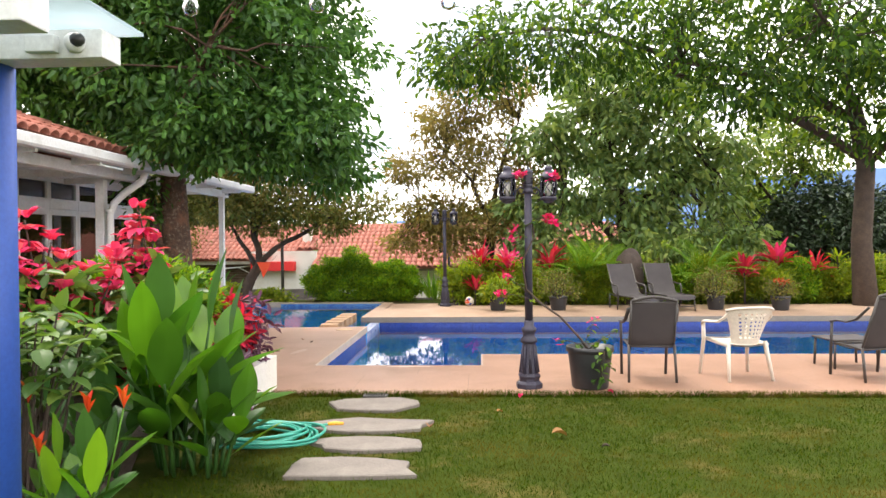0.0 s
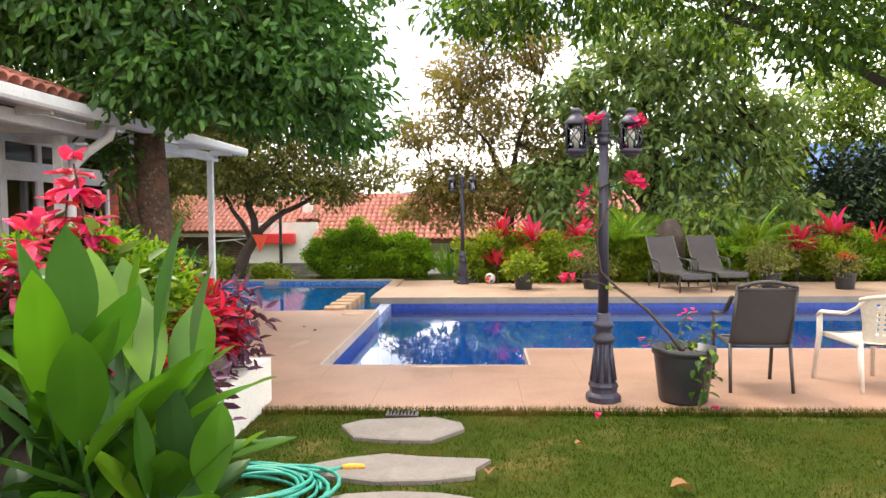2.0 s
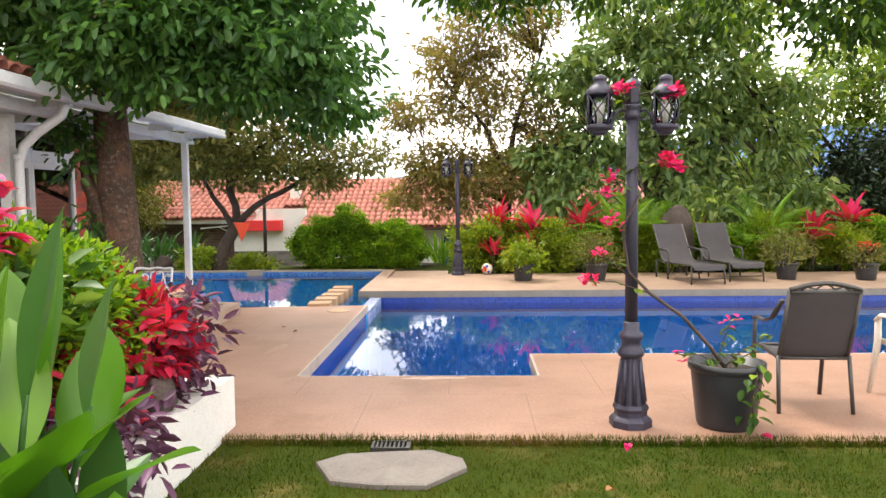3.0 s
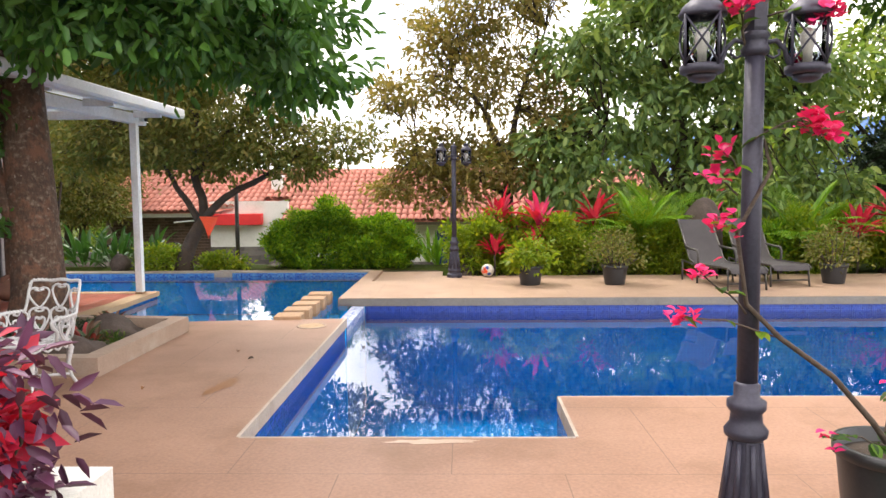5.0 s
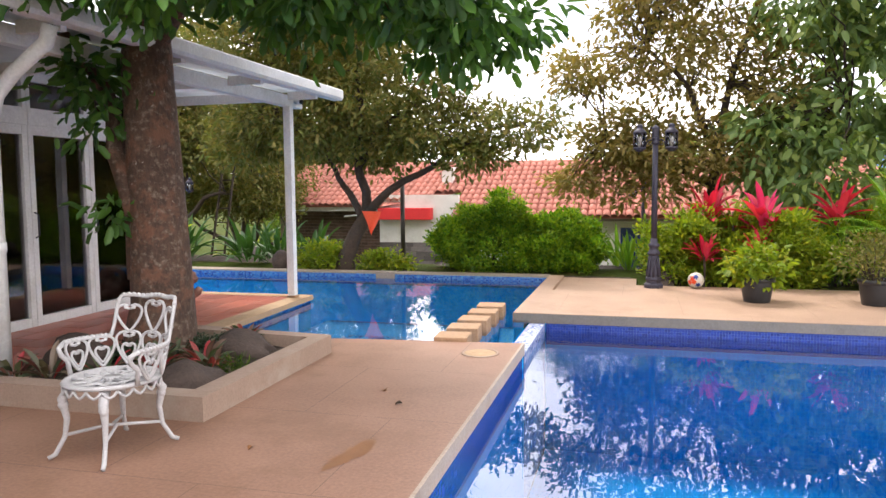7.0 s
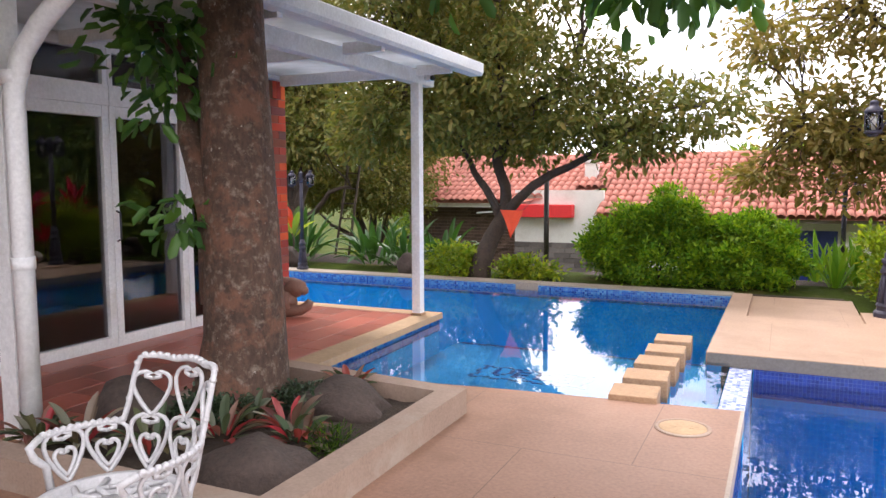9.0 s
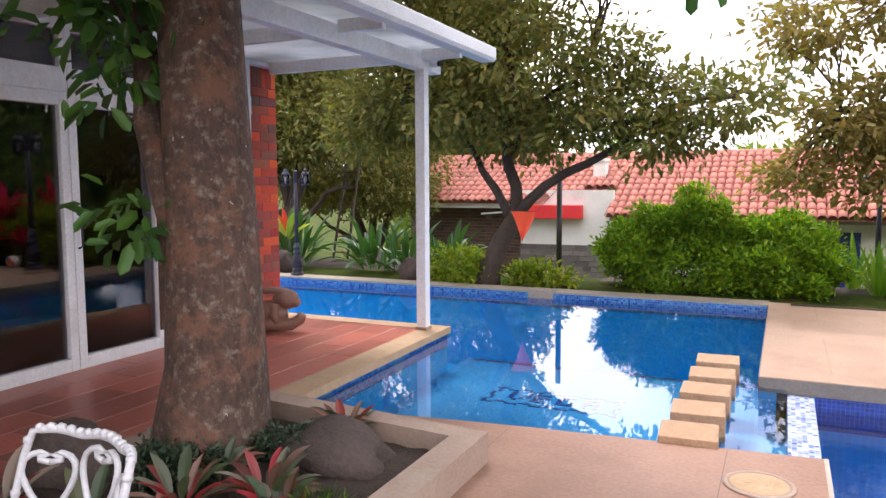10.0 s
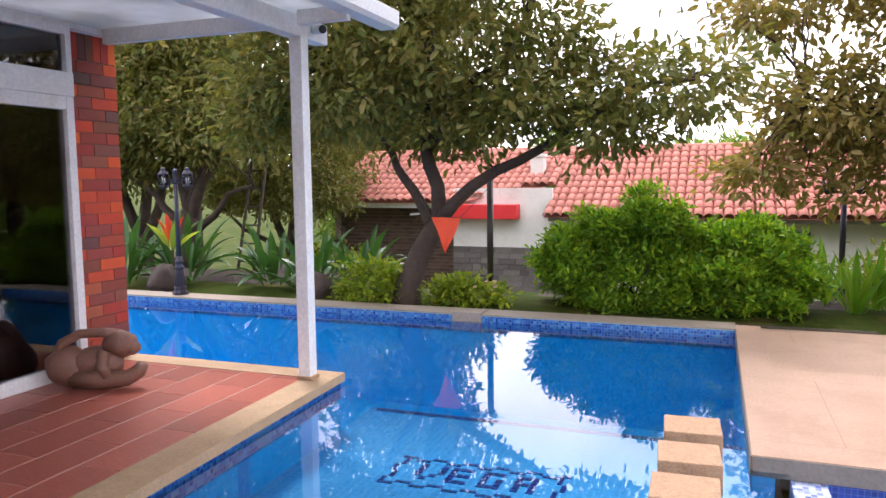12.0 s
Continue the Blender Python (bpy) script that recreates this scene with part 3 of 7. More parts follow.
# ---- pool decks ----
DECK = 0.0
deck = Shape()
deck.prism([(-1.72, 7.12), (14, 7.12), (14, 9.67), (0.45, 9.67), (0.45, 8.78), (-1.62, 8.78), (-1.62, 13.0), (-3.2, 12.86),
            (-4.83, 12.65), (-4.83, 10.2), (-5.2, 10.2), (-5.2, 7.42), (-1.72, 7.42)], -0.10, DECK)
structure("deck_near", deck, M_DECK, "pale sandstone-coloured pool deck", "floor")
deck = Shape()
deck.prism([(-1.99, 14.64), (14, 14.64), (14, 17.3), (-0.62, 17.3), (-0.62, 16.6), (-1.76, 16.6), (-1.76, 18.3), (-1.99, 18.3)], -0.11, DECK)
structure("deck_far", deck, M_DECK_PALE, "pale stone deck slab on the far side of the pool", "floor")
structure("deck_fascia", Shape().box(-1.985, 14.632, -0.112, 13.9, 14.639, -0.006).box(-1.998, 14.64, -0.112, -1.991, 18.2, -0.006), M_DECK_EDGE, "grey slab edge over the water", "floor")
deck = Shape()
deck.prism([(-1.76, 16.6), (-0.62, 16.6), (-0.62, 18.95), (-1.76, 18.85)], -0.24, -0.042)
structure("deck_recess", deck, M_DECK_PALE, "sunken square of deck beside the pool", "floor")


def rim(pts, z0, z1, thick, closed=True):
    """A wall that follows a line of plan points, thick outwards (to the right of the way)."""
    s = Shape()
    n = len(pts)
    for i in range(n if closed else n - 1):
        a, b = Vector((*pts[i], 0)), Vector((*pts[(i + 1) % n], 0))
        d = (b - a).normalized()
        o = Vector((d.y, -d.x, 0)) * thick
        q = [a, b, b + o, a + o]
        s.prism([(p.x, p.y) for p in q], z0, z1)
    return s


# ---- deep pool ----
P1 = [(-1.62, 8.78), (0.45, 8.78), (0.45, 9.67), (14, 9.67), (14, 14.66), (-1.62, 14.66)]
s = Shape().prism(P1, -1.75, -1.6)
structure("pool_floor_deep", s, M_POOL1, "deep blue mosaic pool floor", "pool")
s = rim([(-1.62, 13.0), (-1.62, 8.78), (0.45, 8.78), (0.45, 9.67), (14, 9.67), (14, 14.66), (-1.62, 14.66)], -1.75, -0.105, 0.12, False)
structure("pool_wall_deep", s, M_POOL1, "deep blue mosaic pool walls", "pool")
s = rim([(-1.615, 13.0), (-1.615, 8.785), (0.445, 8.785), (0.445, 9.675), (13.99, 9.675), (13.99, 14.655), (-1.615, 14.655)], -0.36, -0.106, 0.004, False)
structure("pool_band_deep", s, M_BAND1, "cobalt mosaic band at the waterline", "pool")
s = Shape().box(0.30, 9.68, -1.6, 9.0, 10.12, -0.34)
s.box(0.30, 8.79, -1.6, 0.444, 9.68, -0.34)
structure("pool_bench", s, M_POOL1, "submerged mosaic bench along the pool edge", "pool")
s = Shape().add([(x, y, -0.215) for x, y in [(-1.63, 8.77), (0.46, 8.77), (0.46, 9.66), (14, 9.66), (14, 14.67), (-1.63, 14.67)]], [(0, 1, 2, 3, 4, 5)])
w = structure("water_deep", s, M_WATER1, "still deep blue pool water mirroring trees and cloud", "water")
w.visible_shadow = False

# Pale edge trim; its lighter tone also paints the light caught on the rim.
s = rim([(-1.612, 13.0), (-1.612, 8.788), (0.442, 8.788), (0.442, 9.678), (13.99, 9.678)], -0.104, 0.003, 0.022, False)
structure("deck_nosing", s, M_NOSING, "pale worn pool-edge nosing with caught light painted in", "coping")

# ---- shallow pool ----
P2 = [(-4.83, 12.65), (-3.2, 12.86), (-1.80, 12.99), (-1.80, 14.66), (-1.99, 14.66), (-1.99, 18.08), (-12.5, 18.08), (-12.5, 15.42), (-4.90, 15.42)]
s = Shape().prism([(-4.85, 12.6), (-1.78, 12.95), (-1.78, 16.03), (-4.92, 16.03)], -0.62, -0.45)
structure("pool_floor_shallow", s, M_POOL2, "light blue mosaic floor of the shallow pool", "pool")
s = Shape().prism([(-12.6, 15.4), (-4.92, 15.4), (-4.92, 16.03), (-1.9, 16.03), (-1.9, 18.2), (-12.6, 18.2)], -1.25, -1.1)
s.prism([(-4.85, 16.0), (-1.9, 16.0), (-1.9, 16.03), (-4.85, 16.03)], -1.1, -0.62)
structure("pool_floor_mid", s, M_POOL2_DEEP, "bright blue mosaic floor of the back pool", "pool")
s = rim([(-4.90, 15.42), (-4.83, 12.65), (-3.2, 12.86), (-1.62, 13.0)], -1.25, -0.105, 0.12, False)
s2 = rim([(-1.99, 14.66), (-1.99, 18.08), (-12.5, 18.08), (-12.5, 15.42), (-4.90, 15.42)], -1.25, -0.02, 0.12, False)
s.add(s2.v, s2.f)
structure("pool_wall_shallow", s, M_POOL2_DEEP, "blue mosaic walls of the shallow pool", "pool")
s = rim([(-4.896, 15.425), (-4.826, 12.655), (-3.2, 12.865), (-1.8, 12.995)], -0.20, -0.06, 0.004, False)
s2 = rim([(-1.995, 14.66), (-1.995, 18.075), (-12.5, 18.075)], -0.20, -0.02, 0.004, False)
s.add(s2.v, s2.f)
s2 = rim([(-12.5, 15.425), (-4.90, 15.425)], -0.20, -0.06, 0.004, False)
s.add(s2.v, s2.f)
structure("pool_band_shallow", s, M_BAND2, "mixed blue mosaic band at the waterline", "pool")
s = Shape().add([(x, y, -0.085) for x, y in [(-4.84, 12.63), (-1.8, 12.96), (-1.8, 14.67), (-1.98, 14.67), (-1.98, 18.09), (-12.6, 18.09), (-12.6, 15.41), (-4.91, 15.41)]], [tuple(range(8))])
w = structure("water_shallow", s, M_WATER2, "clear shallow pool water with cloud reflections", "water")
w.visible_shadow = False
s = Shape().box(-1.80, 12.99, -1.6, -1.625, 14.66, -0.115, 0.004)
structure("pool_divider", s, M_DIVIDER, "blue and white mosaic spillway wall between the pools", "pool")
s = Shape().prism([(-12.6, 18.09), (-1.99, 18.09), (-1.99, 18.42), (-12.6, 18.42)], -0.12, 0.0)
structure("coping_far", s, M_FAR_COPING, "pebbly stone coping along the back of the pool", "coping")

# navy border line and lettered mosaic panel on the shallow floor
s = Shape()
for i in range(94):
    for k in (0, 1):
        s.box(-4.86 + i * 0.031, 15.95 + k * 0.036, -0.45, -4.86 + i * 0.031 + 0.024, 15.98 + k * 0.036, -0.446)
structure("mosaic_line", s, M_NAVY, "navy mosaic border line on the pool floor", "mosaic")
LETTERS = {"V": ["1..1", "1..1", "1..1", "1.1.", ".1.."], "E": ["111", "1..", "111", "1..", "111"],
           "G": ["111", "1..", "1.1", "1.1", "111"], "A": ["111", "1.1", "111", "1.1", "1.1"]}
s = Shape()
q = 0.037
x0, y0 = -4.22, 14.62
for k in range(32):
    for yy in (0, 12):
        step = (k // 3) % 2
        s.box(x0 + k * q, y0 + (yy + (step if yy == 0 else -step)) * q, -0.45, x0 + k * q + q * 0.85, y0 + (yy + (step if yy == 0 else -step)) * q + q * 0.85, -0.446)
for j in range(1, 12):
    for xx in (0, 31):
        step = (j // 3) % 2
        s.box(x0 + (xx + (step if xx == 0 else -step)) * q, y0 + j * q, -0.45, x0 + (xx + (step if xx == 0 else -step)) * q + q * 0.85, y0 + j * q + q * 0.85, -0.446)
cx = 5
for ch in "VEGA":
    rows = LETTERS[ch]
    for j, row in enumerate(rows):
        for i, c in enumerate(row):
            if c == "1":
                s.box(x0 + (cx + i * 1.35) * q, y0 + (9 - j * 1.35) * q, -0.45, x0 + (cx + i * 1.35 + 1.2) * q, y0 + (9 - j * 1.35 + 1.2) * q, -0.446)
    cx += 6
structure("mosaic_panel", s, M_NAVY, "navy lettered mosaic panel with a stepped border", "mosaic")

# ---- terrace along the house ----
s = Shape().prism([(-7.4, 3.0), (-5.2, 3.0), (-5.2, 10.2), (-4.83, 10.2), (-4.90, 15.42), (-7.4, 15.42)], -0.1, -0.003)
structure("terrace_bed", s, M_GROUT, "pale grout bed of the tiled terrace", "floor")
s = Shape().prism([(-5.05, 12.4), (-4.80, 12.62), (-4.87, 15.45), (-12.5, 15.45), (-12.5, 15.24), (-5.10, 15.24)], -0.06, 0.004)
structure("coping_terrace", s, M_COPING, "worn yellow stone coping round the terrace", "coping")

# ---- house ----
FX = -6.87
s = Shape().box(-12.0, 2.8, -0.1, -11.8, 15.4, 3.0)
structure("wall_back", s, M_ROOM)
s = Shape().box(-11.8, 2.8, -0.1, FX, 3.0, 3.0)
structure("wall_south", s, M_ROOM)
s = Shape().box(-11.8, 15.2, -0.1, -7.35, 15.4, 3.0)
structure("wall_north", s, M_ROOM)
s = Shape().box(-11.8, 3.0, -0.1, -7.42, 15.2, 0.0)
structure("floor_inside", s, M_TERRA, "dark tiled floor inside the house", "floor")
s = Shape().box(-11.8, 3.0, 2.86, FX - 0.1, 15.2, 2.96)
structure("ceiling", s, M_ROOM)


def window_unit(name, y0, y1, label, door=True):
    w = thing(name, (FX, y0, 0), label, "door" if door else "window", kind="structure")
    d = y1 - y0
    f = Shape()
    f.box(-0.05, 0, 0, 0.05, 0.07, 2.14, 0.006)
    f.box(-0.05, d - 0.07, 0, 0.05, d, 2.14, 0.006)
    f.box(-0.048, 0.07, 2.04, 0.048, d - 0.07, 2.14, 0.006)
    f.box(-0.048, 0.07, 0, 0.048, d - 0.07, 0.10, 0.006)
    part("window_frame", f, M_WHITE, w)
    p = part("pane", Shape().box(-0.006, 0.07, 0.10, 0.006, d - 0.07, 2.04), M_GLASS, w, "dark tinted glass pane")
    p.visible_shadow = False
    t = Shape()
    t.box(-0.05, 0, 2.14, 0.06, d, 2.32, 0.004)
    t.box(-0.045, 0, 2.32, 0.05, 0.05, 2.66)
    t.box(-0.045, d - 0.05, 2.32, 0.05, d, 2.66)
    t.box(-0.045, 0.05, 2.60, 0.05, d - 0.05, 2.66)
    part("transom", t, M_WHITE, w)
    p = part("pane", Shape().box(-0.006, 0.05, 2.32, 0.006, d - 0.05, 2.60), M_GLASS, w, "dark clerestory pane")
    p.visible_shadow = False
    if door:
        h = Shape().tube([(0.05, 0.035, 0.95), (0.095, 0.035, 0.97), (0.095, 0.035, 1.2), (0.05, 0.035, 1.22)], 0.009, 6)
        part("door_handle", h, M_LAMP, w)
    return w


edges = [3.0, 4.1, 5.2, 6.3, 7.4, 8.29, 9.18, 10.07, 10.96, 11.84, 12.73, 13.62, 14.86]
for i in range(len(edges) - 1):
    window_unit("door_%d" % (i + 1), edges[i] + 0.003, edges[i + 1] - 0.003, "white-framed dark glass terrace door under a clerestory pane")
s = Shape().box(FX - 0.15, 3.0, 2.66, FX + 0.03, 15.5, 3.1)
structure("wall_lintel", s, M_WHITE, "white rendered band above the doors", "wall")


# ---- pergola and eaves of the house ----
g = thing("pergola", (-5.1, 10.0, 0.0), "white painted steel veranda roof on slender posts", "pergola")
for x, y, w in ((-5.35, 10.75, 0.065), (-5.06, 15.22, 0.05), (-5.3, 5.6, 0.06)):
    part("post", Shape().box(x + 5.1 - w, y - 10 - w, 0.0, x + 5.1 + w, y - 10 + w, 2.52, 0.006), M_WHITE, g)
    part("post_foot", Shape().box(x + 5.1 - w - 0.012, y - 10 - w - 0.012, 0.003, x + 5.1 + w + 0.012, y - 10 + w + 0.012, 0.03, 0.004), M_STONE_STEP, g)
part("beam", Shape().box(-0.06, -7.0, 2.52, 0.06, 5.62, 2.67, 0.012), M_WHITE, g)
for i in range(9):
    y = -6.4 + i * 1.45
    part("rafter", Shape().box(-1.72, y - 0.03, 2.585, -0.062, y + 0.03, 2.70, 0.005), M_WHITE, g)
    part("rafter", Shape().box(0.062, y - 0.03, 2.60, 0.46, y + 0.03, 2.70, 0.005), M_WHITE, g)
roof_sheet = Shape()
roof_sheet.add([(0.5, -7, 2.735), (0.5, 5.78, 2.735), (-0.34, 5.78, 2.78), (-0.34, -7, 2.78), (0.5, -7, 2.745), (0.5, 5.78, 2.745), (-0.34, 5.78, 2.79), (-0.34, -7, 2.79)],
               [(0, 1, 2, 3), (7, 6, 5, 4), (0, 4, 5, 1), (1, 5, 6, 2)])
part("roof_sheet", roof_sheet, M_SHEET, g)
part("soffit", Shape().box(-1.76, -7, 2.70, -0.3, 5.3, 2.712), M_SHEET, g)
gut = Shape()
prof = [(0.42, 2.64), (0.55, 2.64), (0.575, 2.67), (0.575, 2.77), (0.555, 2.785), (0.54, 2.77), (0.54, 2.68), (0.44, 2.68)]
gut.add([(x, -7.0, z) for x, z in prof] + [(x, 5.82, z) for x, z in prof],
        [(i, (i + 1) % 8, 8 + (i + 1) % 8, 8 + i) for i in range(8)] + [tuple(range(8)), tuple(range(15, 7, -1))])
part("gutter", gut, M_WHITE, g)
pipe = Shape().tube([(0.46, 0.72, 2.62), (0.42, 0.72, 2.5), (0.12, 0.72, 2.30), (-0.04, 0.72, 2.15), (-0.09, 0.70, 1.95), (-0.09, 0.70, 0.02)], 0.055, 10)
for z in (2.0, 1.0):
    pipe.tube([(-0.09, 0.70, z), (-0.09, 0.70, z + 0.07)], 0.062, 10)
part("downpipe", pipe, M_WHITE, g)
c = thing("security_camera", (-5.03, 15.42, 2.60), "small white bullet security camera on the beam", "camera")
part("housing", Shape().tube([(0.0, -0.02, 0), (0.10, -0.08, -0.015)], 0.035, 10), M_WHITE, c)
part("lens", Shape().tube([(0.10, -0.08, -0.015), (0.112, -0.087, -0.017)], 0.03, 10), M_BLACK, c)
part("bracket", Shape().tube([(-0.035, 0, 0.0), (0.02, -0.03, 0)], 0.015, 8), M_WHITE, c)


def pantile(width, length):
    """One curved clay roof tile: an arch with thickness, running along y."""
    s, n = Shape(), 6
    r = width / 2
    v, f = [], []
    for y, sc in ((0, 1.08), (length, 0.92)):
        for layer in (0, 0.018):
            for i in range(n + 1):
                a = math.pi * i / n
                v.append((-math.cos(a) * (r - layer) * sc, y, math.sin(a) * (r - layer) * sc * 0.85 + (0.014 if y == 0 else 0)))
    m = n + 1
    for i in range(n):
        f.append((i, i + 1, 2 * m + i + 1, 2 * m + i))
        f.append((m + i + 1, m + i, 3 * m + i, 3 * m + i + 1))
        f.append((i + 1, i, m + i, m + i + 1))
    return s.add(v, f, True)


def tiled_slope(parent, origin, along, up, cols, rows, width=0.215, step=0.36, keep=None, limit=0, skip=None):
    """Rows of clay tiles on a slope: the first ones as pieces, the rest joined."""
    along, up = Vector(along).normalized(), Vector(up).normalized()
    nrm = along.cross(up)
    rot = Matrix((along, up, nrm)).transposed().to_4x4()
    base = pantile(width * 0.98, step * 1.2)
    me = base.mesh("roof_tile", M_ROOF)
    rest = Shape()
    made = 0
    for j in range(rows):
        for i in range(cols):
            if skip and skip(i, j):
                continue
            jit = random.uniform(-0.008, 0.008)
            m = Matrix.Translation(Vector(origin) + along * (i * width + jit) + up * (j * step) + nrm * random.uniform(0, 0.006)) @ rot @ pose(0, 0, 0, 0, 0, random.uniform(-1.2, 1.2))
            if made < limit and (keep is None or keep(i, j)):
                ob = part("roof_tile", me, M_ROOF, parent)
                ob.matrix_basis = m
                made += 1
            else:
                rest.add([m @ Vector(p) for p in base.v], base.f, True)
    if rest.v:
        tagged(part("tile_field", rest, M_ROOF, parent), kind="stuff")


# house roof with a hipped end
h = thing("house_roof", (-4.75, 10.5, 2.80), "hipped clay pantile roof over the house", "roof", kind="structure")
hr = Shape()
hr.add([(0, 0, 0), (-3.75, -3.5, 1.4), (-3.75, -14, 1.4), (0, -14, 0), (-7.5, 0, 0), (-7.5, -14, 0)], [(0, 1, 2, 3), (0, 4, 1), (4, 5, 2, 1)])
part("roof_deck", hr, M_ROOF, h)
tiled_slope(h, (0.02, -10.0, 0.03), (0, 1, 0), (-3.75, 0, 1.4), 46, 10, keep=lambda i, j: i > 18, limit=260, skip=lambda i, j: i * 0.215 > 9.9 - j * 0.336 * 0.94)
ridge = Shape()
for k in range(14):
    a, b2 = k / 14, (k + 1.15) / 14
    ridge.tube([(-3.75 * a, -3.5 * a, 1.4 * a + 0.07), (-3.75 * b2, -3.5 * b2, 1.4 * b2 + 0.055)], [0.10, 0.085], 10)
part("hip_tiles", ridge, M_ROOF, h)
part("fascia", Shape().box(-0.06, -14, -0.12, -0.02, 0.0, -0.01), M_WHITE, h)

# ---- far garden building ----
b = thing("garden_building", (-6.1, 28.6, -1.75), "low building with clay tile roof, white gable and stone base", "building")
part("wall", Shape().box(-2.5, -0.02, 1.45, 0.1, 0.12, 2.95), M_PLANTER, b)
part("wall", Shape().box(0.1, 0.05, 0, 12.0, 3.2, 2.2), M_PLANTER, b)
part("side_wall", Shape().box(-6.0, 0.3, 0, -2.5, 3.2, 2.45), M_MORTAR, b)
part("awning", Shape().box(-2.45, -0.35, 2.18, -0.72, -0.02, 2.55, 0.02), M_RED, b)
part("stone_backing", Shape().box(-2.5, -0.02, 0, 0.1, 0.2, 1.44), M_MORTAR, b)
part("door", Shape().box(5.0, 0.02, 0, 5.9, 0.05, 1.95), M_NAVY, b, "dark door in shade")
part("eave_board", Shape().box(-6.3, -0.28, 2.45, -2.5, -0.2, 2.58), M_WHITE, b)
part("eave_board", Shape().box(0.1, -0.5, 2.16, 12.2, -0.44, 2.26), M_STONEWALL, b)
part("awning_arm", Shape().tube([(-3.6, -0.3, 2.28), (-2.5, -0.02, 2.38)], 0.03, 6).tube([(-3.0, -0.15, 2.33), (-2.6, 0.0, 2.1)], 0.02, 6), M_WHITE, b)
part("corner_post", Shape().box(-6.1, 0.2, 0, -5.95, 0.35, 2.45), M_CURB, b)
part("chimney", Shape().box(-0.75, 1.2, 2.6, -0.4, 1.6, 3.75, 0.02).box(-0.8, 1.15, 3.75, -0.35, 1.65, 3.83, 0.01), M_PLANTER, b)
roof = Shape()
roof.add([(0.0, -0.6, 2.25), (12.4, -0.6, 2.25), (12.4, 3.0, 3.92), (0.0, 3.0, 3.92), (12.4, 6.6, 2.25), (0.0, 6.6, 2.25)], [(0, 1, 2, 3), (3, 2, 4, 5)])
roof.add([(-6.4, -0.4, 2.58), (-2.4, -0.4, 2.58), (0.2, 0.9, 3.05), (0.2, 3.0, 3.92), (-6.4, 3.0, 3.92)], [(0, 1, 2, 3, 4)])
part("roof_deck", roof, M_ROOF, b)
tiled_slope(b, (0.1, -0.62, 2.28), (1, 0, 0), (0, 3.6, 1.67), 57, 11, keep=lambda i, j: i < 30, limit=300)
tiled_slope(b, (-6.3, -0.42, 2.61), (1, 0, 0), (0, 3.4, 1.34), 30, 10, skip=lambda i, j: i * 0.215 > 3.9 + j * 0.8)
rt = Shape()
for k in range(44):
    rt.tube([(-6.4 + k * 0.42, 3.0, 3.97), (-6.4 + k * 0.42 + 0.46, 3.0, 3.985)], [0.11, 0.10], 8)
part("ridge_tiles", rt, M_ROOF, b)
st_me = [Shape().box(0, -0.03, 0, 0.30, 0.0, 0.135, 0.008).mesh("stone", M_STONEWALL), Shape().box(0, -0.04, 0, 0.45, 0.0, 0.135, 0.008).mesh("stone", M_STONEWALL), Shape().box(0, -0.022, 0, 0.21, 0.0, 0.135, 0.008).mesh("stone", M_STONEWALL)]
for j in range(10):
    x = -2.5
    while x < 0.0:
        k = random.randrange(3)
        o = part("stone", st_me[k], M_STONEWALL, b)
        o.matrix_basis = pose(x, -0.022, 0.02 + j * 0.143)
        x += (0.305, 0.455, 0.215)[k]
bm_me = Shape().box(0, -0.03, 0, 0.21, 0.0, 0.085, 0.006).mesh("wall_brick", M_DARKBRICK)
for j in range(24):
    for i in range(16):
        o = part("wall_brick", bm_me, M_DARKBRICK, b)
        o.matrix_basis = pose(-5.9 + i * 0.222 - (0.11 if j % 2 else 0) + 0.1, 0.297 - random.uniform(0, 0.012), 0.04 + j * 0.099)

# ---- trees ----
tree("mango_tree", (-4.56, 11.7, 0.0), "large dark-leaved tree with mottled bark in a low kerbed bed",
     [(0, 0, -0.1), (0, 0, 0.12), (0.02, 0.03, 0.5), (-0.05, 0.1, 1.4), (-0.12, 0.14, 2.4), (-0.16, 0.2, 3.4), (-0.1, 0.2, 4.6)],
     [0.42, 0.31, 0.26, 0.232, 0.212, 0.18, 0.1],
     [((-0.12, 0.15, 2.6), (1.8, 0.6, 4.2), 0.11, 0.04), ((-0.12, 0.2, 3.2), (-1.8, -0.4, 4.8), 0.11, 0.04), ((-0.1, 0.2, 3.0), (1.2, -1.8, 4.3), 0.10, 0.03),
      ((-0.12, 0.2, 3.4), (0.4, 1.6, 5.2), 0.10, 0.03), ((-0.1, 0.2, 3.6), (-0.8, -1.6, 5.4), 0.09, 0.03), ((-0.16, 0.0, 0.7), (-0.42, 0.05, 2.2), 0.13, 0.06), ((-0.42, 0.05, 2.2), (-1.0, -0.4, 3.4), 0.06, 0.03)],
     [((0.4, -0.2, 4.6), (3.1, 2.6, 1.7)), ((2.0, -0.4, 3.35), (1.35, 1.6, 0.85)), ((-1.3, -0.6, 4.3), (1.6, 1.6, 1.0)), ((0.3, 0.0, 6.2), (2.7, 2.4, 1.7)), ((-2.0, 0, 5.2), (1.7, 1.8, 1.3)),
      ((-0.50, -0.05, 2.25), (0.24, 0.18, 0.42)), ((-0.3, -0.14, 1.25), (0.06, 0.05, 0.12)), ((0.8, -1.2, 3.2), (1.0, 0.9, 0.6)), ((2.6, 0.2, 2.8), (0.6, 0.7, 0.4))],
     2050, 25, 0.125, 0.135, 0.064, M_LEAF_T1, M_BARK, 0.35, 160, 0.35, 0.58, 0.3)
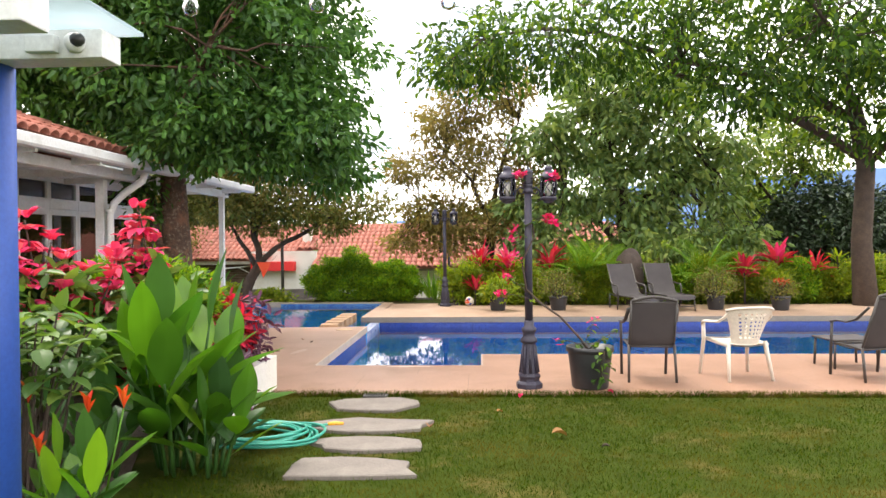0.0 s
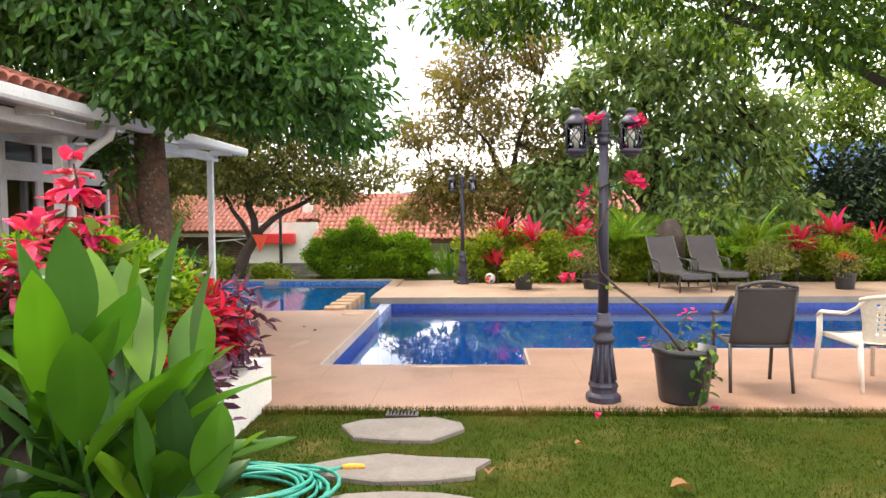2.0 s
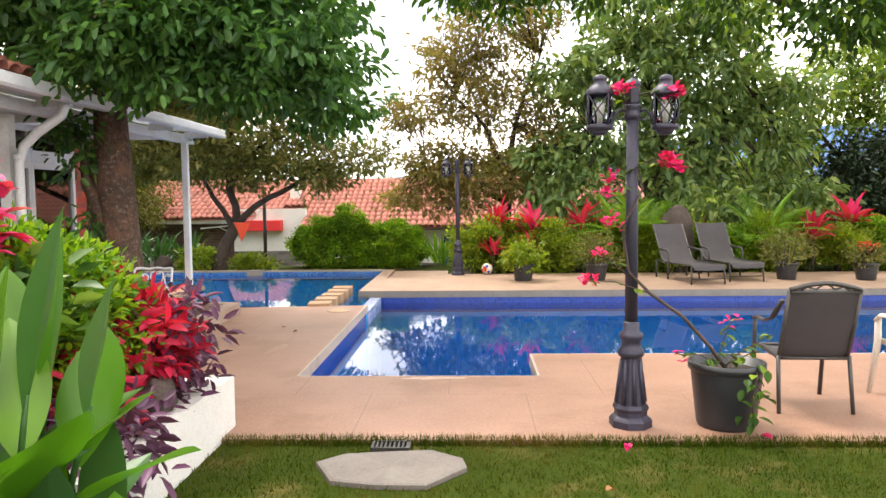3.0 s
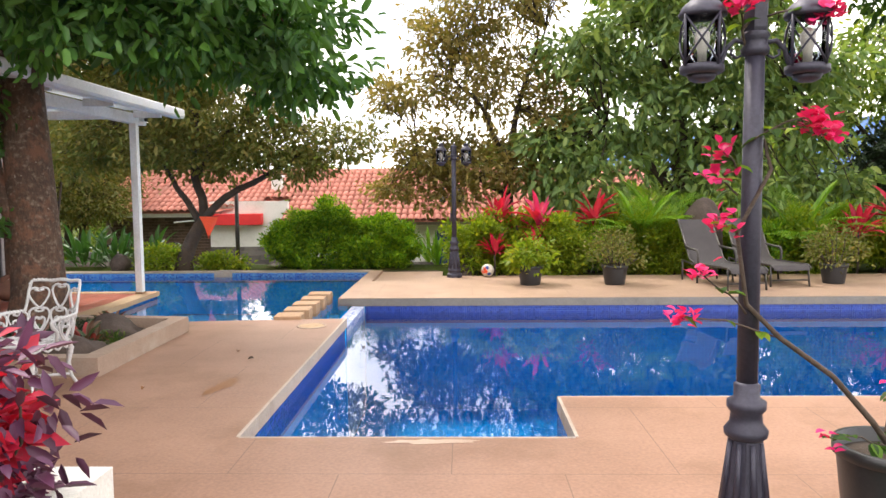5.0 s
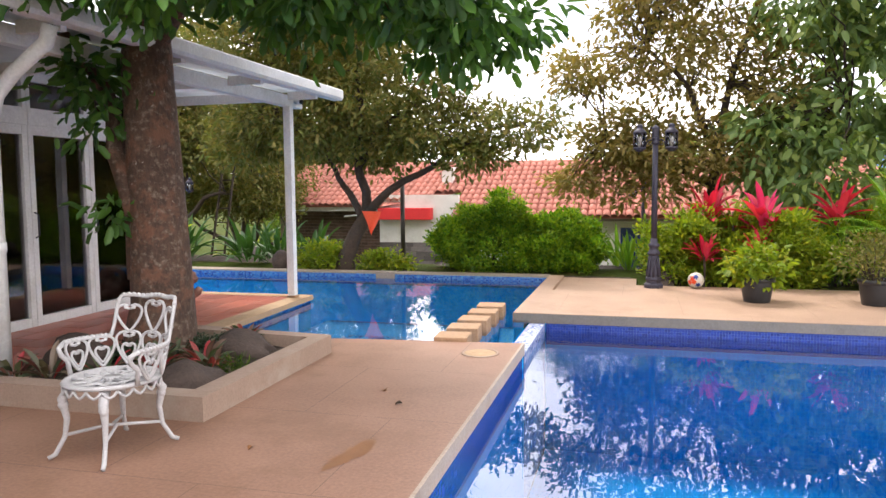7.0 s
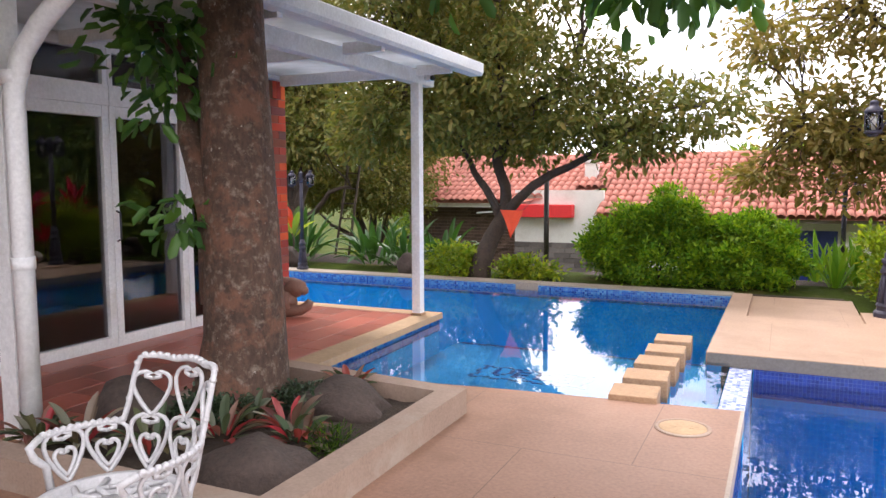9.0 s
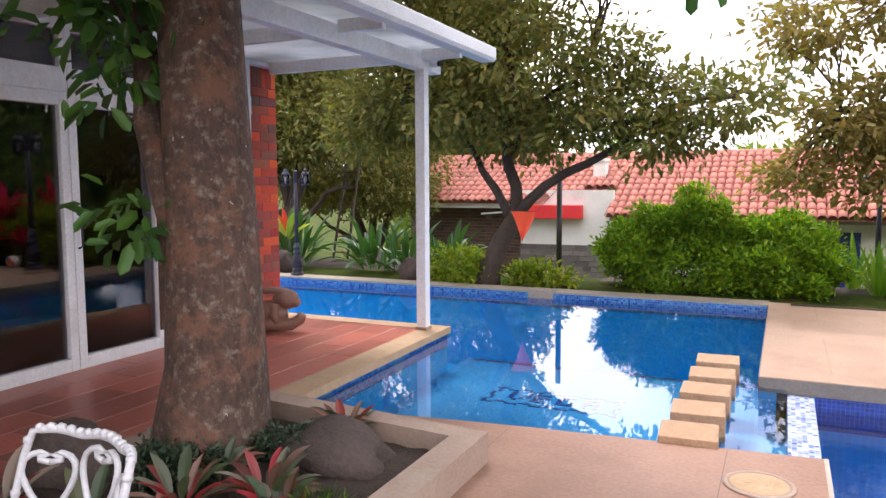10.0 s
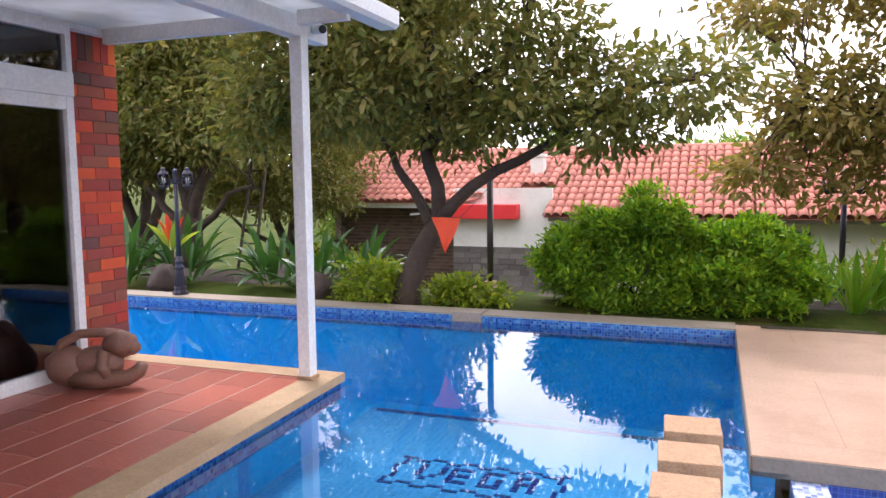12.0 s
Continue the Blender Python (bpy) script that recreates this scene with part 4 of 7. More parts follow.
tree("poolside_tree", (-5.75, 18.7, -0.05), "spreading tree with leaning dark trunk and olive leaves behind the pool",
     [(0, 0, -0.1), (0.04, 0, 0.25), (0.2, 0.05, 0.65), (0.42, 0.1, 1.02)], [0.22, 0.155, 0.13, 0.12],
     [((0.40, 0.1, 0.98), (0.22, 0.25, 2.2), 0.10, 0.065), ((0.22, 0.25, 2.2), (0.25, 0.3, 4.6), 0.065, 0.03), ((0.34, 0.08, 0.92), (-0.3, 0.2, 1.95), 0.075, 0.04), ((-0.3, 0.2, 1.95), (-1.1, 0.2, 3.2), 0.04, 0.02),
      ((0.42, 0.1, 1.02), (1.9, 0.0, 2.0), 0.085, 0.045), ((1.9, 0.0, 2.0), (3.2, -0.2, 2.5), 0.045, 0.015), ((0.24, 0.25, 1.9), (1.5, 0.1, 3.3), 0.055, 0.02), ((0.23, 0.25, 2.3), (-1.3, 0.3, 3.9), 0.05, 0.02)],
     [((0.6, 0.1, 3.1), (1.6, 1.3, 0.9)), ((3.15, -0.2, 2.5), (0.85, 0.7, 0.36)), ((2.1, -0.1, 2.65), (0.9, 0.8, 0.5)), ((-1.2, 0.1, 3.0), (1.4, 1.2, 0.9)), ((0.4, 0, 4.7), (1.9, 1.5, 1.3)), ((-1.5, 0, 4.6), (1.5, 1.3, 1.2)),
      ((0.3, 0.3, 2.15), (1.4, 0.8, 0.35)), ((2.5, -0.3, 2.05), (0.55, 0.5, 0.25)), ((-2.0, 0.0, 2.3), (0.7, 0.7, 0.4)), ((-0.6, -0.5, 2.5), (1.0, 0.6, 0.4)), ((1.6, -0.5, 2.3), (0.6, 0.5, 0.3))],
     700, 36, 0.17, 0.115, 0.056, M_LEAF_OLIVE, M_BARK_DARK, 0.2, 160, 0.35, 0.52)
tree("bronze_tree", (0.7, 20.6, -0.4), "tall thin-leaved bronze tree behind the hedge",
     [(0, 0, -0.3), (0, 0, 1.2), (0.1, 0, 2.6)], [0.2, 0.15, 0.11],
     [((0.1, 0, 2.4), (-1.2, 0, 4.4), 0.08, 0.02), ((0.1, 0, 2.6), (0.9, 0.2, 5.4), 0.08, 0.02), ((0.0, 0, 1.8), (-1.9, -0.2, 2.8), 0.06, 0.02)],
     [((-2.1, 0, 4.0), (0.95, 0.8, 0.45)), ((-1.2, 0, 5.2), (1.0, 0.9, 0.7)), ((0.0, 0, 6.2), (1.5, 1.2, 1.1)), ((-0.3, 0, 4.2), (1.3, 1.1, 0.8)), ((-1.5, -0.2, 2.7), (1.1, 0.9, 0.6)),
      ((-0.3, -0.3, 2.4), (1.4, 1.0, 0.6)), ((1.0, 0, 3.4), (0.9, 0.9, 0.9)), ((-2.3, -0.3, 1.95), (0.55, 0.5, 0.3)), ((-1.2, -0.5, 1.8), (0.8, 0.5, 0.3))],
     560, 26, 0.17, 0.13, 0.062, M_LEAF_BROWN, M_BARK_DARK, 0.15, 150, 0.3, 0.5)
tree("broad_leaf_tree", (4.6, 20.4, -0.3), "big broad-leaved green tree behind the planting bed",
     [(0, 0, -0.3), (0, 0, 1.2), (-0.2, 0, 2.4), (-0.2, 0, 3.6)], [0.3, 0.22, 0.18, 0.14],
     [((-0.1, 0, 1.4), (-1.8, -0.3, 3.2), 0.10, 0.03), ((-0.2, 0, 2.4), (1.9, -0.3, 4.0), 0.10, 0.03), ((-0.2, 0, 3.0), (-0.8, 0.3, 5.6), 0.09, 0.03)],
     [((-2.9, -0.4, 2.6), (0.7, 0.7, 0.5)), ((-1.4, 0, 3.4), (1.3, 1.1, 0.9)), ((-2.2, -0.5, 2.0), (1.2, 0.9, 0.8)), ((0.3, -0.3, 3.2), (1.2, 1.1, 0.9)), ((1.9, 0, 3.1), (1.3, 1.1, 0.9)), ((-0.9, 0, 4.9), (1.3, 1.2, 0.9)), ((0.9, 0, 4.6), (1.3, 1.2, 0.8)), ((-0.6, 0, 6.2), (1.4, 1.2, 0.9)), ((2.6, -0.6, 1.6), (1.1, 0.9, 0.7)), ((0.5, -0.8, 1.8), (1.2, 0.8, 0.7)), ((2.8, 0, 4.2), (0.9, 0.8, 0.5)), ((1.2, 0, 6.0), (1.0, 0.9, 0.6)), ((-2.4, 0, 4.6), (0.8, 0.8, 0.6))],
     700, 20, 0.2, 0.22, 0.105, M_LEAF_DROOP, M_BARK_DARK, 0.6, 200, 0.5, 0.45, 0.3)
tree("overhanging_tree", (9.2, 16.9, -0.05), "tall tree with long light green overhanging branches",
     [(0, 0, -0.1), (-0.1, 0, 1.5), (0.0, 0, 3.2), (-0.3, 0, 4.8)], [0.28, 0.22, 0.2, 0.16],
     [((-0.1, 0, 3.4), (-4.5, -0.8, 5.2), 0.12, 0.04), ((-0.2, 0, 4.2), (-8.5, -0.5, 6.2), 0.12, 0.03), ((-0.3, 0, 4.6), (-2.5, -3.0, 6.0), 0.1, 0.03), ((0, 0, 3.2), (1.8, -1.0, 5.2), 0.1, 0.03)],
     [((-2.5, -1.0, 5.4), (3.2, 2.2, 0.9)), ((-6.6, -0.6, 6.0), (3.2, 2.0, 0.9)), ((0.4, -0.8, 4.8), (2.2, 2.0, 1.5)), ((-1.5, -1.2, 7.0), (5.0, 3.0, 1.2)), ((-9.0, -0.6, 5.6), (1.2, 1.2, 0.8)), ((-3.2, -2.0, 4.4), (1.3, 1.0, 0.5))],
     720, 25, 0.24, 0.18, 0.08, M_LEAF_LIGHT, M_BARK_DARK, 0.6, 180, 0.3)
tree("airy_tree", (9.4, 21.6, -0.3), "thin light green tree beside the dark tree",
     [(0, 0, -0.3), (0.05, 0, 1.6), (0.0, 0, 3.0)], [0.16, 0.12, 0.08],
     [((0.0, 0, 2.4), (-1.4, -0.2, 4.2), 0.06, 0.02), ((0, 0, 3.0), (0.9, 0, 4.8), 0.06, 0.02), ((0, 0, 2.0), (1.4, 0, 3.4), 0.05, 0.02)],
     [((-0.9, 0, 3.9), (1.3, 1.0, 0.8)), ((0.8, 0, 4.3), (1.2, 1.0, 0.8)), ((0.1, 0, 5.2), (1.2, 1.0, 0.7)), ((-1.5, 0, 2.9), (0.8, 0.7, 0.5))],
     240, 20, 0.2, 0.17, 0.075, M_LEAF_BROAD, M_BARK_DARK, 0.4, 80, 0.4)
tree("dark_tree", (10.4, 21.0, -0.2), "dense dark glossy tree behind the hedge",
     [(0, 0, -0.3), (0, 0, 1.5)], [0.25, 0.15], [((0, 0, 1.2), (-1, 0, 2.5), 0.08, 0.03), ((0, 0, 1.4), (0.8, 0, 3), 0.08, 0.03)],
     [((0, 0, 1.8), (2.2, 1.6, 1.5))], 520, 26, 0.22, 0.16, 0.075, M_LEAF_DARK, M_BARK_DARK, 0.2, 40, 0.5)
for i, (x, y, z, s, m) in enumerate(((-12.0, 22.4, -0.1, 1.05, M_LEAF_OLIVE), (-14.2, 23.5, -0.7, 1.15, M_LEAF_OLIVE), (-13.0, 27.6, -1.5, 1.1, M_LEAF_OLIVE), (-18.0, 20.0, 0.0, 1.3, M_LEAF_OLIVE))):
    tree("orchard_tree", (x, y, z), "many-stemmed shady garden tree with dull green leaves",
         [(0, 0, -0.2), (0.05, 0, 0.5), (0.1, 0, 1.0)], [0.3, 0.24, 0.2],
         [((0.1, 0, 0.8), (-1.0 * s, 0.2, 2.8 * s), 0.14, 0.05), ((0.1, 0, 1.0), (0.3, 0.3, 3.4 * s), 0.14, 0.05), ((0.1, 0, 0.7), (1.3 * s, -0.3, 2.5 * s), 0.13, 0.05), ((0.1, 0, 0.5), (1.9 * s, -0.6, 1.4 * s), 0.09, 0.03), ((0.1, 0, 0.5), (-1.6 * s, -0.2, 1.9 * s), 0.1, 0.03)],
         [((0, 0, 3.2 * s), (2.4 * s, 1.8 * s, 1.5 * s)), ((0.8 * s, -0.8, 2.5 * s), (1.6 * s, 1.2 * s, 0.6 * s)), ((-1.2 * s, -0.4, 2.6 * s), (1.4 * s, 1.2 * s, 0.7 * s)), ((0.2, 0, 4.4 * s), (2.0 * s, 1.6 * s, 1.0 * s))],
         720, 34, 0.22, 0.13, 0.06, m, M_BARK_DARK, 0.2, 80, 0.35)
tree("tall_tree", (-13.0, 34.5, -1.7), "tall dense olive-green tree behind the far building",
     [(0, 0, -0.3), (0.1, 0, 2.0), (0.0, 0, 4.5)], [0.4, 0.3, 0.2],
     [((0.1, 0, 2.5), (-2.2, 0.2, 5.5), 0.15, 0.05), ((0, 0, 3.5), (2.0, 0.2, 6.5), 0.15, 0.05), ((0, 0, 4.5), (0.2, 0, 8.5), 0.14, 0.04)],
     [((0, 0, 6.0), (3.6, 2.4, 2.2)), ((-1.8, 0, 4.4), (2.6, 2.0, 1.4)), ((1.6, 0, 4.6), (2.4, 2.0, 1.4)), ((0.2, 0, 8.6), (2.8, 2.0, 1.8))],
     700, 22, 0.34, 0.30, 0.14, M_LEAF_OLIVE, M_BARK_DARK, 0.2, 60, 0.45)
for x, y, s in ((-3.6, 58.0, 1.0), (-1.2, 66.0, 1.1), (-7.0, 62.0, 0.9), (2.0, 60.0, 1.2), (14.0, 64, 1.2), (-13, 64, 1.2), (24, 62, 1.4), (-26, 58, 1.3), (8.5, 58, 1.0), (19, 56, 1.1)):
    tree("distant_tree", (x, y, -2.6), "distant grey-green feathery tree", [(0, 0, -0.2), (0, 0, 4 * s)], [0.25, 0.08],
         [((0, 0, 2 * s), (0.6, 0, 4.5 * s), 0.06, 0.03)],
         [((0, 0, 2.6 * s), (1.6 * s, 1.6 * s, 1.9 * s)), ((0.2, 0, 4.6 * s), (1.0 * s, 1.0 * s, 1.4 * s))], 150, 22, 0.45, 0.55, 0.2, M_LEAF_BROAD, M_BARK_DARK, -0.2, 10, 0.4)


# ---- plants with single blades ----
def blade(s, base, way, length, width, droop=0.5, fold=0.25, seg=7, point=0.55, wave=0.0):
    """One long leaf: a folded strip that widens, tapers and bends."""
    p, d = Vector(base), Vector(way).normalized()
    side = d.cross(Vector((0, 0, 1)))
    side = side.normalized() if side.length > 1e-3 else Vector((1, 0, 0))
    v, f = [], []
    step = length / seg
    for i in range(seg + 1):
        k = i / seg
        w = width * 0.5 * (math.sin(math.pi * min(1, k / point * 0.5 + 0.03)) if k < point else math.cos(math.pi * 0.5 * (k - point) / (1 - point)) ** 0.8)
        nrm = side.cross(d).normalized()
        lift = nrm * w * fold * 2
        wv = nrm * wave * width * math.sin(k * 9)
        v += [p - side * w + lift + wv, p - side * w * 0.08, p + side * w * 0.08, p + side * w + lift - wv]
        d = (d + Vector((0, 0, -droop * step / length * (0.4 + 1.2 * k)))).normalized()
        p = p + d * step
    for i in range(seg):
        for c in range(3):
            a = i * 4 + c
            f.append((a, a + 1, a + 5, a + 4))
    return s.add(v, f, True)


def rosette(name, at, label, n, length, width, height, material, category="plant", droop=0.7, tilt=(25, 80), stem=0.0, group="", upright=None, fold=0.25, jitter=0.05):
    """A plant of many single long leaves round a stem; every leaf is a mesh of its own."""
    t = thing(name, at, label, category, group)
    if stem:
        part("stem", Shape().tube([(0, 0, -0.02), (0.01, 0, stem * 0.5), (0, 0.01, stem)], [0.022, 0.018, 0.014], 6), M_BARK_DARK, t)
    for i in range(n):
        a = i * 2.399 + random.uniform(-0.3, 0.3)
        el = radians(tilt[0] + (tilt[1] - tilt[0]) * (i + 0.5) / n)
        s = Shape()
        w = (math.cos(a) * math.cos(el), math.sin(a) * math.cos(el), math.sin(el))
        k = random.uniform(0.8, 1.15)
        blade(s, (math.cos(a) * jitter, math.sin(a) * jitter, stem * random.uniform(0.75, 1.0) if stem else random.uniform(0, height)), w, length * k, width * k, droop, fold)
        part("leaf", s, upright if upright and i > n * 0.68 else material, t)
    return t


def palm(at, label, fronds, length, height=0.1):
    t = thing("palm", at, label, "palm")
    for i in range(fronds):
        a = i * 2.399
        el = radians(random.uniform(35, 78))
        p, d = Vector((0, 0, height)), Vector((math.cos(a) * math.cos(el), math.sin(a) * math.cos(el), math.sin(el)))
        s = Shape()
        pts = [p.copy()]
        steps = 13
        for k in range(steps):
            d = (d + Vector((0, 0, -0.085))).normalized()
            p = p + d * length / steps
            pts.append(p.copy())
            if k > 1:
                side = d.cross(Vector((0, 0, 1))).normalized()
                ll = length * 0.36 * math.sin(math.pi * (0.15 + 0.8 * k / steps))
                for sg in (-1, 1):
                    for e in (0.0, 0.5):
                        blade(s, p - d * e * length / steps, side * sg + d * 0.75 + Vector((0, 0, 0.25)), ll, 0.024, 0.6, 0.2, 3)
        s.tube(pts, [0.012 - 0.0008 * k for k in range(len(pts))], 4)
        part("frond", s, M_PALM, t)
    return t


# shrubs behind the pools
bush("clipped_shrub", (-3.18, 19.2, -0.05), "dense bright green rounded shrub behind the pool", [((0, 0, 0.42), (0.92, 0.62, 0.55)), ((0.2, 0, 0.78), (0.52, 0.42, 0.42))], 1250, 26, 0.065, 0.068, 0.034, M_HEDGE, droop=-0.5, shell=0.7, tufts=60)
bush("clipped_shrub", (-1.86, 19.25, -0.05), "dense bright green rounded shrub behind the pool", [((0, 0, 0.36), (0.62, 0.50, 0.46)), ((0.05, 0, 0.6), (0.45, 0.38, 0.38))], 950, 26, 0.065, 0.068, 0.034, M_HEDGE, droop=-0.5, shell=0.7, tufts=48)
for i in range(17):
    x = 0.05 + i * 0.72
    lime = i % 4 != 3
    hh = 0.42 + 0.11 * math.sin(i * 1.7) + 0.09 * math.sin(i * 4.1)
    bush("hedge_shrub", (x, 18.0 + 0.25 * math.sin(i * 2.3), -0.05), "lime and green hedge shrub in the planting bed" if lime else "deep green hedge shrub in the planting bed",
         [((0, 0, 0.42), (0.55, 0.5, hh)), ((0.1, -0.1, 0.62), (0.3, 0.3, 0.34))], 300, 22, 0.08, 0.08, 0.036, M_LIME if lime else M_HEDGE, "shrub", -0.5, 0.6, 8, "hedge row", 22)
for x, y, z, s in ((0.45, 18.2, 1.05, 1.0), (1.15, 17.75, 0.95, 1.15), (1.05, 17.45, 0.5, 0.75), (2.2, 18.1, 1.05, 1.0), (0.32, 17.45, 0.45, 0.65), (6.7, 17.5, 0.75, 1.0), (7.7, 18.1, 1.0, 1.25), (8.5, 17.9, 0.8, 0.9)):
    rosette("cordyline", (x, y, -0.05), "red-leaved cordyline on a thin stem", 22, 0.50 * s, 0.105 * s, 0.1, M_CRIMSON, "cordyline", 0.55, (8, 82), z + 0.08, "cordylines", M_POIN if s > 1.1 else None)
palm((2.95, 17.7, -0.05), "feathery green palm in the planting bed", 13, 1.1, 0.6)
palm((3.4, 18.2, -0.05), "feathery green palm in the planting bed", 11, 1.2, 0.65)
palm((5.75, 17.6, -0.05), "feathery green palm in the planting bed", 15, 1.25, 0.5)
for x, y, z in ((0.15, 18.0, 0.95), (0.75, 17.9, 1.1), (1.7, 18.0, 1.0), (2.55, 18.05, 1.05), (4.75, 18.0, 0.95), (6.4, 18.1, 0.9), (8.1, 18.0, 1.0), (9.1, 18.0, 1.15)):
    rosette("golden_croton", (x, y, -0.05), "yellow-leaved croton rising out of the hedge", 18, 0.26, 0.055, 0.1, M_LIME, "plant", 0.3, (15, 80), z, "golden crotons")
for x, y in ((-0.75, 19.4), (-0.45, 19.9), (-0.95, 20.2)):
    rosette("strap_leaf_plant", (x, y, -0.1), "bright green strap-leaved plant behind the deck", 16, 0.7, 0.07, 0.1, M_PALM, "plant", 0.6, (45, 85))
for x, y, k in ((-7.3, 19.2, 1.0), (-8.1, 19.5, 1.15), (-6.8, 19.6, 0.9), (-9.6, 19.4, 1.2), (-10.4, 19.0, 1.2)):
    rosette("bird_of_paradise", (x, y, -0.05), "dusky green blade-leaved clump behind the pool", 34, 0.62 * k, 0.11, 0.35, M_CANNA_GREY, "plant", 0.9, (20, 85), jitter=0.22)
rosette("red_ginger", (-9.5, 19.0, -0.05), "tall green plant with red flower heads", 10, 0.5, 0.12, 0.5, M_LEAF_BROAD, "plant", 0.4, (40, 80), 0.7, "", M_RUST)
bush("yellow_shrub", (-6.2, 18.7, -0.05), "low yellow-green shrub at the foot of the tree", [((0, 0, 0.2), (0.5, 0.25, 0.3))], 90, 22, 0.08, 0.08, 0.04, M_LIME)
bush("yellow_shrub", (-4.95, 18.75, -0.05), "low yellow-green shrub at the foot of the tree", [((0, 0, 0.12), (0.45, 0.2, 0.2))], 70, 22, 0.08, 0.08, 0.04, M_LIME)
bush("far_shrub", (-11.5, 27.0, -1.7), "pale lit shrub beyond the trees", [((0, 0, 0.6), (1.8, 0.8, 0.8))], 120, 22, 0.2, 0.16, 0.08, M_LIME)
bush("far_shrub", (0.8, 24.5, -1.3), "dull shrub in front of the far building", [((0, 0, 0.7), (1.2, 0.8, 0.8))], 160, 22, 0.18, 0.12, 0.06, M_LEAF_OLIVE)
bush("flowering_shrub", (4.9, 18.8, -0.05), "shrub with pale orange leaf tips", [((0, 0, 0.6), (0.5, 0.4, 0.4))], 60, 20, 0.1, 0.08, 0.04, M_DRY)
bush("flowering_shrub", (6.3, 18.5, -0.05), "shrub with pale orange leaf tips", [((0, 0, 0.5), (0.5, 0.4, 0.4))], 60, 20, 0.1, 0.08, 0.04, M_DRY)
for x, y, z, r in ((-12, 34, -1.7, 3.0), (8, 27, -1.6, 2.6), (12, 25, -1.4, 3.0), (16, 22, -0.6, 3.0), (4, 25, -1.4, 2.2), (14.5, 19.5, 0, 2.2)):
    bush("thicket", (x, y, z), "dense thicket of mixed green leaves", [((0, 0, r * 0.5), (r * 1.2, r * 0.8, r * 0.75))], 420, 24, 0.3, 0.2, 0.1, M_LEAF_BROAD, "shrub", 0.2, 0.55)

# ---- white-walled flower bed ----
s = Shape()
s.prism([(-1.74, 5.5), (-1.72, 7.40), (-1.90, 7.22), (-1.92, 5.5)], -0.1, 0.345)
s.prism([(-1.72, 7.40), (-5.0, 7.40), (-5.0, 7.22), (-1.90, 7.22)], -0.1, 0.345)
structure("planter_wall", s, M_PLANTER, "low white rendered wall of the flower bed", "wall")
s = Shape()
gx, gy = 22, 22
vv = [(-5.0 + 3.1 * i / gx, 2.2 + 5.02 * j / gy, 0.17 + 0.05 * noise.noise(Vector((i * 0.6, j * 0.6, 0))) if j > 10 else 0.0 + 0.04 * noise.noise(Vector((i, j, 0)))) for j in range(gy + 1) for i in range(gx + 1)]
s.add(vv, [(j * (gx + 1) + i, j * (gx + 1) + i + 1, (j + 1) * (gx + 1) + i + 1, (j + 1) * (gx + 1) + i) for j in range(gy) for i in range(gx)], True)
structure("bed_soil", s, M_SOIL, "dark soil of the flower bed", "soil")

s = Shape().prism([(-4.5, 18.42), (-0.7, 18.42), (-0.75, 20.3), (-4.3, 20.2)], -0.2, -0.035)
structure("shrub_bed_soil", s, M_SOIL, "dark shaded soil under the shrubs behind the pool", "soil")
s = Shape().prism([(-12.5, 18.42), (-6.2, 18.42), (-6.4, 20.9), (-12.5, 20.9)], -0.2, -0.033)
structure("back_bed_soil", s, M_SOIL, "dark soil under the plants behind the pool", "soil")

bush("clipped_hedge_ball", (-2.75, 6.5, 0.15), "round clipped green hedge ball in the walled bed", [((0, 0, 0.62), (0.78, 0.6, 0.62))], 620, 26, 0.06, 0.06, 0.028, M_HEDGE, "shrub", -0.3, 0.8)
bush("copper_leaf_shrub", (-2.2, 6.75, 0.15), "crimson-bracted shrub leaning over the white wall", [((0, 0, 0.5), (0.33, 0.38, 0.36))], 90, 14, 0.07, 0.13, 0.06, M_CRIMSON, "shrub", 0.2, 0.6)
bush("purple_leaf_shrub", (-2.04, 6.85, 0.2), "dark purple-leaved shrub hanging over the wall corner", [((0.02, 0.05, 0.45), (0.34, 0.3, 0.38)), ((0.08, -0.1, 0.2), (0.2, 0.3, 0.14))], 60, 12, 0.07, 0.105, 0.04, M_PURPLE, "shrub", 0.35, 0.6)
bush("purple_leaf_shrub", (-1.95, 5.9, 0.15), "dark purple-leaved shrub behind the wall", [((0, 0, 0.22), (0.3, 0.4, 0.2))], 40, 12, 0.07, 0.12, 0.045, M_PURPLE, "shrub", 0.3, 0.6)
bush("copper_leaf_shrub", (-2.25, 6.1, 0.15), "crimson-bracted shrub beside the hedge ball", [((0, 0, 0.3), (0.3, 0.35, 0.25))], 50, 14, 0.07, 0.13, 0.06, M_CRIMSON, "shrub", 0.2, 0.6)


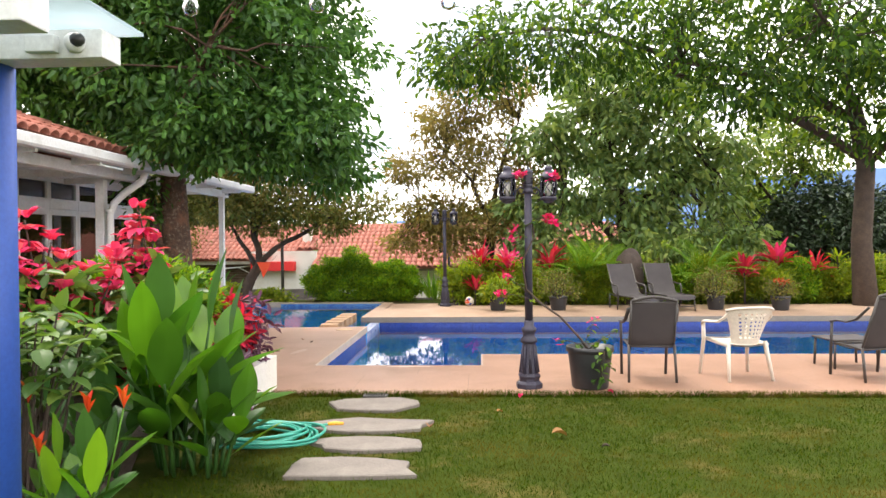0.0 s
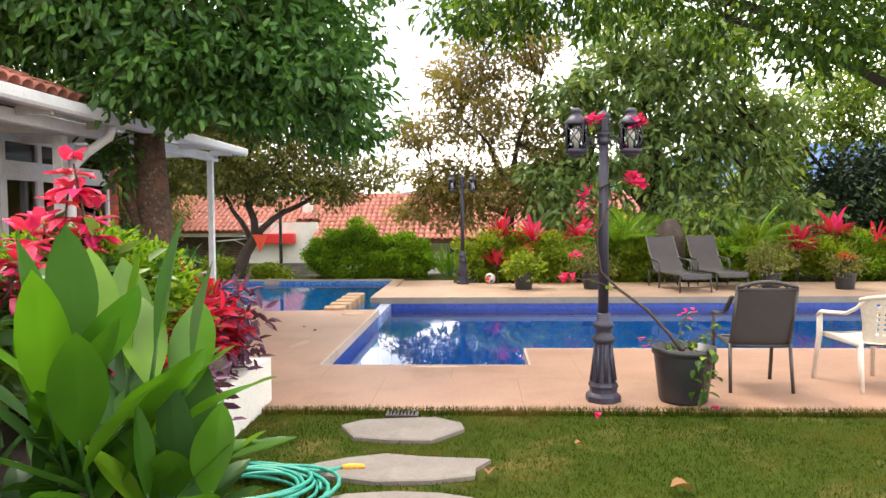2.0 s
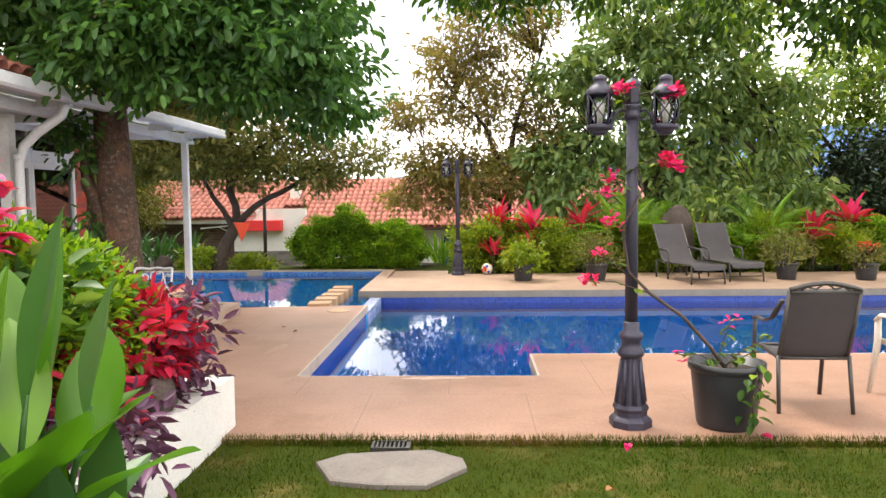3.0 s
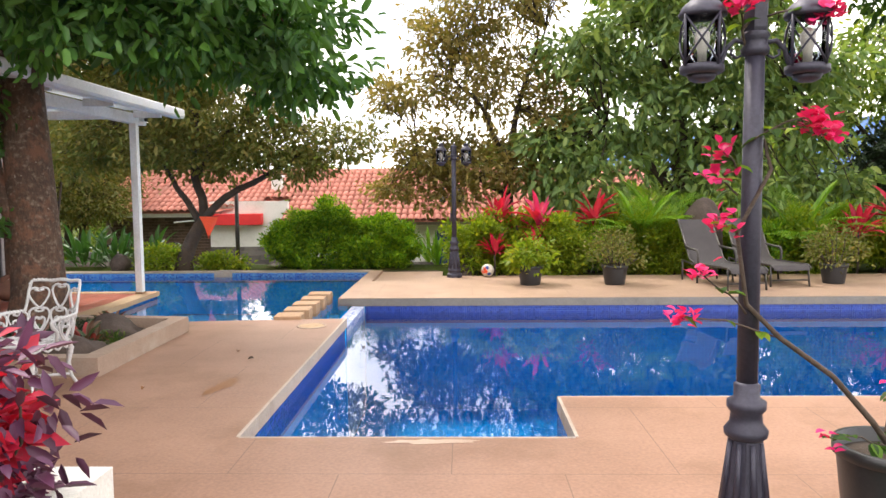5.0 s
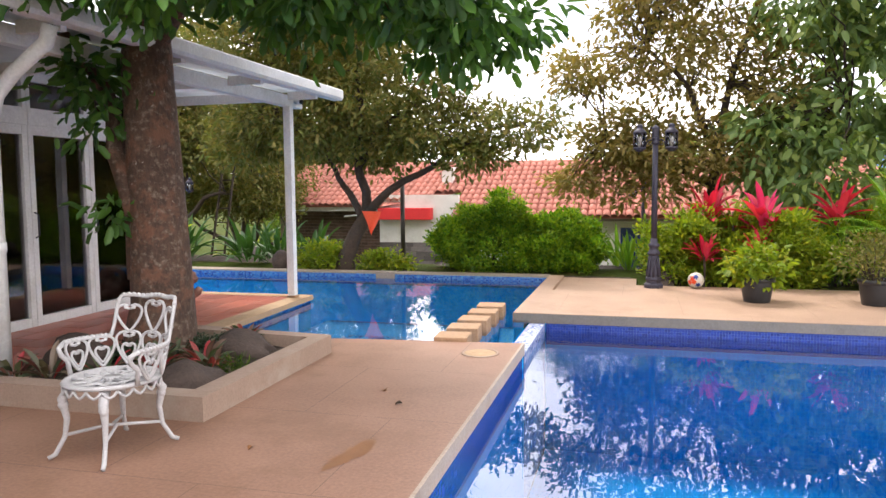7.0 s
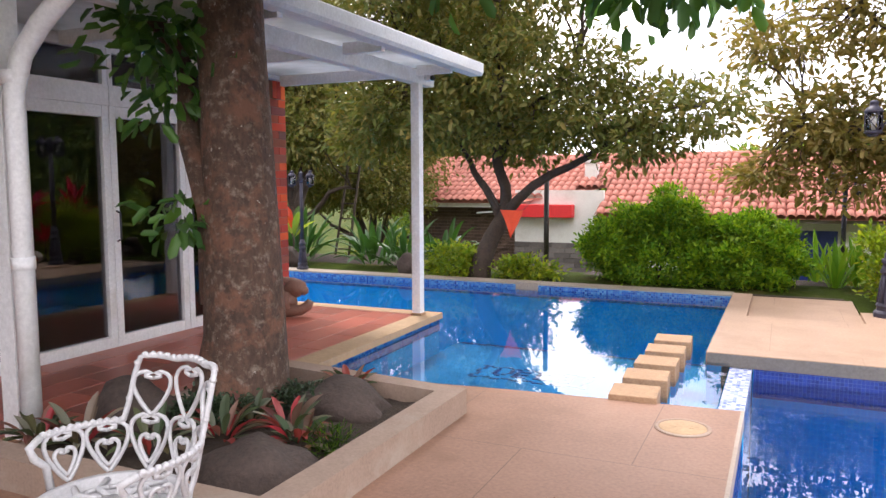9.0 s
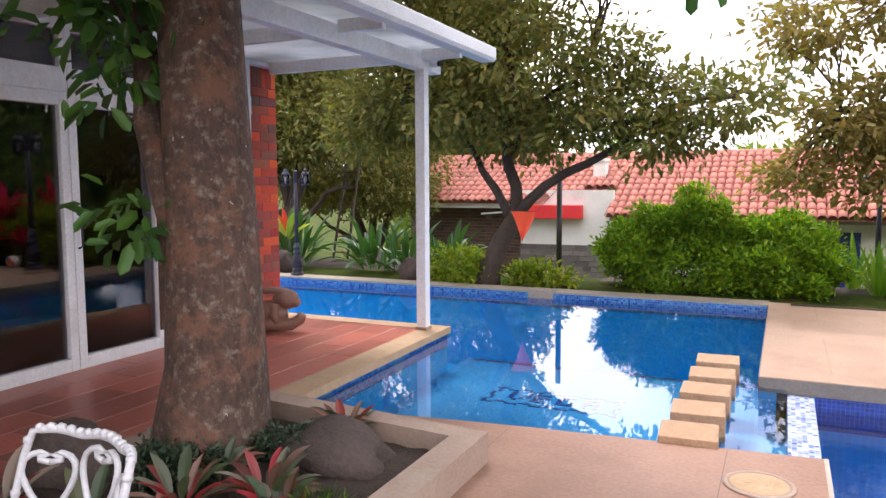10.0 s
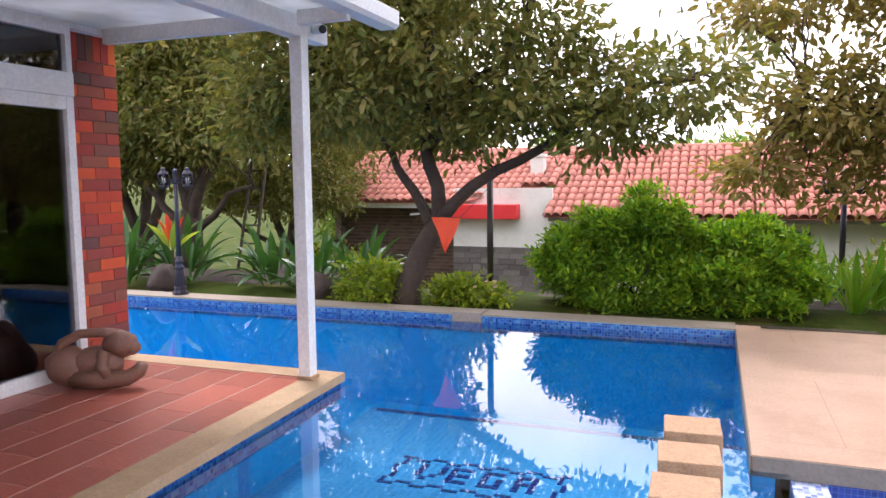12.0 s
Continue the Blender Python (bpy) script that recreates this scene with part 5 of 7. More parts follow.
def poinsettia(at, label, heads, green, spread, leaf=0.15):
    t = thing("poinsettia", at, label, "shrub")
    me, cc = crown_mesh("foliage", green, 120, 11, 0.12, 0.15, 0.085, M_SHRUB, 0.35, 0.5)
    part("foliage", me, M_SHRUB, t)
    for k, (hx, hy, hz) in enumerate(heads):
        st = Shape()
        limb(st, (hx * 0.3, hy * 0.3, 0), (hx, hy, hz), 0.014, 0.007, k * 1.9, 0.12, 5, 5)
        s = Shape()
        for tier in range(3):
            n = 11 - tier * 2
            for i in range(n):
                a = i * 6.283 / n + tier * 0.5 + random.uniform(-0.2, 0.2)
                el = radians(-12 + tier * 28 + random.uniform(-14, 14))
                blade(s, (hx + random.uniform(-0.05, 0.05), hy + random.uniform(-0.05, 0.05), hz - 0.16 + tier * 0.09), (math.cos(a) * math.cos(el), math.sin(a) * math.cos(el), math.sin(el)), leaf * (1.15 - tier * 0.15), leaf * 0.5, 0.6, 0.2, 4, 0.5, 0.06)
        fl = part("flower", s, M_POIN, t)
        part("stem", st, M_BARK_DARK, fl)
    return t


poinsettia((-2.62, 6.15, 0.15), "tall poinsettia with hot pink bracts", [(0.02, 0, 1.68), (-0.05, 0.05, 1.5), (0.12, 0.05, 1.38), (-0.12, -0.1, 1.3), (0.1, -0.1, 1.2), (0.0, -0.15, 1.1), (-0.2, 0.1, 1.15)],
           [((0, 0, 0.75), (0.3, 0.3, 0.4))], 0.3)
poinsettia((-3.05, 5.2, 0.1), "broad poinsettia with hot pink bracts above green leaves", [(0.0, 0, 1.62), (0.15, 0.1, 1.45), (-0.2, 0.1, 1.5), (0.05, -0.2, 1.35), (0.3, 0, 1.3), (-0.35, -0.1, 1.35), (0.4, 0.2, 1.2), (0.2, -0.25, 1.18), (-0.1, -0.3, 1.2), (0.55, 0.3, 1.3), (0.62, 0.1, 1.15), (-0.5, 0, 1.5), (0.42, -0.15, 1.08)],
           [((0.05, -0.1, 0.8), (0.6, 0.5, 0.4))], 0.3)
# leafy shrub in front of the poinsettias
t = thing("leafy_shrub", (-2.2, 3.75, 0.0), "bushy shrub with broad pointed green leaves", "shrub")
st = Shape()
for i in range(26):
    a, r = i * 2.399, 0.5 * math.sqrt((i + 0.5) / 26)
    top = Vector((r * math.cos(a), r * math.sin(a) * 0.8, 0.75 + 0.42 * random.random() + 0.1 * (1 - r)))
    limb(st, (top.x * 0.25, top.y * 0.25, 0), tuple(top), 0.011, 0.005, i * 1.7, 0.1, 5, 5)
    s = Shape()
    for k in range(8):
        b2 = k * 2.399 + i
        el = radians(random.uniform(-25, 45))
        blade(s, top - Vector((0, 0, 0.035 * k)), (math.cos(b2) * math.cos(el), math.sin(b2) * math.cos(el), math.sin(el)), random.uniform(0.13, 0.2), random.uniform(0.075, 0.11), 0.7, 0.15, 5, 0.42)
    part("leafy_branch", s, M_SHRUB, t)
part("branchwork", st, M_BARK_DARK, t)


def canna(at, label, stems, reach, height, length, width, material, per=6):
    """Leaning stems from one root, each with broad pointed leaves set alternately up to an upright last one."""
    t = thing("canna_clump", at, label, "plant")
    for i in range(stems):
        a = i * 2.399 + random.uniform(-0.3, 0.3)
        r = reach * math.sqrt((i + 0.4) / stems)
        h = height * random.uniform(0.72, 1.0) * (1 - 0.35 * (i / stems) ** 2)
        root = Vector((math.cos(a) * r * 0.4, math.sin(a) * r * 0.4, -0.03))
        top = Vector((math.cos(a) * r, math.sin(a) * r, h))
        pts = [root.lerp(top, k / 5) + Vector((0, 0, 0.05 * math.sin(math.pi * k / 5))) for k in range(6)]
        stalk = part("stalk", Shape().tube(pts, [0.016, 0.015, 0.014, 0.012, 0.010, 0.007], 6), M_CANNA_GREY, t)
        turn0 = a + random.uniform(-0.8, 0.8)
        for j in range(per):
            k = (j + 0.6) / per
            b2 = turn0 + j * 2.6 + random.uniform(-0.4, 0.4)
            el = radians((30 if j < per - 1 else 68) + 30 * k + random.uniform(-10, 10))
            base = root.lerp(top, 0.25 + 0.75 * k)
            way = Vector((math.cos(b2) * math.cos(el), math.sin(b2) * math.cos(el), math.sin(el))) + Vector((math.cos(a), math.sin(a), 0)) * 0.22 * r / reach
            s = Shape()
            blade(s, base, way, length * random.uniform(0.8, 1.12), width * random.uniform(0.85, 1.1), random.uniform(0.02, 0.35), 0.10, 9, 0.5, 0.015)
            part("leaf", s, M_CANNA_GREY if (i + j) % 3 == 0 else material, stalk)
    return t


canna((-1.66, 4.70, 0.0), "big clump of glossy upright broad pointed leaves", 11, 0.42, 1.10, 0.58, 0.205, M_CANNA, 5)
canna((-1.40, 4.60, 0.0), "low outer clump of glossy broad pointed leaves", 7, 0.32, 0.46, 0.44, 0.175, M_CANNA, 4)
canna((-2.05, 4.35, 0.0), "lower clump of dark broad pointed leaves", 5, 0.3, 0.55, 0.42, 0.15, M_CANNA_GREY, 4)
hc = canna((-1.72, 3.45, 0.0), "heliconia clump with orange flower spikes", 6, 0.34, 0.42, 0.34, 0.12, M_CANNA, 4)
for x, y, z in ((0.05, 0.1, 0.62), (0.22, 0.15, 0.64), (-0.1, -0.1, 0.45), (-0.28, 0.1, 0.68)):
    s = Shape()
    for k in range(5):
        blade(s, (x, y, z + 0.012 * k), (math.cos(k * 2.6) * 0.5, math.sin(k * 2.6) * 0.5, 1), 0.1, 0.028, 0.1, 0.4, 4)
    fl = part("flower", s, M_RUST, hc)
    part("flower_stalk", Shape().tube([(x * 0.5, y * 0.5, 0), (x, y, z)], 0.006, 5), M_CANNA, fl)
coir = whole("coir_ball", Shape().blob((-1.88, 6.55, 0.43), (0.11, 0.12, 0.12), 0.3, 3, 3, 4), M_ROCK, "shaggy dark grey coir ball resting on the white wall", "ornament")

# ---- lawn ----
def lawn(n, x0, x1, y0, y1, name):
    c = np.column_stack([rng.uniform(x0, x1, n), rng.uniform(y0, y1, n), np.full(n, -0.045)])
    keep = np.ones(n, bool)
    for fx, fy, rx, ry, _ in FLAGS:
        keep &= ((c[:, 0] - fx) / rx) ** 2 + ((c[:, 1] - fy) / ry) ** 2 > 0.92
    c = c[keep]
    d = rng.normal(size=(len(c), 3)) * np.array([0.5, 0.5, 0.1]) + np.array([0, 0, 1.0])
    size = 0.6 + 0.8 * rng.random(len(c))
    me = leaves_mesh(name, c, d, 0.034 * size, 0.0055 * size, M_GRASS, 0.1, 0.1, 0.3)
    return tagged(part(name, me, M_GRASS), "short mown green lawn grass", "grass", "", "stuff")


FLAGS = [(-0.50, 4.70, 0.50, 0.24, 3), (-0.45, 5.29, 0.44, 0.18, 5), (-0.55, 5.87, 0.58, 0.24, 8), (-0.58, 6.66, 0.47, 0.27, 11)]
lawn(90000, -1.75, 3.2, 2.6, 7.14, "lawn_grass")
lawn(45000, 3.2, 7.5, 4.0, 7.14, "lawn_grass")
edge = np.column_stack([rng.uniform(-1.7, 7.5, 9000), rng.uniform(7.08, 7.15, 9000), np.full(9000, -0.04)])
me = leaves_mesh("lawn_edge", edge, rng.normal(size=(9000, 3)) * 0.35 + np.array([0, 0.25, 1]), rng.uniform(0.05, 0.09, 9000), np.full(9000, 0.006), M_GRASS, 0.1, 0.2, 0.3)
tagged(part("lawn_edge", me, M_GRASS), "ragged grass edge along the deck", "grass", "", "stuff")


# ---- kerbed bed round the big tree ----
s = Shape()
K = 0.16
s.prism([(-3.22, 10.25), (-3.22, 12.25), (-3.38, 12.12), (-3.38, 10.41)], -0.02, K)
s.prism([(-3.22, 10.25), (-3.38, 10.41), (-5.2, 10.41), (-5.2, 10.25)], -0.02, K)
s.prism([(-3.22, 12.25), (-4.75, 12.42), (-4.75, 12.26), (-3.38, 12.12)], -0.02, K)
s.prism([(-5.2, 10.41), (-5.06, 10.41), (-4.9, 12.4), (-5.04, 12.4)], -0.02, 0.06)
structure("tree_kerb", s, M_CURB, "pinkish plastered kerb round the tree bed", "kerb")
s = Shape()
n = 14
s.add([(-5.1 + 1.75 * i / n, 10.38 + 1.95 * j / n, 0.06 + 0.05 * noise.noise(Vector((i * 0.7, j * 0.7, 4)))) for j in range(n + 1) for i in range(n + 1)],
      [(j * (n + 1) + i, j * (n + 1) + i + 1, (j + 1) * (n + 1) + i + 1, (j + 1) * (n + 1) + i) for j in range(n) for i in range(n)], True)
structure("tree_bed_soil", s, M_SOIL, "dark soil in the tree bed", "soil")
for x, y, r, sd in ((-3.72, 10.78, (0.30, 0.22, 0.17), 1), (-3.88, 11.85, (0.34, 0.25, 0.17), 2), (-4.95, 11.2, (0.26, 0.24, 0.22), 3)):
    o = whole("boulder", Shape().blob((0, 0, 0), r, 0.35, sd, 3, 1.2), M_ROCK, "dark brown boulder half sunk in the tree bed", "rock", "bed boulders")
    o.matrix_basis = pose(x, y, 0.05)
for x, y, k in ((-4.15, 11.05, 1.0), (-4.35, 10.75, 0.9), (-3.85, 11.25, 1.05), (-4.0, 12.1, 0.9), (-4.75, 10.65, 1.0), (-3.72, 11.15, 0.7), (-5.0, 10.6, 0.9), (-4.2, 11.35, 0.8)):
    rosette("striped_plant", (x, y, 0.08), "low plant with striped green and red leaves", 20, 0.22 * k, 0.05, 0.05, M_STRIPED, "plant", 0.8, (15, 70), 0, "bed plants")
for x, y in ((-4.35, 11.32), (-4.12, 11.75), (-4.5, 11.25)):
    bush("ground_cover", (x, y, 0.08), "small dark blue-green ground cover", [((0, 0, 0.06), (0.16, 0.12, 0.07))], 70, 16, 0.035, 0.026, 0.016, M_LEAF_DARK, "plant", 0, 0.6, 4)
bush("fern_tuft", (-3.55, 11.2, 0.06), "light green grassy tuft beside the kerb", [((0, 0, 0.05), (0.07, 0.11, 0.05))], 24, 12, 0.03, 0.05, 0.006, M_LEAF_LIGHT, "plant", -0.8, 0.5, 3)

# ---- stepping blocks in the shallow pool ----
for i in range(5):
    o = thing("stepping_block", (0, 0, 0), "rough travertine stepping block standing in the water", "stepping stone", "stepping blocks")
    part("slab", Shape().box(-0.16, -0.155, -0.165, 0.16, 0.155, 0.0, 0.010), M_STONE_STEP, o)
    part("plinth", Shape().box(-0.10, -0.11, -0.49, 0.10, 0.11, -0.165), M_POOL2_DEEP, o)
    o.matrix_basis = pose(-2.315 + 0.003 * i, 13.07 + 0.465 * i, 0.04, 0, 0, random.uniform(-2, 2) + 3)
mh = thing("manhole_cover", (-1.93, 12.5, 0.0), "round pale drain cover set in the deck", "drain cover")
part("ring", Shape().lathe([(0.165, 0), (0.165, 0.008), (0.14, 0.009), (0.14, 0.004)], 28), M_CURB, mh)
part("lid", Shape().lathe([(0.138, 0.0), (0.138, 0.007), (0.13, 0.010)], 28).box(-0.07, -0.012, 0.009, -0.03, 0.012, 0.0115).box(0.03, -0.012, 0.009, 0.07, 0.012, 0.0115), M_COPING, mh)
sk = Shape().box(-0.17, -0.13, -0.1, 0.17, 0.13, 0.012, 0.004)
o = whole("skimmer_lid", sk, M_FAR_COPING, "raised stone skimmer lid on the far coping", "pool fitting")
o.matrix_basis = pose(-4.75, 18.2, 0.004)


# ---- lamp posts ----
def lamp_post(at, turn=0.0):
    t = thing("lamp_post", at, "grey cast-iron garden lamp post with two lanterns", "lamp post", "garden lamps", turn=turn)
    part("base", Shape().lathe([(0.14, 0), (0.14, 0.045), (0.128, 0.06), (0.108, 0.075), (0.108, 0.10), (0.12, 0.125), (0.108, 0.15)], 8, smooth=False, turn=0.39), M_LAMP, t)
    ribs = []
    ped = Shape().lathe([(0.100, 0.15), (0.066, 0.46)], 8, smooth=False, turn=0.39)
    for k in range(8):
        a = k * math.pi / 4
        rib = Shape().tube([(0.095 * math.cos(a), 0.095 * math.sin(a), 0.16), (0.063 * math.cos(a), 0.063 * math.sin(a), 0.45)], [0.016, 0.011], 6)
        ribs.append(rib)
    pedestal = part("pedestal", ped, M_LAMP, t)
    for rib in ribs:
        part("rib", rib, M_LAMP, pedestal)
    part("collar", Shape().lathe([(0.066, 0.46), (0.086, 0.475), (0.088, 0.50), (0.066, 0.53), (0.062, 0.57), (0.078, 0.59), (0.078, 0.62), (0.052, 0.635), (0.052, 0.69), (0.042, 0.70)], 16), M_LAMP, t)
    part("pole", Shape().lathe([(0.042, 0.70), (0.040, 1.4), (0.038, 2.03)], 14), M_LAMP, t)
    part("neck_ring", Shape().lathe([(0.038, 2.02), (0.052, 2.03), (0.056, 2.05), (0.046, 2.065), (0.046, 2.085), (0.056, 2.10), (0.050, 2.115)], 14), M_LAMP, t)
    part("finial", Shape().lathe([(0.046, 2.115), (0.050, 2.13), (0.050, 2.235), (0.056, 2.24), (0.052, 2.255), (0.030, 2.275), (0.008, 2.285), (0.004, 2.31)], 6, smooth=False), M_LAMP, t)
    for sg in (-1, 1):
        arm = Shape().tube([(sg * 0.045, 0, 2.075), (sg * 0.085, 0, 2.085), (sg * 0.12, 0, 2.05), (sg * 0.135, 0, 2.0), (sg * 0.165, 0, 1.955), (sg * 0.205, 0, 1.935)], 0.010, 7)
        arm.tube([(sg * 0.045, 0, 2.03), (sg * 0.075, 0, 2.015), (sg * 0.10, 0, 2.03), (sg * 0.095, 0, 2.05)], 0.006, 6)
        part("arm", arm, M_LAMP, t)
        c = (sg * 0.215, 0, 1.95)
        lan = part("lantern", Shape().lathe([(0.070, 0.0), (0.086, 0.008), (0.086, 0.034), (0.07, 0.04)], 16, c).lathe([(0.03, -0.03), (0.05, -0.02), (0.06, 0.0)], 12, c), M_LAMP, t)
        part("lantern_roof", Shape().lathe([(0.092, 0.225), (0.094, 0.238), (0.082, 0.262), (0.058, 0.285), (0.045, 0.295), (0.040, 0.318), (0.043, 0.322), (0.043, 0.338), (0.030, 0.352), (0.010, 0.358)], 16, c), M_LAMP, lan)
        gl = part("glass", Shape().lathe([(0.074, 0.04), (0.076, 0.225)], 18, c), M_CLEAR, lan, "clear lantern glass")
        gl.visible_shadow = False
        for k in range(4):
            a0, a1 = k * math.pi / 2 + 0.4, (k + 1) * math.pi / 2 + 0.4
            part("cage_bar", Shape().tube([(c[0] + 0.086 * math.cos(a0), 0.086 * math.sin(a0), c[2] + 0.03), (c[0] + 0.09 * math.cos(a0), 0.09 * math.sin(a0), c[2] + 0.23)], 0.006, 5), M_LAMP, lan)
            for p, q in ((a0, a1), (a1, a0)):
                part("cage_bar", Shape().tube([(c[0] + 0.086 * math.cos(p + (q - p) * e), 0.086 * math.sin(p + (q - p) * e), c[2] + 0.04 + 0.185 * e) for e in (0, 0.25, 0.5, 0.75, 1)], 0.0045, 5), M_LAMP, lan)
        part("bulb", Shape().lathe([(0.018, 0.04), (0.018, 0.09), (0.03, 0.13), (0.03, 0.16), (0.012, 0.185)], 10, c), M_PLASTIC, lan)
    return t


lp = lamp_post((0.94, 7.43, 0.0), 4)
for x, y, z, r in ((-0.385, 17.12, 0.0, 0), (-0.50, 22.2, -0.72, 10)):
    copy_thing(lp, pose(x, y, z, 0, 0, r))
copy_thing(lp, pose(-8.8, 18.3, 0.0, 0, 0, 20) @ Matrix.Scale(0.72, 4))


# ---- black pot with bougainvillea climbing the lamp ----
def pot(at, r, h, label, group=""):
    t = thing("plant_pot", at, label, "pot", group)
    part("body", Shape().lathe([(r * 0.76, 0), (r * 0.80, 0.02), (r * 0.97, h - 0.06), (r * 0.97, h - 0.055), (r * 1.04, h - 0.05), (r * 1.05, h), (r * 0.96, h), (r * 0.93, h - 0.07)], 28), M_POT, t)
    part("soil", Shape().lathe([(r * 0.92, h - 0.12), (r * 0.92, h - 0.06), (r * 0.3, h - 0.05)], 20), M_SOIL, t)
    return t


big_pot = pot((1.57, 7.44, 0.0), 0.235, 0.43, "large black plastic pot on the deck")
bv = thing("bougainvillea", (1.57, 7.44, 0.37), "bougainvillea vine with magenta bracts trained up the lamp post", "climber")
vine = Shape()
stem_pts = [(0, 0, 0), (-0.12, -0.03, 0.16), (-0.30, -0.05, 0.36), (-0.52, -0.06, 0.52), (-0.66, -0.06, 0.66), (-0.70, -0.05, 0.95), (-0.57, -0.05, 1.2), (-0.60, 0.045, 1.45), (-0.69, -0.03, 1.75), (-0.60, -0.05, 1.86)]
vine.tube(stem_pts, [0.014, 0.013, 0.012, 0.011, 0.01, 0.009, 0.008, 0.007, 0.006, 0.005], 7)
part("stem", vine, M_BARK_DARK, bv)
sprays = [((-0.52, -0.06, 0.52), (-0.93, -0.10, 0.62)), ((-0.66, -0.06, 0.62), (-0.86, -0.1, 0.80)), ((-0.68, -0.05, 1.3), (-0.42, -0.1, 1.40)), ((-0.60, 0.0, 1.36), (-0.38, -0.1, 1.33)), ((-0.60, -0.04, 1.8), (-0.37, -0.06, 1.82)),
          ((-0.69, -0.03, 1.75), (-0.72, -0.1, 1.83)), ((-0.7, -0.05, 0.95), (-0.77, -0.1, 0.99)), ((-0.7, -0.05, 1.1), (-0.80, -0.1, 1.17)), ((-0.7, -0.05, 1.2), (-0.78, -0.1, 1.27)), ((-0.02, 0, 0.02), (0.18, -0.2, 0.18)),
          ((0, 0, 0.03), (-0.32, -0.12, 0.12)), ((0, 0, 0.03), (0.30, 0.05, 0.22)), ((-0.05, 0, 0.04), (0.06, 0.12, 0.3)), ((0.05, -0.1, 0.03), (0.16, -0.28, -0.12))]
flower_at = {0: 3, 1: 2, 2: 5, 3: 4, 4: 5, 5: 4, 6: 3, 7: 2, 8: 2, 12: 1, 10: 1}
for i, (a, b2) in enumerate(sprays):
    tw = Shape()
    pts = limb(tw, a, b2, 0.005, 0.003, i * 2.3, 0.12, 5, 5)
    sp = part("spray", tw, M_BARK_DARK, bv)
    lf = Shape()
    for k in range(10 if i > 8 else 4):
        p = pts[random.randrange(1, len(pts))]
        an = random.uniform(0, 6.28)
        blade(lf, p, (math.cos(an), math.sin(an), random.uniform(-0.6, 0.5)), random.uniform(0.05, 0.085), random.uniform(0.035, 0.05), 0.6, 0.2, 4, 0.4)
    part("leaves", lf, M_LEAF_LIGHT, sp)
    if i in flower_at:
        br = Shape()
        for k in range(flower_at[i] * 7):
            p = Vector(b2) + Vector((random.gauss(0, 0.032), random.gauss(0, 0.03), random.gauss(0, 0.024)))
            an, el = random.uniform(0, 6.28), random.uniform(-0.3, 1.2)
            blade(br, p, (math.cos(an) * math.cos(el), math.sin(an) * math.cos(el), math.sin(el)), 0.042, 0.042, 0.4, 0.15, 4, 0.5)
        tagged(part("blossom", br, M_BOUG, sp, "papery magenta bracts"), kind="stuff")
hang = Shape()
hang_pts = [(0.12, -0.2, 0.05), (0.1, -0.27, 0.0), (0.06, -0.28, -0.12), (0.08, -0.27, -0.24)]
hang.tube(hang_pts, 0.004, 5)
sp = part("spray", hang, M_BARK_DARK, bv)
lf = Shape()
for k in range(22):
    p = Vector(hang_pts[random.randrange(4)]) + Vector((random.gauss(0, 0.03), random.gauss(0, 0.02), random.gauss(0, 0.03)))
    blade(lf, p, (random.uniform(-0.6, 0.6), random.uniform(-0.6, 0), random.uniform(-1, 0.1)), random.uniform(0.06, 0.10), 0.05, 0.3, 0.2, 4, 0.4)
part("leaves", lf, M_LEAF_LIGHT, sp)

for i, (x, y, kind) in enumerate(((0.83, 16.05, 0), (2.16, 16.05, 1), (5.57, 16.05, 1), (6.88, 15.85, 2))):
    pot((x, y, 0.0), 0.20, 0.31, "black plastic plant pot on the far deck", "far deck pots")
    if kind == 0:
        bush("potted_shrub", (x, y, 0.25), "leafy yellow-green potted shrub", [((0, 0, 0.2), (0.28, 0.24, 0.24))], 50, 16, 0.08, 0.09, 0.05, M_LIME, "shrub", 0.1)
    elif kind == 1:
        bush("potted_shrub", (x, y, 0.25), "twiggy dull green potted shrub", [((0, 0, 0.3), (0.42, 0.32, 0.3))], 70, 12, 0.1, 0.07, 0.03, M_LEAF_OLIVE, "shrub", -0.2, 0.4, 16)
    else:
        bush("potted_shrub", (x, y, 0.25), "potted shrub with orange flowers", [((0, 0, 0.2), (0.3, 0.25, 0.2))], 50, 14, 0.08, 0.07, 0.03, M_LEAF_OLIVE, "shrub", 0, 0.4)
        bush("orange_blossom", (x, y - 0.05, 0.45), "orange flower cluster on the potted shrub", [((0, 0, 0.15), (0.14, 0.1, 0.06))], 14, 12, 0.03, 0.05, 0.03, M_RUST, "flower")
ball = thing("football", (0.19, 17.15, 0.112), "white ball with orange and blue patches", "ball")
part("skin", Shape().blob((0, 0, 0), (0.112, 0.112, 0.112), 0.0, 0, 3), M_PLASTIC, ball)
for k, (dx, dy, dz, m) in enumerate(((-0.5, -0.75, 0.3, M_RUST), (-0.1, -0.9, 0.55, M_BIN), (-0.75, -0.55, -0.2, M_ORANGE), (0.2, -0.85, -0.5, M_BIN), (-0.3, -0.9, -0.1, M_ORANGE))):
    d = Vector((dx, dy, dz)).normalized()
    q = d.to_track_quat("Z", "Y").to_matrix()
    ps = Shape()
    ps.add([d * 0.1145] + [(d * 0.108 + q @ Vector((0.04 * math.cos(i * 1.257), 0.04 * math.sin(i * 1.257), 0))).normalized() * 0.1135 for i in range(5)], [(0, i + 1, (i + 1) % 5 + 1) for i in range(5)])
    part("patch", ps, m, ball)
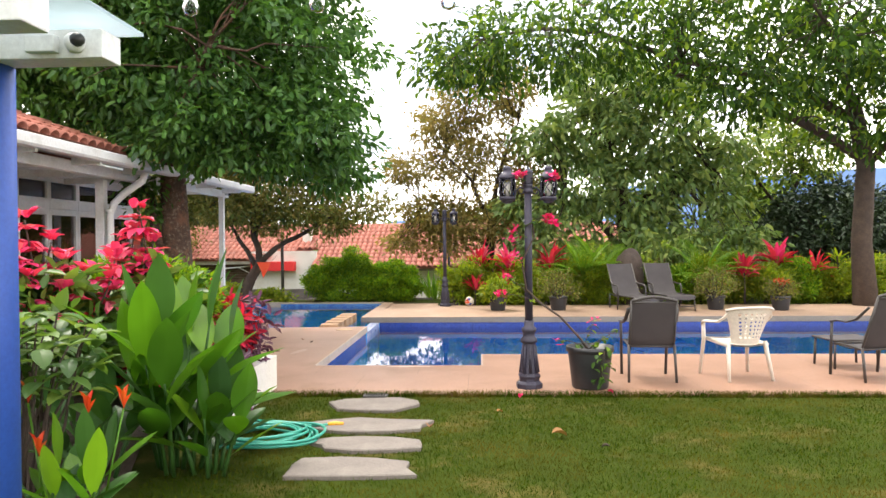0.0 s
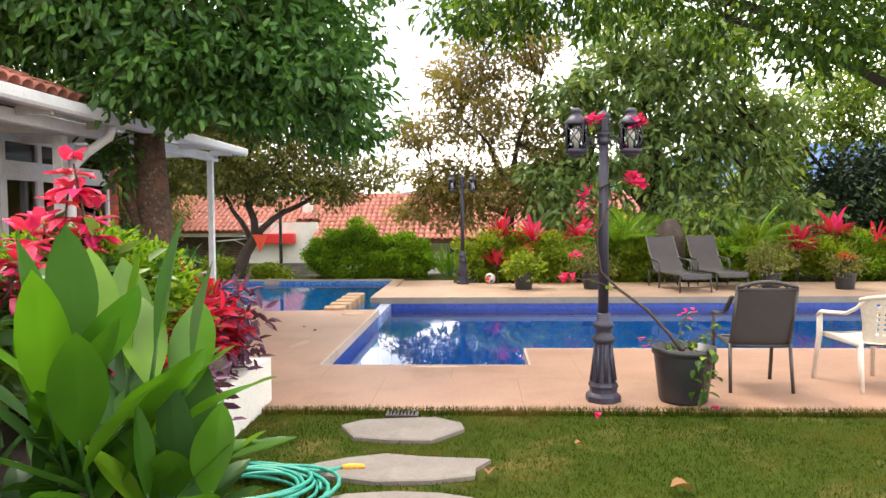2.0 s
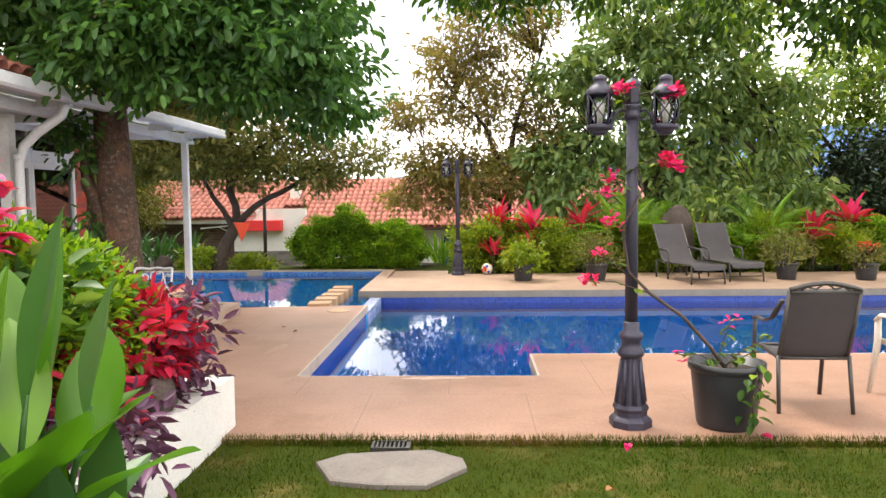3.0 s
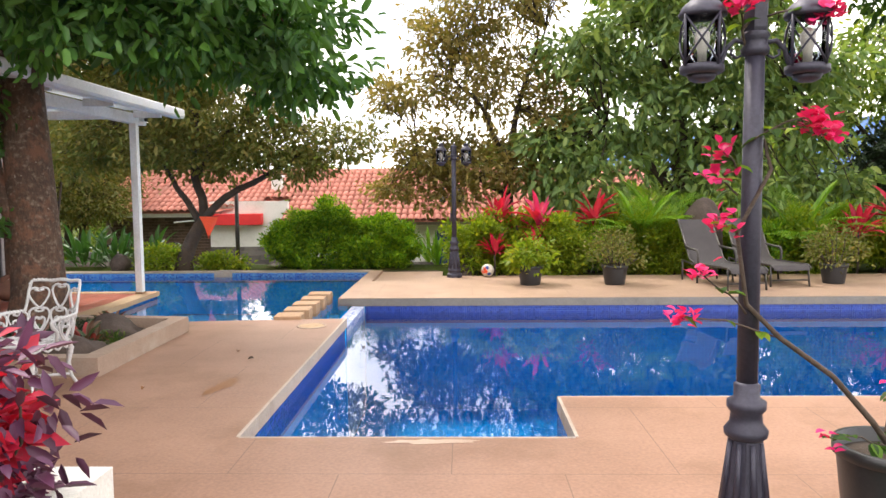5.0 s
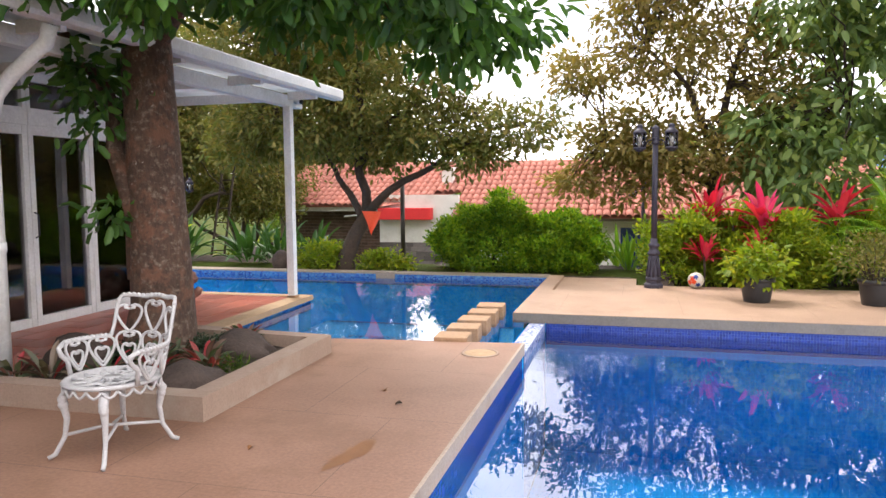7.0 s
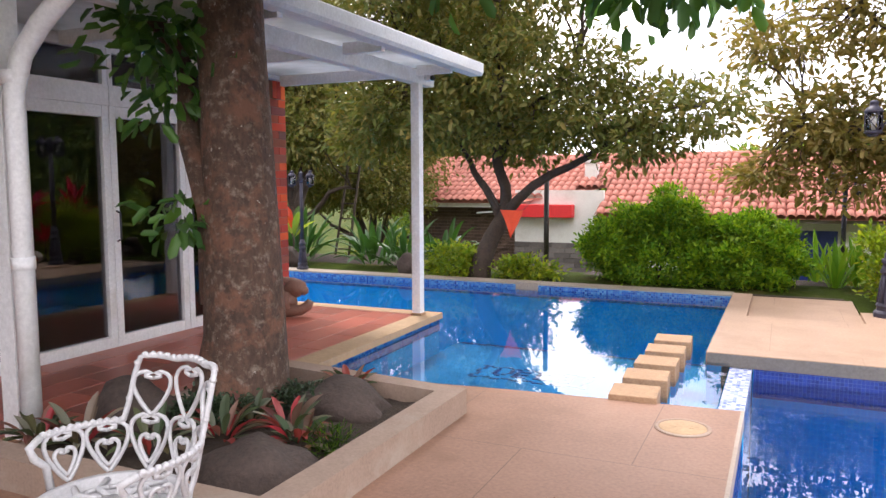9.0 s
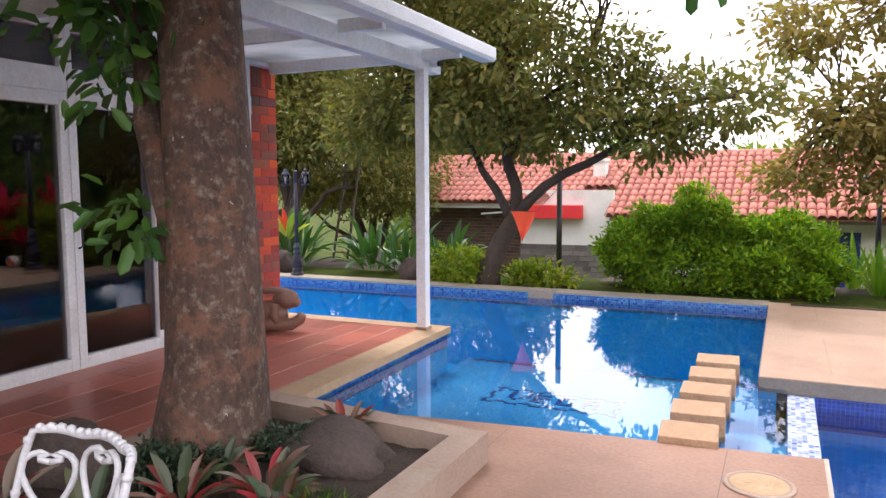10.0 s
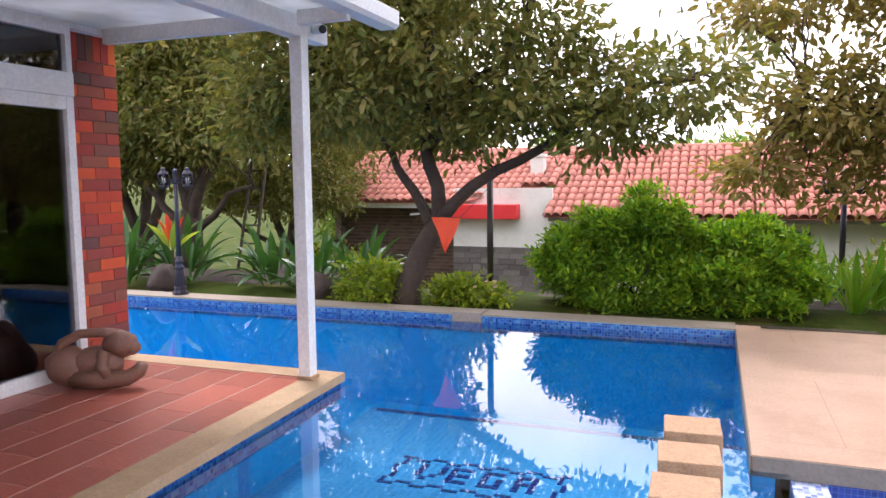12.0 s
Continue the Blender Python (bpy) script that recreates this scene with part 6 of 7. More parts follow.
o = whole("standing_stone", Shape().blob((0, 0, 0.62), (0.38, 0.3, 0.80), 0.14, 9, 4, 1.4), M_ROCK, "tall rounded brown standing stone in the bed", "rock")
o.matrix_basis = pose(4.02, 17.65, -0.1)
rw = thing("rock_edging", (-0.12, 18.35, -0.15), "rough brown rock edging at the end of the bed", "rock")
for k in range(14):
    part("stone", Shape().blob((random.uniform(-0.08, 0.12), -0.75 + 0.13 * k, 0.08 + 0.16 * (k % 3)), (0.16, 0.13, 0.12), 0.3, k, 2), M_ROCK, rw)


def stain(x, y, rx, ry, turn, seed, m, label):
    random.seed(seed)
    s = Shape()
    s.add([(0, 0, 0.0)] + [(rx * math.cos(k * 0.3142) * random.uniform(0.6, 1.1), ry * math.sin(k * 0.3142) * random.uniform(0.5, 1.1), 0.0) for k in range(20)], [(0, k + 1, (k + 1) % 20 + 1) for k in range(20)])
    o = structure("deck_stain", s, m, label, "stain")
    o.matrix_basis = pose(x, y, 0.003, 0, 0, turn)


stain(-2.12, 9.95, 0.27, 0.075, 78, 5, M_WET, "rusty damp stain on the deck")
stain(-1.12, 8.68, 0.07, 0.03, 10, 6, M_WET, "rusty damp stain on the deck")
stain(-0.4, 8.70, 0.30, 0.055, 2, 7, M_DAMP, "pale splash mark at the pool edge")
random.seed(33)


# ---- seats ----
def sling_chair(at, turn, label, width=0.5, recline=0.10, seat_z=0.42, back_z=0.88):
    t = thing("patio_chair", at, label, "chair", "patio chairs", turn=turn)
    w = width / 2
    for sx in (-1, 1):
        x = sx * w
        part("back_leg", Shape().tube([(x, -0.26, 0), (x * 0.98, -0.23, 0.2), (x * 0.96, -0.20, seat_z - 0.02)], 0.015, 8), M_FRAME, t)
        part("front_leg", Shape().tube([(x * 0.98, 0.27, 0), (x * 1.02, 0.24, seat_z), (x * 1.04, 0.22, 0.60)], [0.017, 0.016, 0.016], 8), M_FRAME, t)
        part("armrest", Shape().tube([(x * 1.04, 0.23, 0.60), (x * 1.12, 0.12, 0.625), (x * 1.14, -0.05, 0.625), (x * 1.08, -0.16, 0.66), (x, -0.23 - recline * 0.5, 0.80)], 0.022, 8, flat=0.5), M_FRAME, t)
        part("side_rail", Shape().tube([(x * 0.94, 0.26, seat_z - 0.03), (x * 0.94, 0.1, seat_z - 0.015), (x * 0.94, -0.18, seat_z - 0.04), (x * 0.94, -0.22, seat_z + 0.04), (x * 0.94, -0.26 - recline, back_z)], 0.014, 8), M_FRAME, t)
    s = Shape()
    n, k = 10, 6
    prof = [(0.25, seat_z - 0.03), (0.15, seat_z - 0.035), (0.0, seat_z - 0.05), (-0.15, seat_z - 0.04), (-0.2, seat_z), (-0.225, seat_z + 0.08), (-0.245 - recline * 0.4, seat_z + 0.22), (-0.26 - recline, back_z - 0.01)]
    vv, ff = [], []
    for y, z in prof:
        for i in range(n + 1):
            u = i / n * 2 - 1
            vv.append((u * w * 0.92, y - 0.012 * (1 - u * u), z - 0.012 * (1 - u * u)))
    for j in range(len(prof) - 1):
        for i in range(n):
            ff.append((j * (n + 1) + i, j * (n + 1) + i + 1, (j + 1) * (n + 1) + i + 1, (j + 1) * (n + 1) + i))
    s.add(vv, ff, True)
    s.add([(x, y + 0.006, z - 0.006) for x, y, z in vv], [f[::-1] for f in ff], True)
    part("sling", s, M_SLING, t, "taupe woven sling")
    top = Shape()
    pts = [(-w * 0.94 + i * w * 1.88 / 10, -0.26 - recline, back_z + 0.045 * math.sin(math.pi * i / 10)) for i in range(11)]
    top.tube(pts, 0.016, 8)
    top.tube([(-w * 0.94, -0.26 - recline, back_z - 0.015), (w * 0.94, -0.26 - recline, back_z - 0.015)], 0.012, 8)
    for sg in (-1, 1):
        top.tube([(sg * 0.02, -0.26 - recline, back_z + 0.035), (sg * 0.06, -0.26 - recline, back_z + 0.005), (sg * 0.12, -0.26 - recline, back_z + 0.02), (sg * 0.16, -0.26 - recline, back_z - 0.005)], 0.007, 6)
    part("top_rail", top, M_FRAME, t)
    part("stretcher", Shape().tube([(-w * 0.94, -0.2, seat_z - 0.04), (w * 0.94, -0.2, seat_z - 0.04)], 0.012, 6), M_FRAME, t)
    part("stretcher", Shape().tube([(-w * 0.94, 0.25, seat_z - 0.03), (w * 0.94, 0.25, seat_z - 0.03)], 0.012, 6), M_FRAME, t)
    return t


sling_chair((2.28, 7.94, 0), -2, "dark-framed taupe sling patio chair facing the pool")
sling_chair((4.72, 8.0, 0), 14, "low dark-framed sling lounge chair by the pool", 0.62, 0.16, 0.38, 0.92)
fs = thing("footstool", (4.8, 8.75, 0), "low dark-framed sling footstool", "stool", turn=8)
for sx in (-0.27, 0.27):
    for sy in (-0.2, 0.2):
        part("leg", Shape().tube([(sx, sy, 0), (sx * 0.96, sy * 0.96, 0.33)], 0.015, 8), M_FRAME, fs)
part("sling", Shape().box(-0.28, -0.22, 0.33, 0.28, 0.22, 0.345, 0.005), M_SLING, fs)
part("frame", Shape().tube([(-0.28, -0.22, 0.335), (0.28, -0.22, 0.335), (0.28, 0.22, 0.335), (-0.28, 0.22, 0.335), (-0.28, -0.22, 0.335)], 0.014, 6), M_FRAME, fs)

pc = thing("plastic_chair", (3.27, 8.02, 0), "white moulded plastic garden chair with a pierced back", "chair", turn=10)
seat = Shape()
n = 8
vv = [((i / n - 0.5) * 0.44, -0.22 + 0.46 * j / n, 0.40 - 0.02 * math.sin(math.pi * i / n) + 0.02 * (j / n) ** 3) for j in range(n + 1) for i in range(n + 1)]
ff = [(j * (n + 1) + i, j * (n + 1) + i + 1, (j + 1) * (n + 1) + i + 1, (j + 1) * (n + 1) + i) for j in range(n) for i in range(n)]
seat.add(vv, ff, True).add([(x, y, z - 0.018) for x, y, z in vv], [f[::-1] for f in ff], True)
seat.tube([(-0.23, -0.22, 0.385), (-0.23, 0.25, 0.405), (0.23, 0.25, 0.405), (0.23, -0.22, 0.385)], 0.022, 6)
part("seat", seat, M_PLASTIC, pc)
# pierced shell: a lattice with real square holes
back = Shape()
cols, rows2 = 17, 19


def shell(u, v):
    w = 0.16 + 0.11 * v ** 1.4
    bend = 0.12 * (1 - u * u)
    return Vector((u * w, -0.17 - bend - 0.10 * v, 0.40 + 0.40 * v - 0.035 * abs(u) ** 3 * v))


for j in range(rows2):
    for i in range(cols):
        u0, u1, v0, v1 = -1 + 2 * i / cols, -1 + 2 * (i + 1) / cols, j / rows2, (j + 1) / rows2
        hole = i % 2 == 1 and j % 2 == 1 and 2 < i < cols - 2 and 2 < j < rows2 - 2
        if hole:
            continue
        q = [shell(u0, v0), shell(u1, v0), shell(u1, v1), shell(u0, v1)]
        back.add(q + [p + Vector((0, 0.012, 0)) for p in q], [(0, 1, 2, 3), (7, 6, 5, 4), (0, 4, 5, 1), (1, 5, 6, 2), (2, 6, 7, 3), (3, 7, 4, 0)])
back.tube([shell(u / 8 - 1, 1) for u in range(17)], 0.016, 6)
part("backrest", back, M_PLASTIC, pc)
for sx in (-1, 1):
    part("armrest", Shape().tube([(sx * 0.22, -0.27, 0.76), (sx * 0.255, -0.22, 0.69), (sx * 0.275, -0.12, 0.635), (sx * 0.285, 0.05, 0.62), (sx * 0.28, 0.2, 0.61), (sx * 0.27, 0.25, 0.57)], 0.03, 8, flat=0.5), M_PLASTIC, pc)
    part("leg", Shape().tube([(sx * 0.27, 0.24, 0.585), (sx * 0.26, 0.25, 0.4), (sx * 0.29, 0.29, 0.0)], [0.03, 0.034, 0.022], 8, flat=0.6), M_PLASTIC, pc)
    part("leg", Shape().tube([(sx * 0.21, -0.20, 0.42), (sx * 0.25, -0.30, 0.0)], [0.036, 0.022], 8, flat=0.6), M_PLASTIC, pc)


def lounger(at, turn):
    t = thing("sun_lounger", at, "taupe sling sun lounger with raised back", "sun lounger", "sun loungers", turn=turn)
    w = 0.29
    for sx in (-1, 1):
        part("side_rail", Shape().tube([(sx * w, 0.0, 0.29), (sx * w, 0.08, 0.33), (sx * w, 0.5, 0.32), (sx * w, 1.1, 0.31), (sx * w, 1.25, 0.36), (sx * w, 1.68, 0.98)], 0.017, 8), M_FRAME, t)
        for y, top in ((0.08, 0.32), (1.0, 0.31), (1.5, 0.33)):
            part("leg", Shape().tube([(sx * (w + 0.015), y - 0.03, 0.0), (sx * w, y, top)], 0.016, 8), M_FRAME, t)
        part("armrest", Shape().tube([(sx * (w + 0.02), 0.92, 0.1), (sx * (w + 0.03), 0.92, 0.47), (sx * (w + 0.03), 0.97, 0.53), (sx * (w + 0.03), 1.25, 0.54), (sx * w, 1.38, 0.56)], 0.02, 8), M_FRAME, t)
        part("base_rail", Shape().tube([(sx * w, 1.0, 0.28), (sx * w, 1.52, 0.32)], 0.014, 6), M_FRAME, t)
    s = Shape()
    prof = [(0.0, 0.26), (0.03, 0.32), (0.10, 0.335), (0.5, 0.315), (0.9, 0.305), (1.12, 0.31), (1.24, 0.36), (1.45, 0.65), (1.66, 0.96), (1.69, 0.99)]
    vv = [((i / 6 - 0.5) * 2 * w * 0.98, y, z - 0.012 * (1 - (i / 3 - 1) ** 2)) for y, z in prof for i in range(7)]
    ff = [(j * 7 + i, j * 7 + i + 1, (j + 1) * 7 + i + 1, (j + 1) * 7 + i) for j in range(len(prof) - 1) for i in range(6)]
    s.add(vv, ff, True).add([(x, y + 0.008, z - 0.008) for x, y, z in vv], [f[::-1] for f in ff], True)
    part("sling", s, M_SLING, t)
    for y, z in ((0.06, 0.1), (1.0, 0.29)):
        part("cross_bar", Shape().tube([(-w, y, z), (w, y, z)], 0.012, 6), M_FRAME, t)
    return t


lg = lounger((3.93, 15.18, 0.0), 10)
copy_thing(lg, pose(4.72, 15.58, 0.0, 0, 0, 5))


# ---- white cast-iron chair ----
ic = thing("cast_iron_chair", (-3.42, 9.70, 0.0), "white cast-iron garden chair with heart scroll back", "chair", turn=-10)
R = 0.25
st2 = Shape().lathe([(R, 0.405), (R + 0.012, 0.415), (R, 0.428), (R - 0.035, 0.426), (R - 0.035, 0.408)], 32)
st2.lathe([(0.055, 0.408), (0.055, 0.424)], 14)
iron_seat = part("seat", st2, M_IRON, ic)
for k in range(12):
    a = k * math.pi / 6
    part("seat_scroll", Shape().tube([(0.05 * math.cos(a), 0.05 * math.sin(a), 0.416), (0.14 * math.cos(a + 0.25), 0.14 * math.sin(a + 0.25), 0.416), (0.225 * math.cos(a), 0.225 * math.sin(a), 0.416)], 0.011, 6)
         .tube([(0.14 * math.cos(a + e), 0.14 * math.sin(a + e), 0.416) for e in (0.0, 0.13, 0.26, 0.39, 0.524)], 0.009, 5), M_IRON, iron_seat)
ap = Shape()
for k in range(20):
    a = k * math.pi / 10
    ap.tube([(R * math.cos(a + e), R * math.sin(a + e), 0.40 - 0.035 * math.sin(math.pi * e / 0.314)) for e in (0, 0.08, 0.157, 0.235, 0.314)], 0.008, 5)
part("apron", ap, M_IRON, ic)
for k, a in enumerate((radians(-52), radians(-128), radians(52), radians(128))):
    c, d = math.cos(a), math.sin(a)
    pts = [(c * 0.20, d * 0.20, 0.40), (c * 0.255, d * 0.255, 0.33), (c * 0.235, d * 0.235, 0.22), (c * 0.25, d * 0.25, 0.12), (c * 0.30, d * 0.30, 0.03), (c * 0.335, d * 0.335, 0.014)]
    part("leg", Shape().tube(pts, [0.030, 0.026, 0.017, 0.013, 0.013, 0.012], 10).blob((c * 0.25, d * 0.25, 0.30), (0.026, 0.026, 0.03), 0.2, k, 2), M_IRON, ic)
part("stretcher", Shape().tube([(math.cos(radians(-52)) * 0.25, math.sin(radians(-52)) * 0.25, 0.13), (0.03, -0.02, 0.15), (-0.03, 0.02, 0.15), (math.cos(radians(128)) * 0.25, math.sin(radians(128)) * 0.25, 0.13)], 0.010, 6)
     .tube([(math.cos(radians(-128)) * 0.25, math.sin(radians(-128)) * 0.25, 0.13), (-0.03, -0.02, 0.15), (0.03, 0.02, 0.15), (math.cos(radians(52)) * 0.25, math.sin(radians(52)) * 0.25, 0.13)], 0.010, 6), M_IRON, ic)


def on_back(th, z):
    r = 0.262 + 0.20 * (z - 0.42)
    return (r * math.cos(th), r * math.sin(th) * 1.0, z)


def heart(s, t0, t1, z0, z1, rad=0.0085):
    m, hw = (t0 + t1) / 2, (t1 - t0) / 2
    for sg in (-1, 1):
        pts = []
        for k in range(15):
            u = k / 14
            ang = u * math.pi * 1.35
            x = hw * 0.92 * (math.sin(ang) ** 1 if ang < math.pi else 0.6 * math.sin(ang)) * (1 - 0.15 * u)
            zz = z0 + (z1 - z0) * (0.5 - 0.5 * math.cos(min(ang, math.pi))) - (0.16 * (z1 - z0) * (u - 0.74) / 0.26 if u > 0.74 else 0)
            x = hw * 0.95 * math.sin(math.pi * min(u / 0.78, 1) ** 1.5) if u < 0.78 else hw * 0.45 * math.sin(math.pi * (u - 0.78) / 0.22)
            pts.append(on_back(m + sg * x, zz))
        s.tube(pts, rad, 6)


seg = 7
a0, a1 = radians(-14), radians(194)
for k in range(seg):
    t0, t1 = a0 + (a1 - a0) * k / seg, a0 + (a1 - a0) * (k + 1) / seg
    mid = (t0 + t1) / 2
    tall = abs(mid - math.pi / 2) < 0.65
    spots = [(t0, t1, 0.43, 0.62, 0.0085), (t0 + 0.12, t1 - 0.12, 0.45, 0.55, 0.008), (t0 + 0.02, t1 - 0.02, 0.62, 0.80 - 0.05 * abs(mid - math.pi / 2), 0.0085)] if tall else [
        (t0, t1, 0.43, 0.60, 0.0085), (t0 + 0.12, t1 - 0.12, 0.45, 0.54, 0.008)]
    panel = None
    for u0, u1, z0, z1, rad in spots:
        s = Shape()
        heart(s, u0, u1, z0, z1, rad)
        made = part("scroll" if panel else ("back_panel" if tall else "side_panel"), s, M_IRON, panel or ic)
        panel = panel or made


def rail_z(a):
    e = abs(a - math.pi / 2)
    k = max(0.0, min(1.0, (0.86 - e) / 0.2))
    return 0.60 + 0.22 * k * k * (3 - 2 * k) + 0.010 * abs(math.sin((a - a0) / (a1 - a0) * seg * math.pi)) * k


crest = Shape().tube([on_back(a0 + (a1 - a0) * i / 60, rail_z(a0 + (a1 - a0) * i / 60)) for i in range(61)], 0.0105, 8)
for i in range(44):
    a = a0 + (a1 - a0) * (i + 0.5) / 44
    crest.blob(on_back(a, rail_z(a) + 0.006), (0.014, 0.014, 0.013), 0.0, i, 1)
part("top_rail", crest, M_IRON, ic)
sr = Shape()
for a in (a0, a1):
    sr.tube([on_back(a, 0.60), on_back(a + (0.18 if a > 1 else -0.18), 0.58), on_back(a + (0.14 if a > 1 else -0.14), 0.54), on_back(a, 0.50), on_back(a, 0.42)], 0.014, 8)
part("arm_scroll", sr, M_IRON, ic)

# ---- carved creature on the terrace ----
s = Shape()
s.blob((-0.20, 0, 0.15), (0.17, 0.13, 0.15), 0.12, 1, 3)
s.blob((0.0, 0.0, 0.17), (0.2, 0.12, 0.12), 0.12, 2, 3)
s.blob((0.17, 0.0, 0.31), (0.12, 0.085, 0.10), 0.12, 3, 3)
s.blob((0.26, 0.0, 0.28), (0.06, 0.06, 0.055), 0.1, 4, 2)
s.tube([(-0.27, 0, 0.2), (-0.24, 0, 0.32), (-0.12, 0, 0.385), (0.05, 0, 0.395), (0.16, 0, 0.37)], [0.05, 0.04, 0.035, 0.035, 0.05], 10)
s.tube([(-0.15, -0.05, 0.08), (0.05, -0.08, 0.07), (0.24, -0.06, 0.07), (0.32, -0.05, 0.12), (0.35, -0.05, 0.17)], [0.08, 0.075, 0.06, 0.055, 0.04], 10)
s.tube([(0.08, -0.06, 0.26), (0.08, -0.11, 0.16), (0.12, -0.11, 0.09)], [0.05, 0.045, 0.04], 8)
o = whole("statue", s, M_CLAY, "reclining carved brown stone creature on the terrace", "statue")
o.matrix_basis = pose(-6.42, 14.55, 0.008, 0, 0, 22)

# ---- small things on the lawn ----
for i, (fx, fy, rx, ry, sd) in enumerate(FLAGS):
    random.seed(sd)
    pts = []
    for k in range(11):
        a = k * 6.283 / 11
        e = 2.6
        q = (abs(math.cos(a)) ** e + abs(math.sin(a)) ** e) ** (-1 / e)
        rr = q * random.uniform(0.74, 1.1)
        pts.append((rx * rr * math.cos(a), ry * rr * math.sin(a)))
    s = Shape().prism([(x * 1.02, y * 1.02) for x, y in pts], -0.05, 0.0)
    s.add([(x * 1.02, y * 1.02, 0.0) for x, y in pts] + [(x * 0.975, y * 0.97, 0.008) for x, y in pts], [(k, (k + 1) % 11, 11 + (k + 1) % 11, 11 + k) for k in range(11)] + [tuple(range(11, 22))])
    o = whole("flagstone", s, M_FLAG, "irregular flat grey flagstone set in the lawn", "flagstone", "flagstone path")
    o.matrix_basis = pose(fx, fy, -0.008)
random.seed(21)
hose = thing("garden_hose", (-1.27, 5.42, -0.01), "coiled green garden hose lying on the grass", "hose")
pts = []
for k in range(230):
    u = k / 229
    a = u * 2 * math.pi * 10.3
    r = 0.44 - 0.16 * (0.5 + 0.5 * math.sin(u * 23)) - 0.05 * u
    pts.append((r * 1.02 * math.cos(a) + 0.05 * math.sin(u * 17), r * 0.86 * math.sin(a) + 0.05 * math.cos(u * 13), 0.016 + 0.045 * u + 0.014 * math.sin(a * 1.7 + u * 9)))
pts += [(0.30, 0.30, 0.03), (0.38, 0.38, 0.015), (0.42, 0.40, 0.014)]
part("coil", Shape().tube(pts, 0.0115, 7), M_HOSE, hose)
part("nozzle", Shape().tube([(0.42, 0.40, 0.016), (0.47, 0.41, 0.02), (0.55, 0.415, 0.02)], [0.016, 0.02, 0.013], 8), M_YELLOW, hose, "yellow spray nozzle")
dr = thing("drain_grate", (-0.62, 7.03, -0.005), "small dark drain grate at the lawn edge", "drain")
part("frame", Shape().box(-0.12, -0.07, -0.03, 0.12, -0.055, 0.006).box(-0.12, 0.055, -0.03, 0.12, 0.07, 0.006).box(-0.12, -0.055, -0.03, -0.105, 0.055, 0.006).box(0.105, -0.055, -0.03, 0.12, 0.055, 0.006), M_FRAME, dr)
for k in range(8):
    part("bar", Shape().box(-0.095 + k * 0.027, -0.055, -0.02, -0.083 + k * 0.027, 0.055, 0.003), M_FRAME, dr)
for k, (x, y, z, m, lb, r) in enumerate(((1.05, 5.55, 0.005, M_DRY, "curled dry brown leaf on the grass", 0.06), (0.02, 5.75, 0.012, M_DRY, "curled dry brown leaf on the flagstone", 0.05), (1.35, 5.2, 0.005, M_BARK_DARK, "curled dark dry leaf on the grass", 0.03), (0.82, 6.95, 0.01, M_BOUG, "fallen magenta bract on the grass edge", 0.035),
                                   (1.72, 7.14, 0.01, M_BOUG, "fallen magenta bract on the grass edge", 0.035), (0.6, 6.3, 0.005, M_DRY, "curled dry brown leaf on the grass", 0.03), (-2.35, 11.2, 0.004, M_DRY, "curled dry brown leaf on the deck", 0.03), (-2.15, 10.9, 0.004, M_BARK_DARK, "curled dark dry leaf on the deck", 0.025), (-2.7, 9.9, 0.004, M_DRY, "curled dry brown leaf on the deck", 0.02),
                                   (-1.2, 17.6, -0.125, M_DRY, "curled dry brown leaf on the deck", 0.04), (-1.0, 17.35, -0.125, M_DRY, "curled dry brown leaf on the deck", 0.04), (-1.55, 17.4, -0.125, M_DRY, "curled dry brown leaf on the deck", 0.035))):
    s = Shape()
    blade(s, (-r, 0, 0.004), (1, 0.2, 0.25), r * 2.2, r * 1.5, 1.2, 0.35, 5, 0.45)
    if m is M_BOUG:
        blade(s, (0, -r * 0.5, 0.004), (0.2, 1, 0.5), r * 1.6, r * 1.3, 0.9, 0.3, 4, 0.45)
    o = whole("fallen_leaf", s, m, lb, "leaf", "fallen leaves")
    o.matrix_basis = pose(x, y, z, 0, 0, k * 77)

# ---- behind the pool ----
p = thing("swing_post", (-5.05, 20.0, -0.15), "dark post with a small weathered wooden shelf", "post")
part("post", Shape().tube([(0, 0, 0), (0, 0, 1.75)], 0.045, 8), M_FRAME, p)
part("shelf", Shape().box(-0.42, -0.16, 0.13, 0.12, 0.12, 0.17, 0.008), M_WOOD, p)
part("support", Shape().box(-0.07, -0.09, 0.0, 0.07, 0.09, 0.24, 0.01), M_WOOD, p)
pn = thing("pennant", (-5.12, 18.45, 1.04), "orange triangular pennant hanging from the tree", "pennant")
s = Shape()
vv, ff = [], []
for j in range(7):
    k = j / 6
    for i in range(5):
        u = i / 4 - 0.5
        vv.append((u * 0.36 * (1 - k) + 0.02 * math.sin(k * 4), 0.03 * math.sin(u * 6 + k * 3), -0.42 * k))
for j in range(6):
    for i in range(4):
        ff.append((j * 5 + i, j * 5 + i + 1, (j + 1) * 5 + i + 1, (j + 1) * 5 + i))
s.add(vv, ff, True).add([(x, y + 0.003, z) for x, y, z in vv], [f[::-1] for f in ff], True)
part("cloth", s, M_ORANGE, pn)
part("cord", Shape().tube([(-0.35, 0.1, 0.22), (-0.18, 0, 0.0), (0.18, 0, 0.0), (0.5, 0.1, 0.35)], 0.004, 5), M_BLACK, pn)
bn = thing("wheelie_bin", (-11.3, 27.6, -1.70), "dark blue plastic bin against the wall", "bin")
part("body", Shape().box(-0.27, -0.27, 0.02, 0.27, 0.27, 0.95, 0.03), M_BIN, bn)
